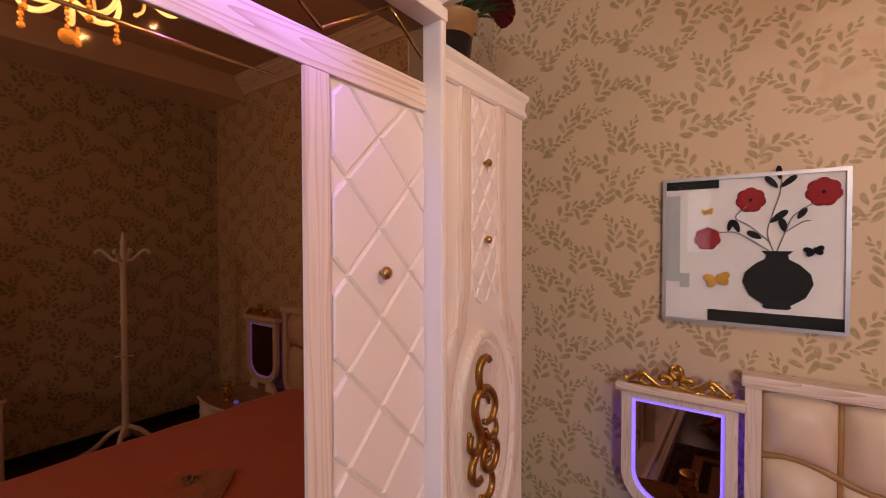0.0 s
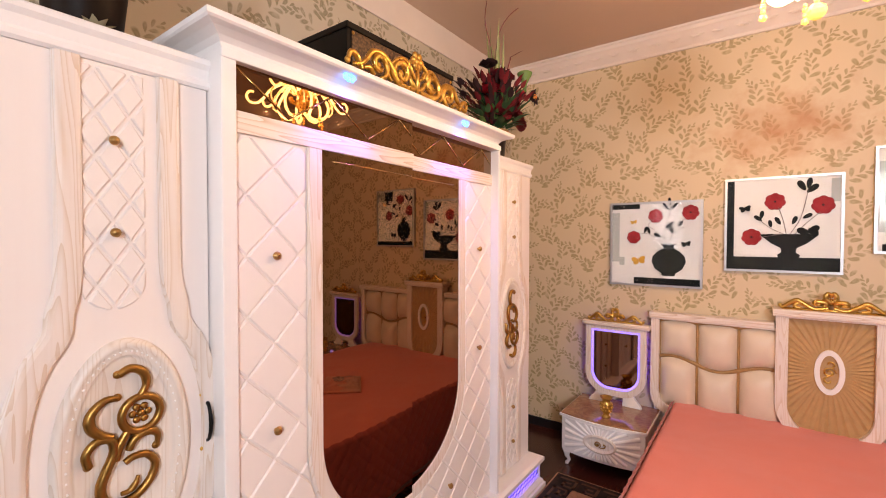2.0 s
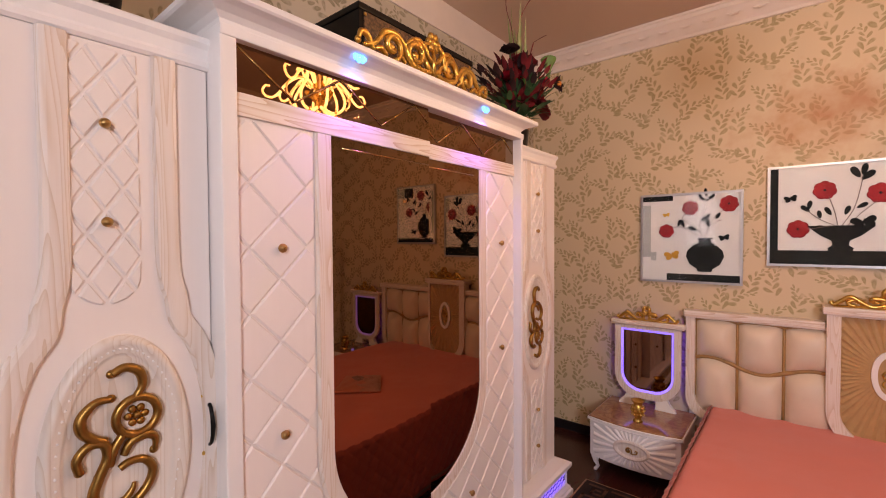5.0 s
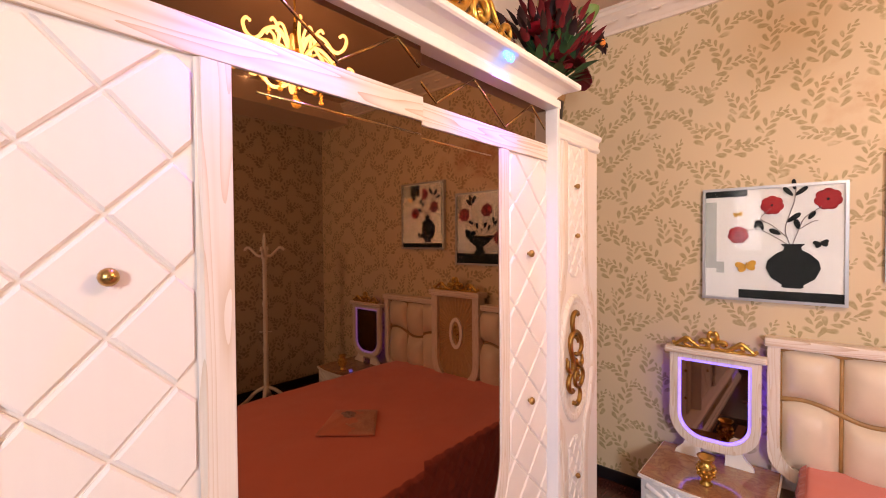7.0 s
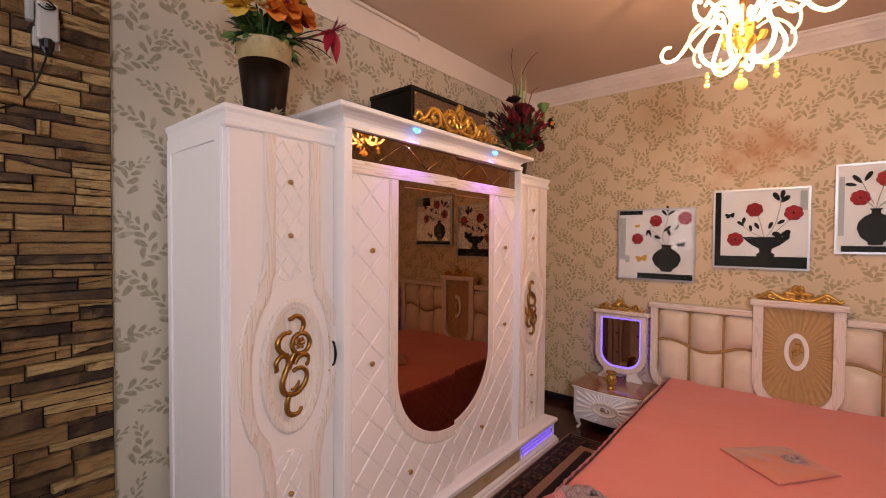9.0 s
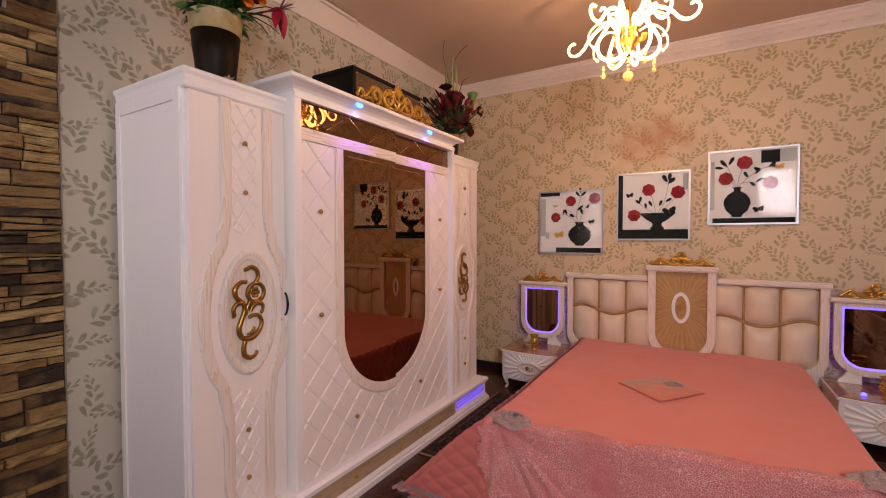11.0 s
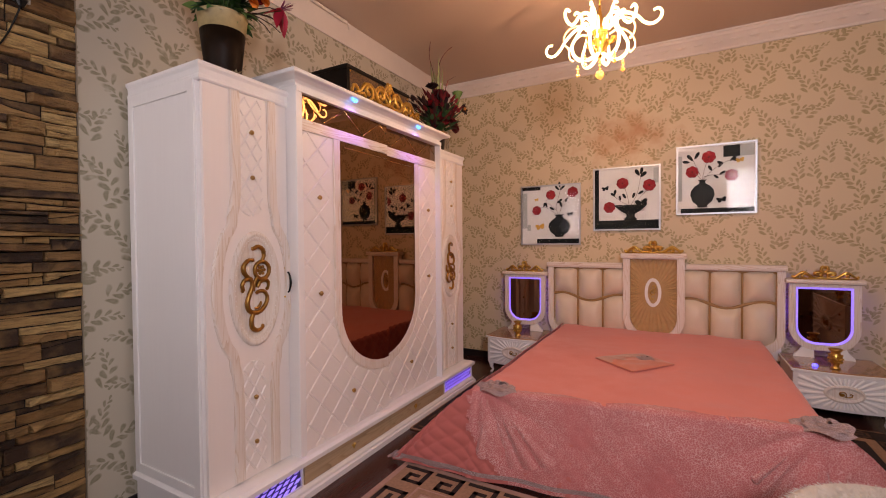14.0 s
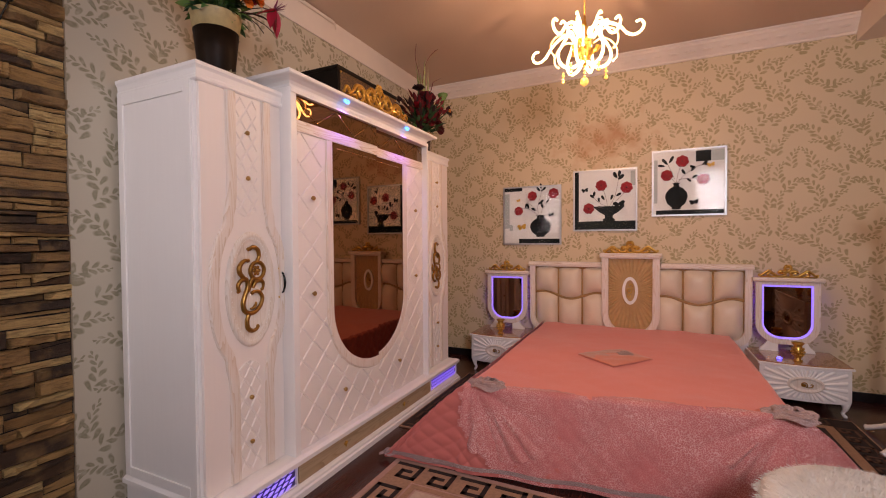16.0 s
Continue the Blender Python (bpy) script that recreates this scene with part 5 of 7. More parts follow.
def little_vase(cx, cy, zb=0.375, stand="bedside cabinet"):
    v = thing("vase", (cx, cy, zb), "small gilded embossed vase on the " + stand, "vase", "gilt vases")
    bm = bmesh.new()
    prof = [(0.028, 0.0), (0.031, 0.006), (0.022, 0.014), (0.020, 0.022), (0.030, 0.045), (0.037, 0.072), (0.036, 0.092), (0.027, 0.108), (0.025, 0.116), (0.036, 0.130), (0.042, 0.140), (0.034, 0.136), (0.022, 0.118)]
    add_lathe(bm, [(r, h) for r, h in prof], (cx, cy, zb), 22)
    for k in range(9):
        for j in range(3):
            a = 2 * math.pi * (k + j * 0.5) / 9
            r, h = ((0.033, 0.05), (0.038, 0.072), (0.034, 0.094))[j]
            e = bmesh.ops.create_icosphere(bm, subdivisions=1, radius=0.0095)
            bmesh.ops.translate(bm, verts=e["verts"], vec=(cx + r * math.cos(a), cy + r * math.sin(a), zb + h))
    part("vase_body", fix(bm), GOLD, v, smooth=True)
    return v


NS_X = (0.948, 3.322)
for cx, mx in ((NS_X[0], 0.938), (NS_X[1], 3.300)):
    bedside(cx)
    vanity_mirror(mx)
little_vase(0.955, 1.205)
little_vase(3.30, 1.19)


def dresser():
    """The low chest of drawers and its mirror against the east wall."""
    c, half, xf, xb, top = -0.55, 0.60, 3.80, 4.23, 0.625
    d = thing("dresser", (4.0, c, 0), "white low dresser with carved rays and glossy tan top", "dresser")
    west = lambda x: (lambda a, b, h: (x - h, a, b))
    part("dresser_body", box((xf, c - half, 0.09), (xb, c + half, top - 0.03), 0.004), WHITE, d)
    part("dresser_top", box((xf - 0.02, c - half - 0.015, top - 0.029), (xb, c + half + 0.015, top - 0.008), 0.005), WHITE, d)
    part("marble_inlay", box((xf - 0.010, c - half - 0.006, top - 0.0075), (xb - 0.004, c + half + 0.006, top), 0.001), TOP_MARBLE, d, "glossy tan marbled top")
    part("dresser_plinth", box((xf + 0.02, c - half + 0.02, 0.0), (xb - 0.01, c + half - 0.02, 0.089), 0.004), WHITE, d)
    rows = ((0.10, 0.262), (0.268, 0.430), (0.436, 0.592))
    fronts = [part("drawer_front", box((xf - 0.014, c - half + 0.008, a), (xf - 0.001, c + half - 0.008, b), 0.002), WHITE, d) for a, b in rows]
    zc = 0.345
    for k in range(40):
        a = radians((k + 0.5) * 9)
        ca, sa = math.cos(a), math.sin(a)
        r0 = 1 / math.hypot(ca / 0.20, sa / 0.085)
        r1 = min(0.585 / max(abs(ca), 1e-3), 0.240 / max(abs(sa), 1e-3))
        for (za, zb), front_ in zip(rows, fronts):
            # the stretch of the ray that runs over this drawer
            rs = [r for r in span(r0, r1, 60) if za + 0.004 < zc + sa * r < zb - 0.004]
            if len(rs) < 4:
                continue
            bm, prof = bmesh.new(), []
            for r in (rs[0], rs[len(rs) // 2], rs[-1]):
                hw = 0.004 + 0.030 * r
                prof.append([bm.verts.new(west(xf - 0.014)(c + ca * r - sa * o, min(max(zc + sa * r + ca * o, za + 0.003), zb - 0.003), h)) for o, h in ((-hw, 0.0), (0.0, 0.009), (hw, 0.0))])
            for p, q in zip(prof, prof[1:]):
                for j in range(2):
                    bm.faces.new((p[j], p[j + 1], q[j + 1], q[j]))
            part("ray", fix(bm), WHITE, front_)
    for (za, zb), front_ in zip(rows[1:], fronts[1:]):
        for s in (-1, 1):
            bm = bmesh.new()
            add_bead(bm, west(xf - 0.022), c + s * 0.45, (za + zb) / 2 - 0.01, 0.013)
            part("knob", fix(bm), KNOB, front_, "round brass knob", smooth=True)
    bm = bmesh.new()
    add_ring(bm, oval(c, zc, 0.19, 0.080, 40), oval(c, zc, 0.155, 0.055, 40), west(xf - 0.014), 0.020)
    part("oval_plaque", fix(bm), ASH_FACE, d, "oval plaque with a raised rim")
    bm = bmesh.new()
    add_scroll(bm, [(c + a, zc + b) for a, b in spiral(0.04, 0, 0.040, 0.010, -60, 420)], west(xf - 0.020), 0.009)
    add_scroll(bm, [(c + a, zc + b) for a, b in spiral(-0.05, 0, 0.040, 0.010, 120, 420)], west(xf - 0.020), 0.009)
    part("drawer_pull", fix(bm), BRONZE, d, "old gold scroll pull", smooth=True)
    m = thing("dresser_mirror", (4.2, c, top), "wide limed ash mirror with two violet light lines on the dresser", "mirror")
    at = west(4.215)
    bm = bmesh.new()
    add_ring(bm, rounded_shape(c - 0.52, c + 0.52, 0.665, 1.625, 0.40, 16), rounded_shape(c - 0.47, c + 0.47, 0.715, 1.600, 0.36, 16), at, 0.045)
    part("mirror_frame", fix(bm), ASH, m, "limed ash frame")
    for o, i, z, r in ((0.468, 0.440, 0.717, 0.355), (0.405, 0.392, 0.780, 0.300)):
        bm = bmesh.new()
        add_ring(bm, rounded_shape(c - o, c + o, z, 1.598 - (0.465 - o) * 0.5, r, 16), rounded_shape(c - i, c + i, z + (o - i), 1.598 - (0.465 - o) * 0.5 - (o - i), r - (o - i), 16), at, 0.030)
        part("light_strip", fix(bm), VIOLET_LED, m, "violet light strip")
    bm = bmesh.new()
    add_prism(bm, rounded_shape(c - 0.466, c + 0.466, 0.719, 1.596, 0.354, 16), at, 0.022)
    part("mirror_board", fix(bm), ASH_FACE, m)
    bm = bmesh.new()
    add_prism(bm, rounded_shape(c - 0.285, c + 0.285, 0.87, 1.572, 0.23, 16), west(4.192), 0.004)
    part("glass", fix(bm), DARK_GLASS, m, "smoked mirror glass")
    part("top_rail", box((4.150, c - 0.56, 1.627), (4.235, c + 0.56, 1.672), 0.012), ASH_LEVEL, m)
    bm = bmesh.new()
    crest(bm, lambda a, b, h: (4.19 - h, c + a, 1.672 + b), 0.40, 0.13, 1.4)
    part("mirror_crest", fix(bm), GOLD, m, "gilded carved crest", smooth=True)
    for s in (-1, 1):
        bm = bmesh.new()
        add_prism(bm, [(c + s * 0.12, top + 0.001), (c + s * 0.40, top + 0.001), (c + s * 0.36, 0.70), (c + s * 0.16, 0.70)], at, 0.03)
        part("mirror_foot", fix(bm), WHITE, m, "white shaped foot")
    for y in (-0.15, -0.59):
        v = little_vase(3.90, y, top, "dresser")
        bm, rnd = bmesh.new(), random.Random(int(-y * 100))
        for k in range(60):
            w, e = rnd.uniform(0, 2 * math.pi), rnd.uniform(-0.5, 1.5)
            o = Vector((math.cos(w) * math.cos(e), math.sin(w) * math.cos(e), math.sin(e)))
            blade(bm, Vector((3.92, y + 0.02, top + 0.165)) + o * 0.022, o, 0.030, 0.026, 0.2, 0.3, 5, 0.0, True)
        part("flower_ball", fix(bm), plain("dark_red_bloom", (0.09, 0.012, 0.02), 0.6, vary=0.3, scale=30), v, "dark red flower ball", smooth=True)


dresser()
pod = thing("night_light", (3.19, 1.20, 0.375), "tiny glowing blue lamp on the bedside cabinet", "lamp")
bm = bmesh.new()
add_lathe(bm, [(0.016, 0), (0.019, 0.006), (0.014, 0.017), (0.004, 0.022)], (3.19, 1.20, 0.375), 14)
part("lamp_bulb", fix(bm), glow("blue_bulb", (0.03, 0.05, 1.0), 2.5), pod, smooth=True)

# ---------------- pictures ----------------
SILVER = plain("brushed_silver", (0.50, 0.50, 0.51), 0.42, 1.0, vary=0.06, scale=40, bump=0.05)
CARD = plain("picture_white_card", (0.50, 0.48, 0.45), 0.7, vary=0.03, scale=4, bump=0.05)
GREY = plain("picture_grey_card", (0.28, 0.29, 0.27), 0.7, vary=0.08, scale=5, bump=0.05)
INK = plain("picture_black", (0.010, 0.012, 0.012), 0.8, vary=0.3, scale=6, bump=0.05)
INK.node_tree.nodes["Principled BSDF"].inputs["Specular IOR Level"].default_value = 0.15
TWIG = plain("painted_twig", (0.16, 0.13, 0.12), 0.6)
POPPY = plain("red_poppy_petal", (0.21, 0.002, 0.005), 0.85, vary=0.3, scale=60)
YELLOW_WING = plain("yellow_wing", (0.55, 0.29, 0.02), 0.5, vary=0.3, scale=50)
pane_n = Nodes("picture_glass")
PANE = pane_n.done((1, 1, 1), 0.0, 0.0, Transmission_Weight=1.0, IOR=1.185)


def blob(bm, pts, place, depth):
    if area2(pts) < 0:
        pts = pts[::-1]
    add_prism(bm, pts, place, depth)


def leaf2(a, b, ang, long, wide):
    c, s = math.cos(radians(ang)), math.sin(radians(ang))
    out = []
    for k in range(12):
        t = 2 * math.pi * k / 12
        u, v = long * (0.5 + 0.5 * math.cos(t)), wide * 0.5 * math.sin(t) * (0.8 + 0.2 * math.cos(t))
        out.append((a + u * c - v * s, b + u * s + v * c))
    return out


def picture(x0, x1, z0, z1, label, bars, greys, vase, flowers, twigs, leaves, flies, shift=0.0):
    """A framed relief of poppies in a vase; inner measures are parts of the picture, from its lower left."""
    ob = thing("picture", ((x0 + x1) / 2, 1.615, z0), label, "picture", "pictures over the bed")
    W, H = x1 - x0, z1 - z0
    y = 1.597
    vase, flowers = [(a + shift, b) for a, b in vase], [(a + shift, b, r) for a, b, r in flowers]
    twigs, leaves = [[(a + shift, b) for a, b in t] for t in twigs], [(l[0] + shift, *l[1:]) for l in leaves]
    flies = [(f[0] + shift, *f[1:]) for f in flies]

    def at(a, b, d=0.0):
        return (x0 + a * W, y - d, z0 + b * H)
    fr = bmesh.new()
    add_ring(fr, [(x0, z0), (x1, z0), (x1, z1), (x0, z1)], [(x0 + 0.014, z0 + 0.014), (x1 - 0.014, z0 + 0.014), (x1 - 0.014, z1 - 0.014), (x0 + 0.014, z1 - 0.014)], north(1.614), 0.030)
    part("picture_frame", fix(fr), SILVER, ob, "thin silver frame")
    back = part("backing", box((x0 + 0.01, y, z0 + 0.01), (x1 - 0.01, 1.613, z1 - 0.01)), CARD, ob)

    def flat(name, shapes, mat, d=0.0015, h=0.001, lab=""):
        for s in shapes:
            bm = bmesh.new()
            blob(bm, s, lambda a, b, q: at(a, b, d + q), h)
            part(name, fix(bm), mat, ob, lab)
    flat("grey_block", [[(a, b), (c, b), (c, e), (a, e)] for a, b, c, e in greys], GREY)
    flat("black_block", [[(a, b), (c, b), (c, e), (a, e)] for a, b, c, e in bars], INK, 0.003)
    flat("painted_vase", [vase], INK, 0.0045, 0.002, "black painted vase")
    tw = bmesh.new()
    for t in twigs:
        add_tube(tw, [at(p[0], p[1], 0.005) for p in smooth_line([(*q, 0) for q in t], 5)], 0.0022, 5)
    part("twigs", fix(tw), TWIG, ob)
    flat("painted_leaf", [leaf2(*l) for l in leaves], INK, 0.005, 0.0015)
    for a, b, r in flowers:
        bm, loops, lob = bmesh.new(), [], 7
        r *= 0.82
        for rr, hh in ((1.08, 0.0), (1.06, 0.004), (0.85, 0.007), (0.70, 0.004), (0.62, 0.009), (0.42, 0.006), (0.34, 0.011), (0.12, 0.008)):
            loops.append([bm.verts.new(tuple(p + q for p, q in zip(at(a, b, 0.004 + hh * 0.35), (r * rr * (0.93 + 0.16 * abs(math.sin(lob * w / 2 + rr * 2.2)) ** 0.6) * math.cos(w), 0.0, r * rr * (0.93 + 0.16 * abs(math.sin(lob * w / 2 + rr * 2.2)) ** 0.6) * math.sin(w))))) for w in [2 * math.pi * k / 54 for k in range(54)]])
        for p, q in zip(loops, loops[1:]):
            for k in range(54):
                bm.faces.new((p[k], p[(k + 1) % 54], q[(k + 1) % 54], q[k]))
        bm.faces.new(loops[-1])
        f = part("poppy", fix(bm), POPPY, ob, "red cloth poppy", smooth=True)
        bm = bmesh.new()
        add_bead(bm, lambda p, q, d: (p, 1.597 - 0.0045 - d, q), *(lambda t: (t[0], t[2]))(at(a, b)), r * 0.20, 0.4)
        part("poppy_heart", fix(bm), INK, f)
    for a, b, size, mat in flies:
        bm = bmesh.new()
        for ang, L in ((150, 1.0), (200, 0.8), (20, 1.0), (-25, 0.8)):
            blob(bm, [(p, q) for p, q in leaf2(a, b, ang + 15, size * L, size * 0.75)], lambda p, q, d: at(p, q, 0.008 + d + abs(p - a) * 0.03), 0.001)
        add_tube(bm, [at(a - size * 0.1, b - size * 0.4, 0.010), at(a + size * 0.05, b + size * 0.45, 0.010)], 0.003, 5)
        part("butterfly", fix(bm), mat, ob, "small paper butterfly")
    g = part("glass", box((x0 + 0.012, 1.5865, z0 + 0.012), (x1 - 0.012, 1.5885, z1 - 0.012)), PANE, ob, "clear picture glass")
    g.visible_shadow = False


def vase_shape(cx, z0, w, h, neck):
    pts = []
    prof = [(0.30, 0), (0.42, 0.03), (0.38, 0.07), (0.80, 0.22), (1.0, 0.45), (0.93, 0.62), (0.62, 0.78), (neck, 0.86), (neck * 0.9, 0.93), (neck * 1.35, 1.0)]
    pts = [(cx + r * w, z0 + t * h) for r, t in prof] + [(cx - r * w, z0 + t * h) for r, t in reversed(prof)]
    return pts


def bowl_shape(cx, z0, w, h):
    prof = [(0.36, 0), (0.40, 0.10), (0.25, 0.22), (0.28, 0.40), (0.62, 0.60), (1.0, 0.95), (1.0, 1.0)]
    return [(cx + r * w, z0 + t * h) for r, t in prof] + [(cx - r * w, z0 + t * h) for r, t in reversed(prof)]


picture(0.866, 1.474, 1.252, 1.863, "silver framed relief of red poppies in a round black vase", [(0.02, 0.92, 0.34, 0.98), (0.28, 0.02, 0.98, 0.10)], [(0.02, 0.28, 0.11, 0.88), (0.11, 0.24, 0.17, 0.34)],
        vase_shape(0.62, 0.13, 0.18, 0.37, 0.34), [(0.48, 0.83, 0.052), (0.84, 0.86, 0.056), (0.24, 0.58, 0.050)],
        [[(0.60, 0.50), (0.57, 0.62), (0.60, 0.75), (0.63, 0.86), (0.64, 0.97)], [(0.62, 0.50), (0.66, 0.62), (0.70, 0.72), (0.80, 0.80)], [(0.58, 0.50), (0.50, 0.56), (0.40, 0.62), (0.30, 0.62)], [(0.59, 0.55), (0.48, 0.66), (0.40, 0.72), (0.47, 0.80)], [(0.66, 0.62), (0.74, 0.68), (0.78, 0.69)]],
        [(0.62, 0.90, 130, 0.10, 0.045), (0.63, 0.90, 40, 0.11, 0.045), (0.63, 0.95, 95, 0.09, 0.04), (0.58, 0.68, 40, 0.12, 0.05), (0.54, 0.58, 150, 0.09, 0.05), (0.66, 0.62, 105, 0.09, 0.05), (0.42, 0.62, 110, 0.09, 0.045), (0.36, 0.63, 75, 0.08, 0.04), (0.72, 0.70, 60, 0.08, 0.045)],
        [(0.30, 0.30, 0.085, YELLOW_WING), (0.80, 0.50, 0.055, INK), (0.24, 0.76, 0.04, YELLOW_WING)], 0.035)
picture(1.595, 2.180, 1.385, 1.984, "silver framed relief of red poppies in a black bowl vase", [(0.02, 0.02, 0.09, 0.98), (0.09, 0.02, 0.98, 0.16)], [(0.90, 0.72, 0.97, 0.95)],
        bowl_shape(0.57, 0.16, 0.24, 0.24), [(0.45, 0.74, 0.056), (0.84, 0.69, 0.058), (0.25, 0.37, 0.056)],
        [[(0.55, 0.40), (0.52, 0.55), (0.48, 0.68)], [(0.58, 0.40), (0.66, 0.55), (0.70, 0.72), (0.72, 0.85)], [(0.62, 0.40), (0.72, 0.52), (0.82, 0.62)], [(0.53, 0.40), (0.42, 0.46), (0.32, 0.55)], [(0.50, 0.40), (0.40, 0.38), (0.32, 0.37)]],
        [(0.70, 0.84, 120, 0.12, 0.07), (0.71, 0.82, 40, 0.12, 0.07), (0.72, 0.86, 80, 0.11, 0.06), (0.34, 0.54, 140, 0.09, 0.05), (0.33, 0.56, 80, 0.09, 0.05), (0.60, 0.50, 70, 0.09, 0.05), (0.50, 0.50, 120, 0.09, 0.05), (0.68, 0.56, 30, 0.09, 0.05), (0.42, 0.47, 100, 0.08, 0.045), (0.44, 0.40, 200, 0.08, 0.04)],
        [(0.19, 0.67, 0.06, INK), (0.73, 0.42, 0.10, INK)])
picture(2.304, 2.894, 1.512, 2.116, "silver framed relief of poppies in a necked black vase", [(0.60, 0.80, 0.80, 0.96), (0.06, 0.02, 0.97, 0.09)], [(0.03, 0.20, 0.08, 0.86), (0.80, 0.80, 0.97, 0.96)],
        vase_shape(0.34, 0.10, 0.155, 0.40, 0.26), [(0.42, 0.82, 0.056), (0.21, 0.62, 0.054), (0.70, 0.54, 0.052)],
        [[(0.34, 0.50), (0.36, 0.62), (0.40, 0.76)], [(0.33, 0.50), (0.28, 0.56), (0.24, 0.60)], [(0.35, 0.50), (0.46, 0.62), (0.60, 0.72), (0.72, 0.76)], [(0.36, 0.54), (0.46, 0.56), (0.62, 0.55)], [(0.32, 0.55), (0.25, 0.72), (0.20, 0.84)]],
        [(0.22, 0.78, 130, 0.12, 0.055), (0.24, 0.80, 60, 0.12, 0.055), (0.18, 0.76, 170, 0.10, 0.05), (0.46, 0.62, 120, 0.09, 0.05), (0.54, 0.66, 60, 0.09, 0.05), (0.60, 0.70, 150, 0.09, 0.05), (0.68, 0.74, 40, 0.10, 0.05), (0.70, 0.76, -10, 0.09, 0.05), (0.55, 0.56, 30, 0.09, 0.045), (0.48, 0.56, -40, 0.08, 0.045)],
        [(0.58, 0.20, 0.07, INK), (0.80, 0.74, 0.055, YELLOW_WING)])

# ---------------- mouldings and skirting ----------------
tagged(part("wall_band", box((0.0, Y0, 2.86), (0.012, Y1 - 0.002, TOP - 0.002), 0.002), PLASTER), "plain white band over the wallpaper", "trim", kind="structure")


def ceiling_cornice():
    c = thing("cornice", (2.0, 1.60, 2.91), "white plaster cornice with raised leaf relief", "cornice", kind="structure")
    prof = [(0.0, 2.905), (0.014, 2.907), (0.016, 2.925), (0.026, 2.935), (0.045, 2.962), (0.072, 3.000), (0.082, 3.008), (0.084, 3.030), (0.095, 3.036), (0.095, 3.049), (0.0, 3.049)]
    bm = bmesh.new()
    a = [bm.verts.new((0.013, Y1 - d - 0.001, z)) for d, z in prof]
    b = [bm.verts.new((3.749, Y1 - d - 0.001, z)) for d, z in prof]
    n = len(prof)
    for i in range(n):
        bm.faces.new((a[i], a[(i + 1) % n], b[(i + 1) % n], b[i]))
    bm.faces.new(a), bm.faces.new(b[::-1])
    part("run", fix(bm), PLASTER, c)
    unit = bmesh.new()
    for ang, L in ((0, 0.05), (35, 0.038), (-35, 0.038), (70, 0.026), (-70, 0.026)):
        for k in range(2):
            e = bmesh.ops.create_icosphere(unit, subdivisions=1, radius=1)
            for v in e["verts"]:
                q = Vector((v.co.x * L * 0.5 + L * 0.5, v.co.y * 0.008, v.co.z * 0.006))
                q = Matrix.Rotation(radians(ang), 3, "Z") @ q
                v.co = Vector((q.x, q.y * 1.0, q.z)) if k == 0 else Vector((-q.x, q.y, q.z))
    me = bpy.data.meshes.new("leaf_relief")
    unit.to_mesh(me)
    unit.free()
    me.materials.append(PLASTER)
    for k in range(28):
        o = new("leaf_relief", me)
        o.parent = c
        o.matrix_basis = Matrix.Translation(Vector((0.10 + k * 0.132, Y1 - 0.052, 2.972)) - c.location) @ Matrix.Rotation(radians(54), 4, "X")


ceiling_cornice()
tagged(part("baseboard", box((0.0, Y1 - 0.014, 0.0), (X1, Y1, 0.075), 0.003), BLACK_SKIRT), "glossy black skirting board", "baseboard", kind="structure")
tagged(part("baseboard", box((X1 - 0.014, Y0, 0.0), (X1, Y1 - 0.016, 0.075), 0.003), BLACK_SKIRT), "glossy black skirting board", "baseboard", kind="structure")
tagged(part("baseboard", box((0.0, -1.895, 0.0), (0.014, Y1 - 0.016, 0.075), 0.003), BLACK_SKIRT), "glossy black skirting board", "baseboard", kind="structure")
bm = bmesh.new()
add_tube(bm, [(0.030, Y0 + 0.02, 3.030), (0.030, -1.0, 3.032), (0.030, -0.15, 3.030)], 0.012, 8)
add_tube(bm, [(0.030, -0.15, 3.030), (0.045, -0.147, 3.012), (0.050, -0.146, 2.985), (0.048, -0.146, 2.975)], [0.008, 0.006, 0.004, 0.006], 6)
tagged(part("cable_conduit", fix(bm), PLASTER), "white plastic cable conduit along the ceiling", "conduit")

# ---------------- stone facing ----------------
sn = Nodes("ledge_stone")
so = sn.coords()
info = sn.add("ShaderNodeObjectInfo")
rnd_pick = info.outputs["Random"]
tone = sn.ramp(rnd_pick, (0.0, (0.035, 0.018, 0.011)), (0.26, (0.075, 0.038, 0.020)), (0.38, (0.24, 0.120, 0.040)), (0.72, (0.50, 0.290, 0.105)), (1.0, (0.72, 0.500, 0.21)))
streak = sn.noise(1.0, sn.coords((40, 13, 120)), 6, 0.7)
spot = sn.noise(9, so, 5)
tone = sn.mix(sn.math("MULTIPLY_ADD", streak, 3.4, -1.55, clamp=True), tone, (0.055, 0.026, 0.012))
tone = sn.mix(sn.math("MULTIPLY_ADD", spot, 2.2, -1.0, clamp=True), tone, (0.46, 0.265, 0.095))
sn.bump(sn.math("ADD", streak, sn.math("MULTIPLY", sn.noise(45, so, 5, 0.7), 0.9)), 1.0, 0.016)
STONE = sn.done(tone, 0.6)
GAP = plain("stone_joint", (0.012, 0.008, 0.006), 0.9)


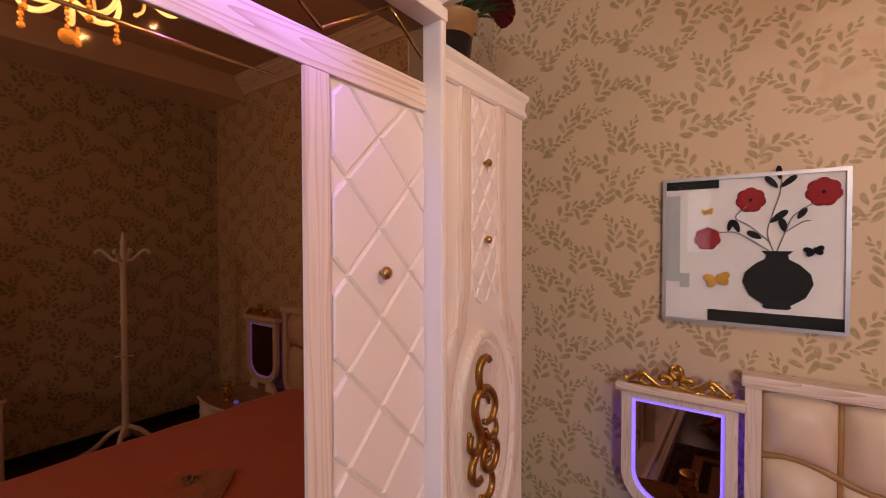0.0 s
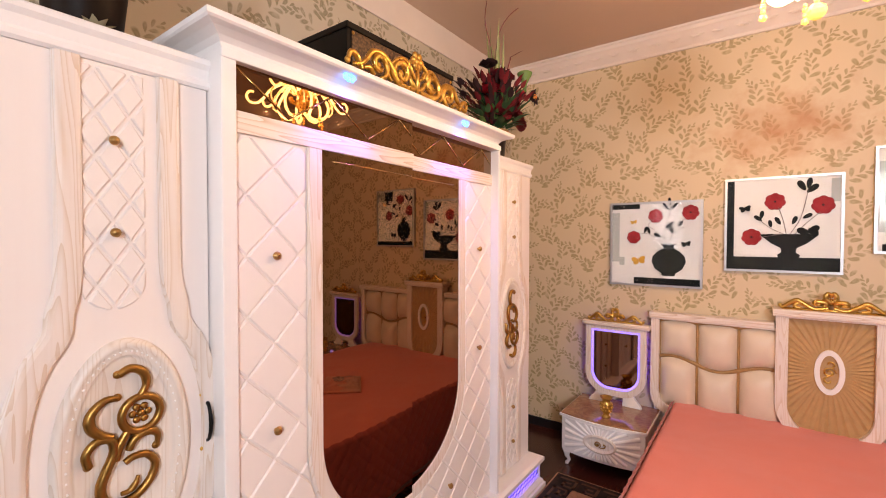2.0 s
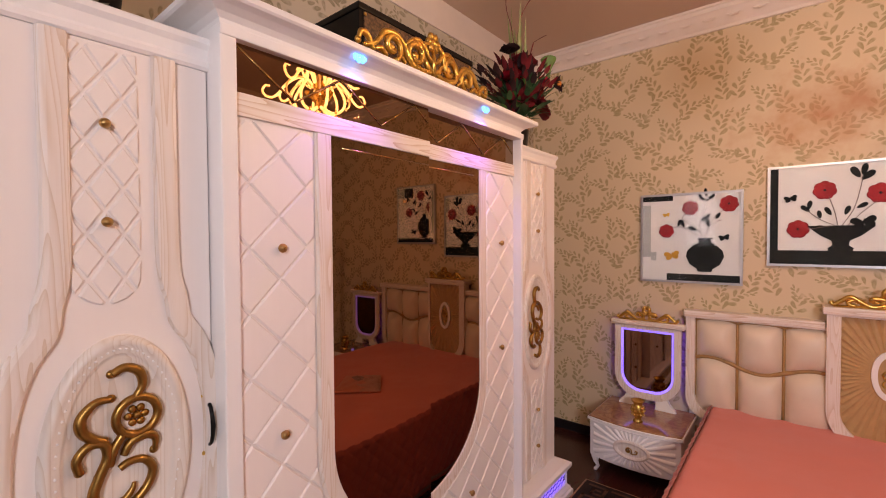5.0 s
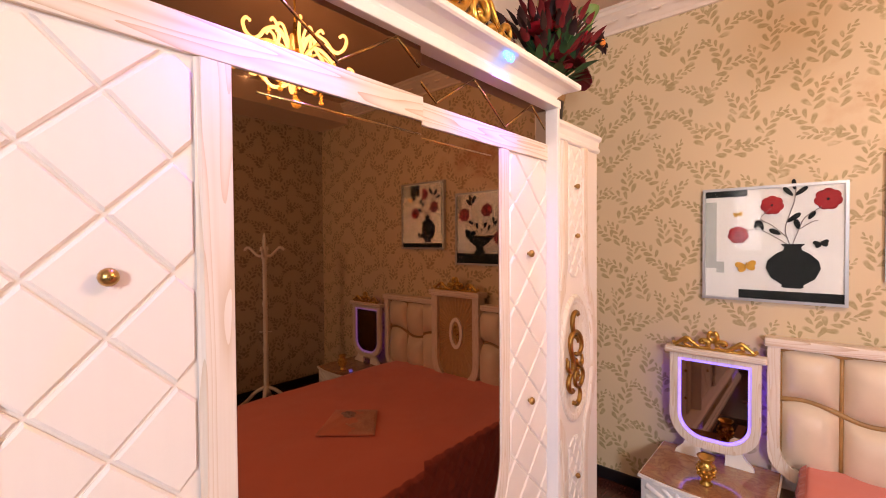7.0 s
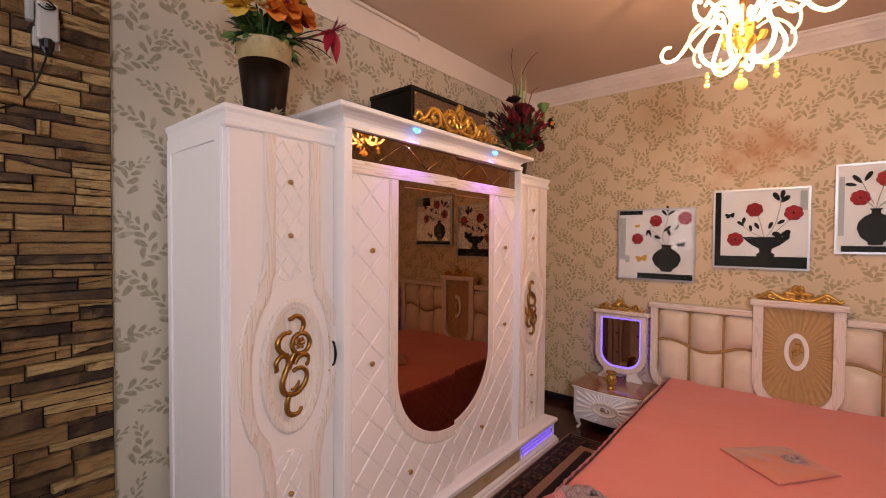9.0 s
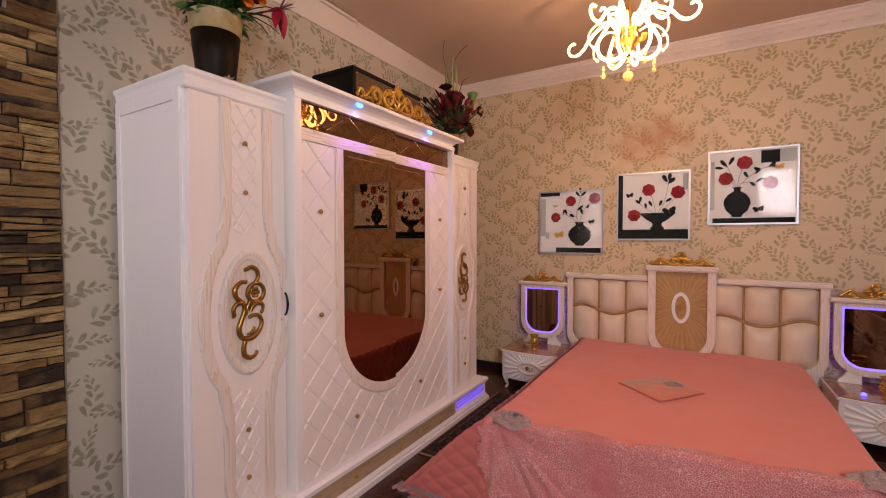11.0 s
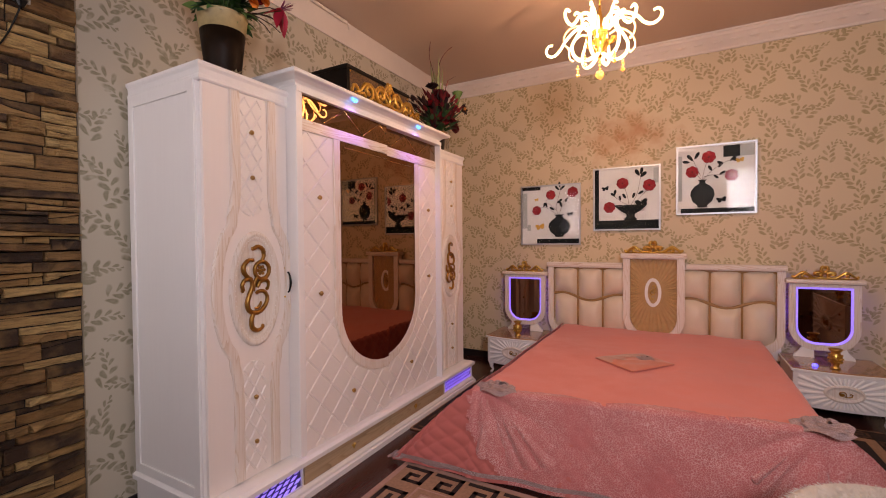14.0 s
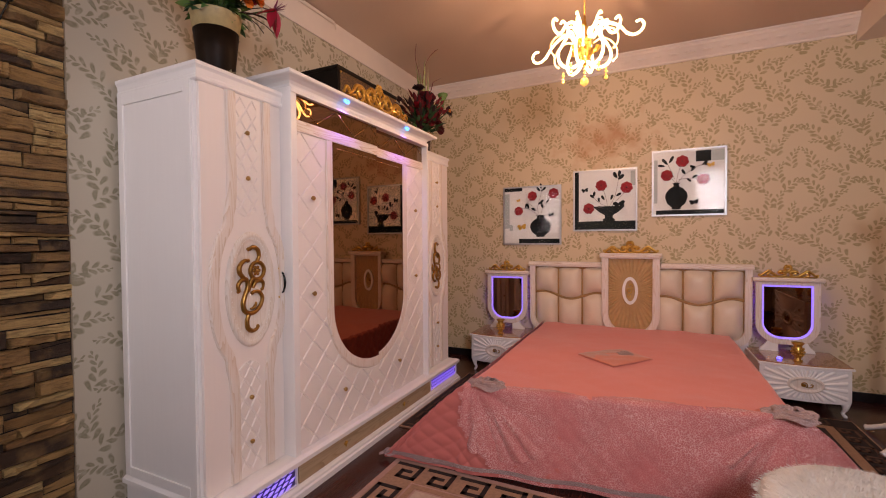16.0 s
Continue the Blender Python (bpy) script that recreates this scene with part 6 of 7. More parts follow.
def ledge_stone(bm, ya, yb, low, high, d, rnd):
    """One split stone: low and high give its lower and upper edge at both ends; the face is hewn unevenly."""
    n = 4 if yb - ya > 0.10 else 2
    ring = [(ya + (yb - ya) * k / n, low[0] + (low[1] - low[0]) * k / n + (rnd.uniform(-0.0025, 0.0025) if 0 < k < n else 0)) for k in range(n + 1)]
    ring += [(ya + (yb - ya) * k / n, high[0] + (high[1] - high[0]) * k / n + (rnd.uniform(-0.003, 0.0015) if 0 < k < n else 0)) for k in range(n, -1, -1)]
    zc = sum(b for _, b in ring) / len(ring)
    base = [bm.verts.new((0.005, a, b)) for a, b in ring]
    mid = [bm.verts.new((0.006 + d * 0.75, a + (0.0015 if a < (ya + yb) / 2 else -0.0015), zc + (b - zc) * 0.92)) for a, b in ring]
    face = [bm.verts.new((0.006 + d * rnd.uniform(0.6, 1.45), a + (0.006 if a < (ya + yb) / 2 else -0.006), zc + (b - zc) * rnd.uniform(0.66, 0.88))) for a, b in ring]
    m = len(ring)
    for low_ring, top_ring in ((base, mid), (mid, face)):
        for i in range(m):
            bm.faces.new((low_ring[i], low_ring[(i + 1) % m], top_ring[(i + 1) % m], top_ring[i]))
    for k in range(n):
        bm.faces.new((face[k], face[k + 1], face[m - 2 - k], face[m - 1 - k]))


def stone_facing():
    s = thing("stone_facing", (0.0, -2.4, 0.0), "wall facing of narrow tan and dark brown ledge stones", "stone wall", kind="structure")
    part("joint_bed", box((0.0, Y0, 0.0), (0.006, -1.90, TOP - 0.19)), GAP, s)
    rnd = random.Random(11)
    rest, z, g = bmesh.new(), 0.002, 0.0016

    def lay(ya, yb, low, high):
        bm = bmesh.new() if yb > -2.42 else rest
        ledge_stone(bm, ya + g, yb - g, (low[0] + g, low[1] + g), (high[0] - g, high[1] - g), rnd.choice((0.006, 0.013, 0.022, 0.032)) * rnd.uniform(0.7, 1.2), rnd)
        if bm is not rest:
            part("stone", fix(bm), STONE, s)
    while z < TOP - 0.21:
        h = min(rnd.choice((0.034, 0.044, 0.052, 0.062, 0.072)), TOP - 0.195 - z)
        y = -1.902
        while y > Y0 + 0.02:
            patch = min(rnd.uniform(0.10, 0.30), y - Y0)
            if y - patch - Y0 < 0.08:
                patch = y - Y0
            split = h > 0.045 and rnd.random() < 0.72
            seam = (rnd.uniform(0.18, 0.82), rnd.uniform(0.18, 0.82)) if split else (0, 0)
            for row in ((0, 1) if split else (1,)):
                cut = [0.0] + sorted(rnd.uniform(0.15, 0.85) for _ in range(rnd.choice((0, 0, 1, 1)) if patch > 0.2 else 0)) + [1.0]
                for p, q in zip(cut, cut[1:]):
                    sp, sq = [z + h * (seam[0] + (seam[1] - seam[0]) * k) for k in (p, q)]
                    ya, yb = y - patch * (1 - p), y - patch * (1 - q)
                    if row == 0:
                        lay(ya, yb, (z, z), (sp, sq))
                    else:
                        lay(ya, yb, (sp, sq), (z + h, z + h))
            y -= patch
        z += h
    tagged(part("far_stones", fix(rest), STONE, s), kind="stuff")
    part("edge_strip", box((0.0, -1.902, 0.0), (0.016, -1.897, TOP - 0.19), 0.001), plain("taupe_edge", (0.30, 0.24, 0.17), 0.6), s)


PLASTIC = plain("white_plastic", (0.42, 0.42, 0.40), 0.35, vary=0.04, bump=0.05)


def socket():
    s = thing("power_strip", (0.02, -2.10, 2.34), "white plug adapters with a black cable on the stone wall", "socket")
    part("wall_socket", box((0.018, -2.130, 2.27), (0.040, -2.055, 2.385), 0.006), PLASTIC, s)
    part("adapter", box((0.040, -2.125, 2.285), (0.085, -2.065, 2.42), 0.010), PLASTIC, s)
    part("adapter", box((0.040, -2.150, 2.345), (0.075, -2.128, 2.43), 0.006), plain("grey_plastic", (0.35, 0.37, 0.36), 0.4), s)
    bm = bmesh.new()
    add_lathe(bm, [(0.010, -0.05), (0.020, -0.03), (0.022, 0.0), (0.016, 0.004)], (0.066, -2.095, 2.29), 12)
    part("plug", fix(bm), BLACK, s, "black plug")
    bm = bmesh.new()
    pts = [(0.066, -2.095, 2.245), (0.050, -2.105, 2.20), (0.030, -2.13, 2.12), (0.026, -2.165, 2.06), (0.026, -2.23, 2.02), (0.026, -2.31, 1.95), (0.026, -2.42, 1.80), (0.026, -2.55, 1.55), (0.026, -2.60, 0.9), (0.026, -2.60, 0.02)]
    add_tube(bm, smooth_line(pts, 6), 0.0035, 6)
    part("cable", fix(bm), BLACK, s, "thin black cable", smooth=True)
    for k in range(3):
        bm = bmesh.new()
        add_tube(bm, smooth_line([(0.088, -2.12 + k * 0.02, 2.40), (0.10, -2.10, 2.385 + k * 0.01), (0.094, -2.075, 2.40), (0.09, -2.10, 2.425)], 5), 0.0025, 5)
        part("loose_wire", fix(bm), BLACK, s)


socket()
RED_WOOD = plain("dark_red_wood", (0.10, 0.018, 0.010), 0.35, vary=0.3, scale=20)
pn = thing("wood_panel", (0.06, -2.60, 0.0), "dark red varnished wooden panel leaning at the stone wall", "panel")
part("board", box((0.03, -2.80, 0.0), (0.09, -2.335, 1.33), 0.008), RED_WOOD, pn)

# ---------------- box and plants on the wardrobe ----------------
bx = thing("storage_box", (0.36, -0.30, 2.155), "dark lacquered box with a snakeskin front on the wardrobe", "box")
skin = Nodes("snakeskin_front")
vor = skin.add("ShaderNodeTexVoronoi")
vor.inputs["Scale"].default_value = 90
skin.link(skin.coords(), vor.inputs["Vector"])
SKIN = skin.done(skin.mix(skin.math("MULTIPLY", vor.outputs["Distance"], 1.2, clamp=True), (0.20, 0.11, 0.05), (0.04, 0.022, 0.012)), 0.35)
part("box_body", box((0.16, -0.685, 2.155), (0.495, 0.02, 2.405), 0.004), BLACK, bx)
part("box_lid", box((0.155, -0.69, 2.405), (0.500, 0.025, 2.430), 0.005), BLACK, bx)
part("box_front", box((0.496, -0.665, 2.170), (0.501, 0.0, 2.400), 0.002), SKIN, bx, "brown snakeskin panel")
for y in (-0.66, -0.005):
    for z in (2.18, 2.39):
        bm = bmesh.new()
        add_bead(bm, front(0.501), y, z, 0.007)
        part("stud", fix(bm), GOLD, bx)


POT_BLACK = plain("pot_black", (0.016, 0.008, 0.004), 0.5, vary=0.6, scale=12)
POT_BLACK.node_tree.nodes["Principled BSDF"].inputs["Specular IOR Level"].default_value = 0.12


def petal_mat(name, colour, vary=0.25):
    return plain(name, colour, 0.55, vary=vary, scale=25, bump=0.1)


LEAF_MATS = [petal_mat("leaf_dark", (0.025, 0.085, 0.030)), petal_mat("leaf_mid", (0.06, 0.17, 0.04)), petal_mat("leaf_light", (0.16, 0.28, 0.07))]
ORANGE, YELLOWP, REDP, CRIMSON, PURPLE = petal_mat("orange_petal", (0.80, 0.26, 0.04)), petal_mat("yellow_petal", (0.75, 0.47, 0.08)), petal_mat("red_petal", (0.45, 0.015, 0.04)), petal_mat("crimson_petal", (0.16, 0.008, 0.014)), petal_mat("purple_petal", (0.20, 0.03, 0.26))
CREAMP, STEM, REED = petal_mat("cream_petal", (0.70, 0.62, 0.35)), petal_mat("stem_green", (0.05, 0.10, 0.03)), petal_mat("pale_reed", (0.35, 0.38, 0.14))
MAROON, DARKF = petal_mat("maroon_feather", (0.20, 0.03, 0.03)), petal_mat("dark_petal", (0.03, 0.01, 0.012))


def grow(p, top, k):
    """Makes a bouquet fuller: scales its meshes about the pot's mouth, the pot excepted."""
    seen = set()
    for o in p.children:
        if not o.name.startswith("pot") and not o.name.startswith("stuck") and o.data.name not in seen:
            seen.add(o.data.name)
            at = top - p.location
            o.data.transform(Matrix.Translation(at) @ Matrix.Scale(k, 4) @ Matrix.Translation(-at))


def plant_left():
    p = thing("flower_pot", (0.40, -1.475, 2.064), "artificial flowers in a black and cream pot on the wardrobe", "flowers", "flower pots")
    cx, cy, z0 = 0.40, -1.465, 2.064
    rnd = random.Random(3)
    bm = bmesh.new()
    add_lathe(bm, [(0.070, 0), (0.074, 0.006), (0.090, 0.15), (0.101, 0.25)], (cx, cy, z0), 32)
    pot = part("pot", fix(bm), POT_BLACK, p, "black glazed pot", smooth=True)
    bm = bmesh.new()
    add_lathe(bm, [(0.1015, 0.247), (0.111, 0.318), (0.115, 0.326), (0.109, 0.330), (0.101, 0.318), (0.093, 0.29)], (cx, cy, z0), 32)
    part("pot_rim", fix(bm), plain("pot_cream", (0.50, 0.38, 0.18), 0.45, vary=0.35, scale=18), p, "crackled cream rim", smooth=True)
    bm = bmesh.new()
    for k in range(14):
        a = 2 * math.pi * k / 14
        blade(bm, (cx + 0.085, cy + 0.0, z0 + 0.02), (0.5, math.cos(a), math.sin(a) * 0.7 + 0.35), 0.045, 0.022, 0.4)
    part("stuck_flower", fix(bm), petal_mat("dried_petal", (0.42, 0.36, 0.22)), p, "dried flower at the pot's foot")
    top = Vector((cx, cy, z0 + 0.32))
    leaf_bms = [bmesh.new() for _ in LEAF_MATS]
    for k in range(260):
        a, e = rnd.uniform(0, 2 * math.pi), rnd.uniform(-0.35, 1.0)
        d = Vector((math.cos(a) * math.cos(e), math.sin(a) * math.cos(e), math.sin(e)))
        blade(leaf_bms[rnd.randrange(3)], top + d * rnd.uniform(0.03, 0.10) + Vector((0, 0, 0.02)), d + Vector((0, 0, rnd.uniform(-0.4, 0.2))), rnd.uniform(0.03, 0.06), rnd.uniform(0.022, 0.038), rnd.uniform(0, 0.5), 0.25, 5, rnd.uniform(-0.6, 0.6))
    for b, m in zip(leaf_bms, LEAF_MATS):
        part("foliage", fix(b), m, p, smooth=True)
    for dx, dy, dz, r, m in ((a_, b_, c_ * 0.62, r_, m_) for a_, b_, c_, r_, m_ in ((0.13, -0.15, 0.04, 0.052, YELLOWP), (0.17, -0.03, 0.06, 0.056, ORANGE), (0.12, 0.10, 0.07, 0.050, ORANGE), (0.08, -0.24, 0.16, 0.045, CRIMSON), (0.10, 0.17, 0.13, 0.042, REDP), (0.13, -0.085, 0.13, 0.062, ORANGE), (0.16, 0.045, 0.11, 0.058, ORANGE), (0.10, -0.19, 0.10, 0.046, YELLOWP), (0.10, 0.13, 0.21, 0.056, YELLOWP), (0.11, 0.0, 0.22, 0.058, CRIMSON), (0.05, -0.13, 0.22, 0.05, REDP), (0.17, -0.03, 0.08, 0.032, YELLOWP), (0.0, 0.08, 0.27, 0.055, ORANGE), (0.12, 0.12, 0.12, 0.05, CRIMSON), (0.14, 0.16, 0.10, 0.045, ORANGE), (0.17, -0.08, 0.05, 0.024, CREAMP), (0.06, -0.03, 0.29, 0.05, ORANGE))):
        bm = bmesh.new()
        c = top + Vector((dx, dy * 0.75 - 0.04, dz + 0.03))
        rose(bm, c, r * 0.9, Vector((dx + 0.12, dy * 1.2, dz + 0.04)), rnd)
        f = part("rose", fix(bm), m, p, smooth=True)
        bm = bmesh.new()
        add_tube(bm, [top - Vector((0, 0, 0.03)), (top + c) / 2, c - (c - top) * 0.1], 0.003, 5)
        part("stem", fix(bm), STEM, p)
    bm = bmesh.new()
    for k in range(60):
        a, e = rnd.uniform(0, 2 * math.pi), rnd.uniform(0, 1.4)
        c = top + Vector((0.20, -0.05, 0.08)) + Vector((math.cos(a) * math.cos(e), math.sin(a) * math.cos(e), math.sin(e))) * 0.018
        blade(bm, c, (math.cos(a), math.sin(a), math.sin(e)), 0.012, 0.008, 0.1)
    part("purple_tuft", fix(bm), PURPLE, p)
    # a red exotic bloom on a long stem
    tip = top + Vector((0.08, 0.235, 0.12))
    bm = bmesh.new()
    add_tube(bm, smooth_line([top, top + Vector((0.03, 0.10, 0.05)), top + Vector((0.06, 0.17, 0.09)), tip], 5), 0.004, 5)
    part("stem", fix(bm), STEM, p)
    bm = bmesh.new()
    for d in ((0.1, 0.1, -1.0), (0.2, -0.35, -0.65), (-0.1, 0.25, -0.7), (0.0, -0.7, -0.35)):
        blade(bm, tip, d, 0.115, 0.045, 0.1, 0.4)
    part("exotic_bloom", fix(bm), REDP, p, "red hanging bloom", smooth=True)
    bm = bmesh.new()
    for k in range(16):
        blade(bm, tip, (rnd.uniform(-0.3, 0.3), 0.55 + rnd.uniform(-0.3, 0.35), 0.6 + rnd.uniform(-0.3, 0.3)), rnd.uniform(0.07, 0.10), 0.010, 0.05)
    part("bloom_tuft", fix(bm), petal_mat("magenta_tuft", (0.26, 0.012, 0.10)), p, smooth=True)
    for k in range(5):
        bm = bmesh.new()
        q = [top + Vector((0.05, 0.08, 0.05))]
        d = Vector((rnd.uniform(0.0, 0.5), rnd.uniform(0.5, 1), rnd.uniform(-0.15, 0.5)))
        q += [q[0] + d * 0.06, q[0] + d * 0.12 + Vector((0, 0, -0.01)), q[0] + d * 0.16 + Vector((0, 0, -0.03))]
        add_tube(bm, q, 0.0022, 5)
        part("sprig", fix(bm), DARKF, p)
    grow(p, top, 1.15)


def plant_right():
    p = thing("flower_pot", (0.44, 0.56, 2.064), "dark red artificial flowers with reeds in a small pot", "flowers", "flower pots")
    cx, cy, z0 = 0.44, 0.56, 2.064
    rnd = random.Random(8)
    bm = bmesh.new()
    add_lathe(bm, [(0.055, 0), (0.058, 0.006), (0.070, 0.14)], (cx, cy, z0), 24)
    part("pot", fix(bm), plain("pot_black_small", (0.018, 0.012, 0.010), 0.4, vary=0.4), p, "black pot", smooth=True)
    bm = bmesh.new()
    add_lathe(bm, [(0.071, 0.138), (0.084, 0.19), (0.089, 0.198), (0.082, 0.20), (0.07, 0.17)], (cx, cy, z0), 24)
    part("pot_rim", fix(bm), plain("pot_ochre", (0.38, 0.22, 0.09), 0.5, vary=0.3), p, "ochre rim", smooth=True)
    top = Vector((cx, cy, z0 + 0.19))
    bms = [bmesh.new() for _ in LEAF_MATS]
    for k in range(200):
        a, e = rnd.uniform(0, 2 * math.pi), rnd.uniform(0.15, 1.5)
        d = Vector((math.cos(a) * math.cos(e), math.sin(a) * math.cos(e), math.sin(e)))
        blade(bms[0 if rnd.random() < 0.7 else 1], top + d * rnd.uniform(0.02, 0.17), d + Vector((0, 0, 0.2)), rnd.uniform(0.04, 0.09), rnd.uniform(0.012, 0.03), 0.3, 0.2, 5, rnd.uniform(-0.6, 0.6))
    for b, m in zip(bms, LEAF_MATS):
        part("foliage", fix(b), m, p, smooth=True)
    for m, lab in ((CRIMSON, "dark crimson petals"), (DARKF, "")):
        bm = bmesh.new()
        for k in range(150):
            a, e = rnd.uniform(0, 2 * math.pi), rnd.uniform(0.6, 1.5)
            d = Vector((math.cos(a) * math.cos(e), math.sin(a) * math.cos(e) - 0.22, math.sin(e)))
            blade(bm, top + d * rnd.uniform(0.04, 0.24), d + Vector((0, 0, 0.3)), rnd.uniform(0.03, 0.07), rnd.uniform(0.014, 0.030), 0.3, 0.3, 5, rnd.uniform(-0.6, 0.6))
        tagged(part("petals", fix(bm), m, p, lab, smooth=True), kind="stuff")
    for dx, dy, dz, r, m in ((0.02, -0.10, 0.20, 0.05, REDP), (0.03, -0.15, 0.32, 0.04, DARKF), (0.05, -0.05, 0.27, 0.06, CRIMSON), (0.08, 0.02, 0.10, 0.045, CRIMSON), (0.06, 0.10, 0.12, 0.045, CRIMSON), (0.08, -0.08, 0.08, 0.04, CRIMSON), (0.10, 0.10, 0.20, 0.032, REDP), (0.0, 0.0, 0.2, 0.05, REDP), (0.07, 0.15, 0.07, 0.04, CRIMSON)):
        bm = bmesh.new()
        c = top + Vector((dx, dy * 0.75, dz * 0.85))
        rose(bm, c, r, (dx + 0.05, dy, dz), rnd)
        part("dark_bloom", fix(bm), m, p, smooth=True)
        bm = bmesh.new()
        add_tube(bm, [top - Vector((0, 0, 0.03)), (top + c) / 2, c], 0.003, 5)
        part("stem", fix(bm), STEM, p)
    c = top + Vector((0.10, 0.20, 0.20))
    bm = bmesh.new()
    for k in range(8):
        w = 2 * math.pi * k / 8
        blade(bm, c, (0.35, math.cos(w), math.sin(w)), 0.045, 0.032, 0.1)
    part("orange_bloom", fix(bm), DARKF, p, "dark bloom with an orange heart")
    bm = bmesh.new()
    add_bead(bm, front(c.x + 0.012), c.y, c.z, 0.014)
    part("bloom_heart", fix(bm), ORANGE, p)
    bm = bmesh.new()
    add_tube(bm, [top, top + Vector((0.04, 0.08, 0.08)), c], 0.004, 5)
    part("stem", fix(bm), STEM, p)
    bm = bmesh.new()
    q = top + Vector((0.09, 0.13, 0.30))
    add_lathe(bm, [(0.006, -0.10), (0.012, -0.05), (0.034, -0.010), (0.036, 0.0), (0.030, 0.004)], q, 16)
    part("seed_pod", fix(bm), LEAF_MATS[2], p, "green lotus seed pod", smooth=True)
    bm = bmesh.new()
    add_tube(bm, [top, top + Vector((0.05, 0.07, 0.1)), q - Vector((0, 0, 0.09))], 0.006, 6)
    part("stem", fix(bm), REED, p)
    bm = bmesh.new()
    for k in range(16):
        blade(bm, top + Vector((rnd.uniform(-0.01, 0.03), rnd.uniform(-0.02, 0.05), 0)), (rnd.uniform(-0.1, 0.1), rnd.uniform(-0.14, 0.10), 1), rnd.uniform(0.34, 0.50), 0.014, rnd.uniform(-0.1, 0.1), 0.3, 8)
    part("reeds", fix(bm), REED, p, "pale green reeds", smooth=True)
    bm = bmesh.new()
    add_tube(bm, smooth_line([top, top + Vector((0.0, 0.0, 0.35)), top + Vector((0.03, 0.03, 0.52)), top + Vector((0.10, 0.14, 0.64)), top + Vector((0.22, 0.26, 0.70)), top + Vector((0.30, 0.34, 0.74))], 6), 0.0022, 5)
    add_tube(bm, smooth_line([top, top + Vector((0, -0.03, 0.35)), top + Vector((-0.02, -0.06, 0.5)), top + Vector((-0.02, -0.04, 0.62))], 6), 0.0018, 5)
    part("curled_stems", fix(bm), MAROON, p, "thin curling maroon stems")
    bm = bmesh.new()
    blade(bm, top + Vector((0.03, 0.10, 0.38)), (0.2, 0.5, 0.35), 0.10, 0.035, 0.0)
    add_tube(bm, [top, top + Vector((0.02, 0.05, 0.25)), top + Vector((0.03, 0.10, 0.38))], 0.003, 5)
    part("feather", fix(bm), MAROON, p)
    grow(p, top, 1.32)


plant_left()
plant_right()

# ---------------- chandelier ----------------
HOT = glow("lit_glass", (1.0, 0.66, 0.27), 9.0)
WARM_GLASS = glow("warm_glass", (1.0, 0.50, 0.10), 3.0)
# the crystals emit a faint amber glow, put in for lamplight caught in them
crystal_n = Nodes("amber_crystal")
CRYSTAL = crystal_n.done((0.95, 0.55, 0.15), 0.05, 0.0, Emission_Color=(1.0, 0.5, 0.1, 1), Emission_Strength=0.9, Specular_IOR_Level=1.0)


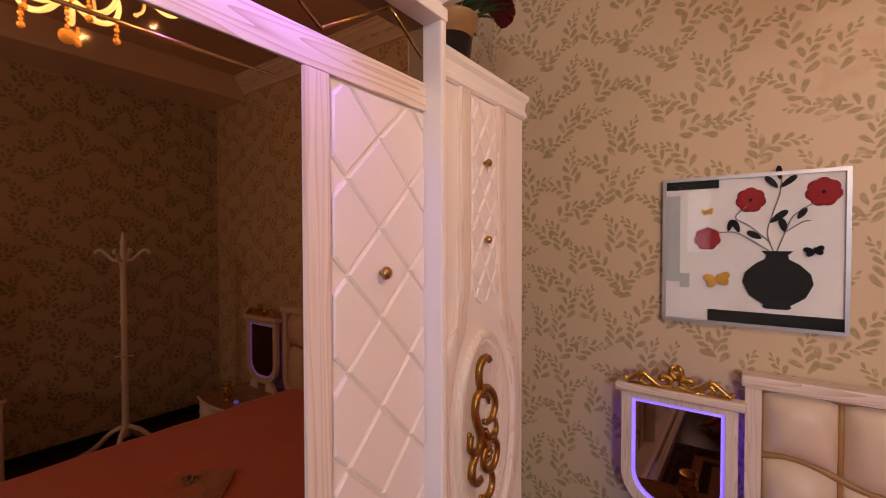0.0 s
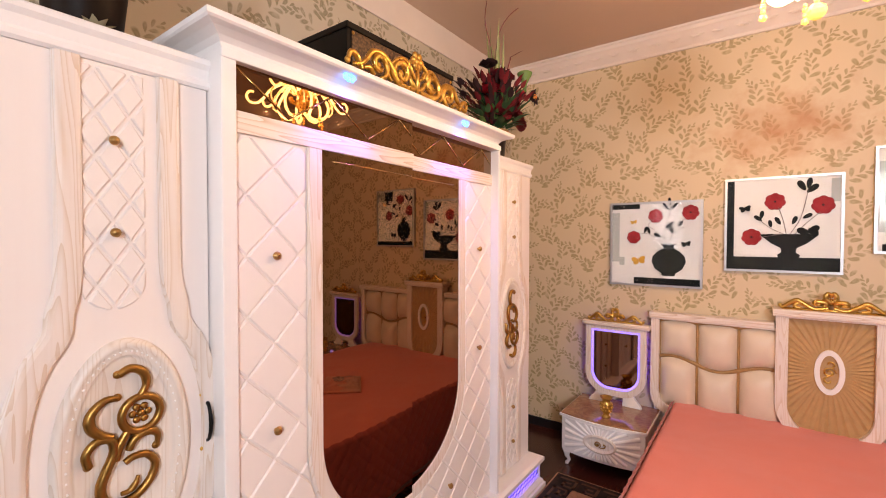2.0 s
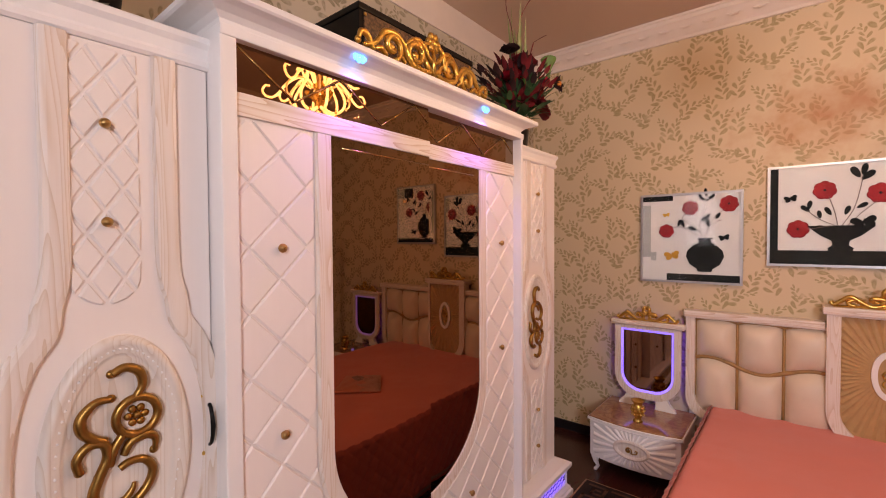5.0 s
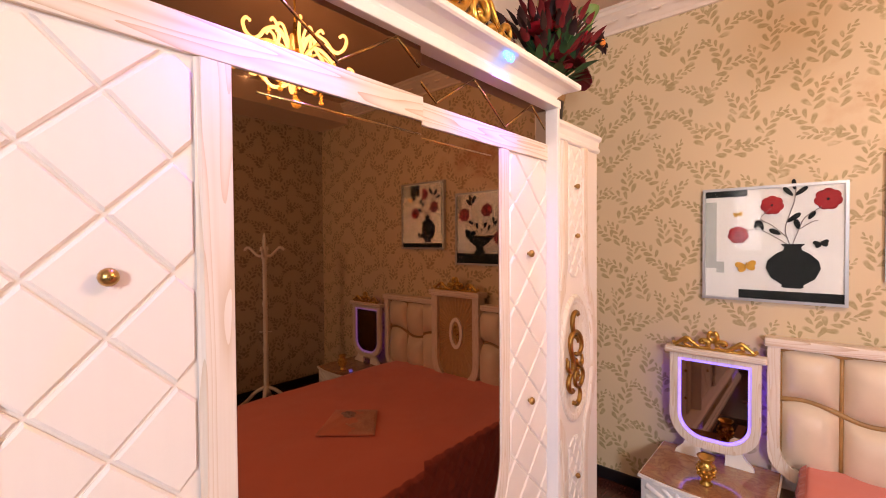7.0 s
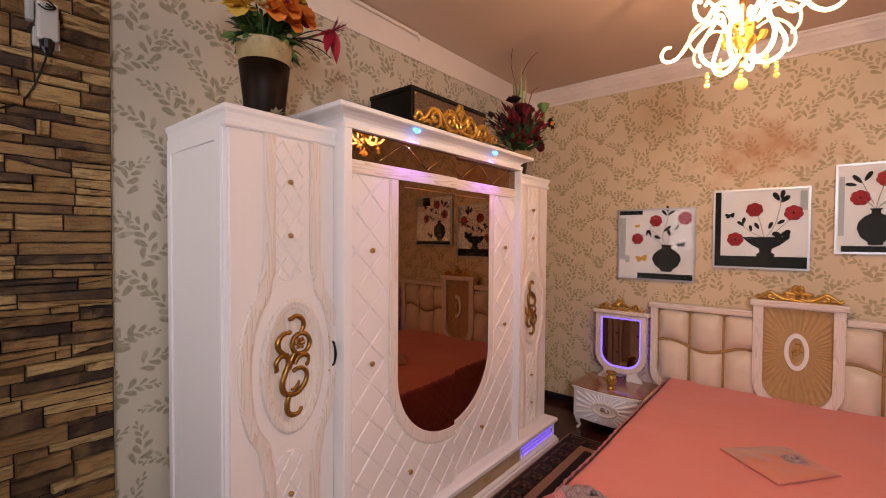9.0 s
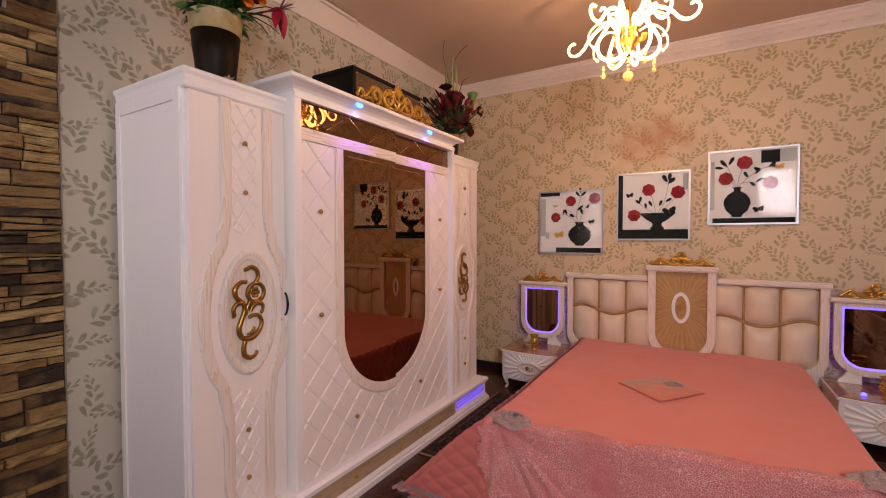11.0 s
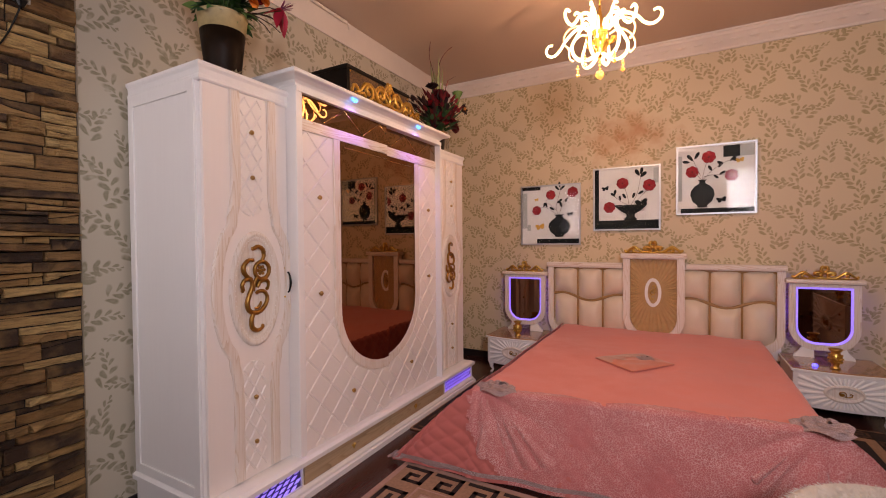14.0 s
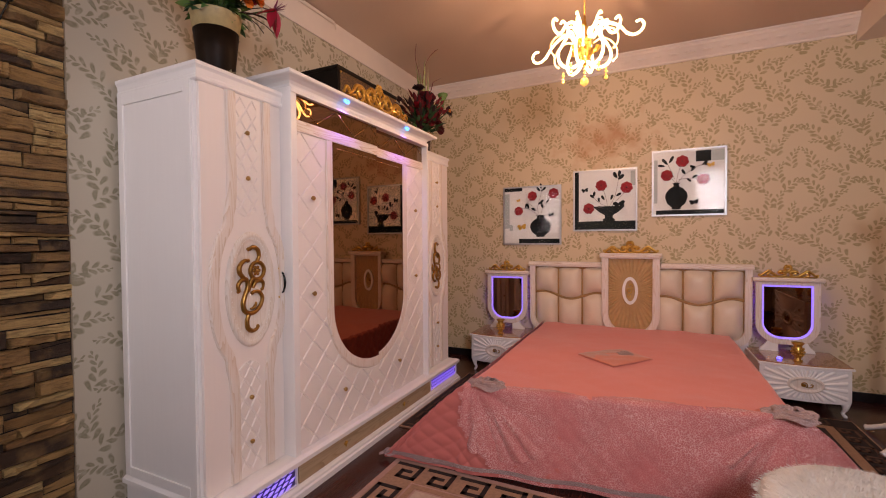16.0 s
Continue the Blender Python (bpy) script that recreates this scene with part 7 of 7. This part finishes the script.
def chandelier():
    c = thing("chandelier", (CX, CY, TOP), "gilt chandelier of curling glowing glass arms hanging from the ceiling", "chandelier")

    def ring_of(count, turn, pts, rad, name, mat, label, ends=False, wobble=0.0):
        """Arms round the middle: pts of (distance from the middle, height), rad the bar's radius at both ends."""
        for k in range(count):
            a = radians(turn[k]) if isinstance(turn, tuple) else radians(k * 360 / count + turn)
            d = Vector((math.cos(a), math.sin(a), 0))
            z0 = wobble * math.sin(k * 2.4)
            ln = smooth_line([(CX + d.x * r * 0.88, CY + d.y * r * 0.88, 2.30 + (z - 2.30) * 0.84 + z0 * min(1, r / 0.3)) for r, z in pts], 6)
            n = len(ln)
            bm = bmesh.new()
            add_tube(bm, ln, [rad[0] + (rad[1] - rad[0]) * i / n for i in range(n)], 10)
            if ends:
                e = bmesh.ops.create_icosphere(bm, subdivisions=1, radius=rad[1] * 1.9)
                bmesh.ops.translate(bm, verts=e["verts"], vec=ln[-1])
            part(name, fix(bm), mat, c, label, smooth=True)
    bm = bmesh.new()
    add_lathe(bm, [(0.060, TOP - 0.002), (0.060, TOP - 0.02), (0.045, TOP - 0.035), (0.012, TOP - 0.045), (0.006, TOP - 0.055), (0.005, 2.70)], (CX, CY, 0), 20)
    part("canopy", fix(bm), GOLD, c, smooth=True)
    bm = bmesh.new()
    add_lathe(bm, [(0.006, 2.70), (0.016, 2.62), (0.014, 2.58), (0.036, 2.560), (0.046, 2.545), (0.036, 2.525), (0.024, 2.505), (0.050, 2.490), (0.056, 2.470), (0.046, 2.450), (0.028, 2.430), (0.030, 2.415), (0.016, 2.40), (0.006, 2.385)], (CX, CY, 0), 20)
    part("body", fix(bm), GOLD, c, "gilt turned body", smooth=True)
    ring_of(5, (169, -14, -50, -112, 95), [(0.06, 2.59), (0.11, 2.655), (0.17, 2.655), (0.24, 2.605), (0.285, 2.545), (0.330, 2.515), (0.375, 2.525), (0.395, 2.565), (0.375, 2.600), (0.345, 2.598)], (0.0095, 0.0065), "glass_arm", HOT, "long glowing curled glass arm", wobble=0.02)
    ring_of(6, 19, [(0.03, 2.425), (0.075, 2.395), (0.130, 2.395), (0.172, 2.435), (0.180, 2.50), (0.150, 2.565), (0.115, 2.63), (0.120, 2.70), (0.150, 2.735), (0.165, 2.715)], (0.0100, 0.0065), "glass_loop", HOT, "glowing looped glass arm", wobble=0.015)
    ring_of(4, 75, [(0.03, 2.56), (0.050, 2.64), (0.085, 2.715), (0.120, 2.715), (0.135, 2.66)], (0.0075, 0.0060), "glass_plume", HOT, "glowing glass plume")
    ring_of(6, 35, [(0.07, 2.58), (0.14, 2.622), (0.21, 2.600), (0.250, 2.545), (0.248, 2.490), (0.222, 2.462)], (0.006, 0.005), "amber_arm", WARM_GLASS, "thin amber glass arm", ends=True)
    ring_of(5, 10, [(0.045, 2.50), (0.080, 2.515), (0.090, 2.545)], (0.012, 0.016), "candle_cup", GOLD, "gilt candle cup")
    for k in range(5):
        a = radians(k * 72 + 26)
        x, y = CX + 0.135 * math.cos(a), CY + 0.135 * math.sin(a)
        bm = bmesh.new()
        for z, r in ((2.372, 0.007), (2.356, 0.010), (2.338, 0.008), (2.318, 0.013)):
            e = bmesh.ops.create_icosphere(bm, subdivisions=1, radius=r)
            bmesh.ops.translate(bm, verts=e["verts"], vec=(x, y, z))
        part("crystal_drop", fix(bm), CRYSTAL, c, "faceted crystal drop")
    bm = bmesh.new()
    e = bmesh.ops.create_icosphere(bm, subdivisions=2, radius=0.026)
    bmesh.ops.translate(bm, verts=e["verts"], vec=(CX, CY, 2.290))
    for z in (2.325, 2.345, 2.365, 2.385, 2.40):
        e = bmesh.ops.create_icosphere(bm, subdivisions=1, radius=0.008)
        bmesh.ops.translate(bm, verts=e["verts"], vec=(CX, CY, z))
    part("crystal_ball", fix(bm), CRYSTAL, c, "faceted amber crystal ball")


chandelier()

# ---------------- coat stand and stool ----------------


def coat_stand():
    x, y = 3.80, 0.69
    c = thing("coat_stand", (x, y, 0), "white coat stand with curled arms on the floor", "coat stand")
    bm = bmesh.new()
    add_lathe(bm, [(0.030, 0.16), (0.034, 0.20), (0.024, 0.24), (0.022, 0.60), (0.030, 0.63), (0.022, 0.66), (0.021, 1.05), (0.030, 1.08), (0.021, 1.11), (0.020, 1.50), (0.030, 1.54), (0.030, 1.58), (0.016, 1.64), (0.020, 1.70), (0.010, 1.76), (0.001, 1.79)], (x, y, 0), 16)
    part("pole", fix(bm), WHITE, c, smooth=True)
    for k in range(4):
        a = radians(k * 90 + 35)
        d = Vector((math.cos(a), math.sin(a), 0))
        bm = bmesh.new()
        add_tube(bm, smooth_line([Vector((x, y, z)) + d * r for r, z in ((0.02, 1.56), (0.06, 1.56), (0.10, 1.60), (0.14, 1.64), (0.17, 1.63), (0.175, 1.61))], 4), [0.014] * 20 + [0.010], 8)
        part("arm", fix(bm), WHITE, c, "curled white arm", smooth=True)
        bm = bmesh.new()
        add_tube(bm, smooth_line([Vector((x, y, z)) + d * r for r, z in ((0.02, 0.24), (0.10, 0.20), (0.20, 0.10), (0.29, 0.045), (0.34, 0.022))], 4), [0.018] * 16 + [0.022], 8)
        part("foot", fix(bm), WHITE, c, "curved white foot", smooth=True)
        bm = bmesh.new()
        add_tube(bm, [Vector((x, y, 0.80)) + d * r for r in (0.015, 0.04, 0.06)], 0.007, 6)
        part("peg", fix(bm), WHITE, c)
    for o in c.children:
        o.data.transform(Matrix.Diagonal((0.95, 0.95, 0.935, 1)))


coat_stand()


def fur_stool():
    x, y = 2.96, -1.10
    s = thing("fur_stool", (x, y, 0), "round stool with a shaggy white fur seat on the rug", "stool")
    bm = bmesh.new()
    prof = [(0.26, 0.30), (0.31, 0.33), (0.33, 0.38), (0.325, 0.425), (0.29, 0.45), (0.17, 0.462), (0.02, 0.465)]
    add_lathe(bm, prof, (x, y, 0), 40)
    FUR = plain("white_fur", (0.80, 0.76, 0.70), 0.9, vary=0.05, scale=30)
    seat = part("seat", fix(bm), FUR, s, smooth=True)
    hairs = bmesh.new()
    rnd = random.Random(2)
    for k in range(9000):
        a, t = rnd.uniform(0, 2 * math.pi), rnd.random() ** 0.5
        r = 0.325 * t
        z = 0.465 - 0.06 * t ** 6
        n = Vector((math.cos(a) * t ** 3, math.sin(a) * t ** 3, 1.05 - t ** 3 * 0.8))
        b = Vector((x + r * math.cos(a), y + r * math.sin(a), z - 0.004))
        d = (n.normalized() + Vector((rnd.uniform(-0.6, 0.6), rnd.uniform(-0.6, 0.6), rnd.uniform(-0.2, 0.3)))).normalized()
        L = rnd.uniform(0.018, 0.040)
        side = d.orthogonal().normalized() * 0.0016
        v = [hairs.verts.new(q) for q in (b - side, b + side, b + d * L * 0.6 + Vector((0, 0, -0.002)), b + d * L + Vector((0, 0, -0.008)))]
        hairs.faces.new((v[0], v[1], v[2])), hairs.faces.new((v[1], v[3], v[2]))
    tagged(part("fur", hairs, FUR, s), kind="stuff")
    bm = bmesh.new()
    add_lathe(bm, [(0.25, 0.24), (0.26, 0.25), (0.26, 0.30), (0.25, 0.31)], (x, y, 0), 32)
    part("seat_ring", fix(bm), WHITE, s)
    for k in range(4):
        a = radians(k * 90 + 45)
        d = Vector((math.cos(a), math.sin(a), 0))
        bm = bmesh.new()
        add_tube(bm, [Vector((x, y, z)) + d * r for r, z in ((0.21, 0.26), (0.22, 0.15), (0.20, 0.06), (0.23, 0.012))], [0.028, 0.02, 0.014, 0.018], 10)
        part("leg", fix(bm), WHITE, s, smooth=True)


fur_stool()

# ---------------- rugs ----------------
PILE_DARK = plain("rug_dark_brown", (0.022, 0.011, 0.008), 0.95, vary=0.5, scale=60, bump=0.5)
PILE_TAN = plain("rug_tan", (0.34, 0.20, 0.12), 0.95, vary=0.25, scale=60, bump=0.5)
PILE_PINK = plain("rug_rose_beige", (0.42, 0.25, 0.20), 0.95, vary=0.2, scale=60, bump=0.5)
PILE_CREAM = plain("rug_cream", (0.50, 0.37, 0.28), 0.95, vary=0.2, scale=50, bump=0.5)
PILE_UMBER = plain("rug_umber", (0.10, 0.050, 0.028), 0.95, vary=0.4, scale=60, bump=0.5)
KEY = ((0, 0), (1, 0), (1, 0.72), (0.35, 0.72), (0.35, 0.36), (0.68, 0.36))


def rug(label, x0, x1, y0, y1, key_size, field):
    ob = thing("rug", ((x0 + x1) / 2, (y0 + y1) / 2, 0.0), label, "rug", "bedroom rugs")
    part("rug_body", box((x0, y0, 0.001), (x1, y1, 0.011), 0.004), PILE_PINK if field == "cream" else PILE_TAN, ob)

    def frame_band(name, inset, width, z, mat):
        bm = bmesh.new()
        o = [(x0 + inset, y0 + inset), (x1 - inset, y0 + inset), (x1 - inset, y1 - inset), (x0 + inset, y1 - inset)]
        k = inset + width
        i = [(x0 + k, y0 + k), (x1 - k, y0 + k), (x1 - k, y1 - k), (x0 + k, y1 - k)]
        add_ring(bm, o, i, lambda a, b, d: (a, b, 0.0105 + d), z)
        part(name, fix(bm), mat, ob)
    b = key_size
    frame_band("key_border", 0.035 if field == "cream" else 0.012, b + (0 if field == "cream" else 0.023), 0.0015, PILE_TAN if field == "cream" else PILE_DARK)
    # the key pattern, in raised dark pile
    w = b * 0.15

    def strokes(ox, oy, ux, uy, vx, vy):
        bm = bmesh.new()
        for (a0, c0), (a1, c1) in zip(KEY, KEY[1:]):
            pa, pc = min(a0, a1) * b * 0.86 - w / 2, min(c0, c1) * b - w / 2
            qa, qc = max(a0, a1) * b * 0.86 + w / 2, max(c0, c1) * b + w / 2
            pc, qc = pc + b * 0.13, qc + b * 0.13
            c = [(ox + ux * a + vx * e, oy + uy * a + vy * e) for a, e in ((pa, pc), (qa, pc), (qa, qc), (pa, qc))]
            if area2(c) < 0:
                c = c[::-1]
            add_prism(bm, c, lambda a, e, d: (a, e, 0.0118 + d), 0.002)
        part("key_motif", fix(bm), PILE_DARK if field == "cream" else PILE_UMBER, ob)
    step = b * 1.16
    nx, ny = int((x1 - x0 - 0.07) / step), int((y1 - y0 - 0.07 - 2 * b) / step)
    for k in range(nx):
        strokes(x0 + 0.05 + k * step, y0 + 0.035, 1, 0, 0, 1)
        strokes(x0 + 0.05 + k * step, y1 - 0.035, 1, 0, 0, -1)
    for k in range(ny):
        strokes(x0 + 0.035, y0 + 0.06 + b + k * step, 0, 1, 1, 0)
        strokes(x1 - 0.035, y0 + 0.06 + b + k * step, 0, 1, -1, 0)
    frame_band("inner_stripe", 0.035 + b + 0.012, 0.035, 0.0018, PILE_TAN)
    k = 0.035 + b + 0.06
    part("field", box((x0 + k, y0 + k, 0.010), (x1 - k, y1 - k, 0.0125), 0.001), PILE_CREAM if field == "cream" else PILE_DARK, ob)
    if field != "cream":
        m = k + 0.06
        part("centre_patch", box((x0 + m, y0 + m, 0.0118), (x1 - m, y1 - m, 0.0135), 0.001), PILE_TAN, ob)
    return ob


rug("brown and cream Greek key rug at the foot of the bed", 0.93, 3.35, -2.35, -0.70, 0.17, "cream")
rug("dark brown bedside rug with tan Greek key border", 0.70, 1.36, -0.32, 0.98, 0.12, "dark")
rug("dark brown bedside rug with tan Greek key border", 2.98, 3.58, -0.10, 1.06, 0.12, "dark")
stone_facing()
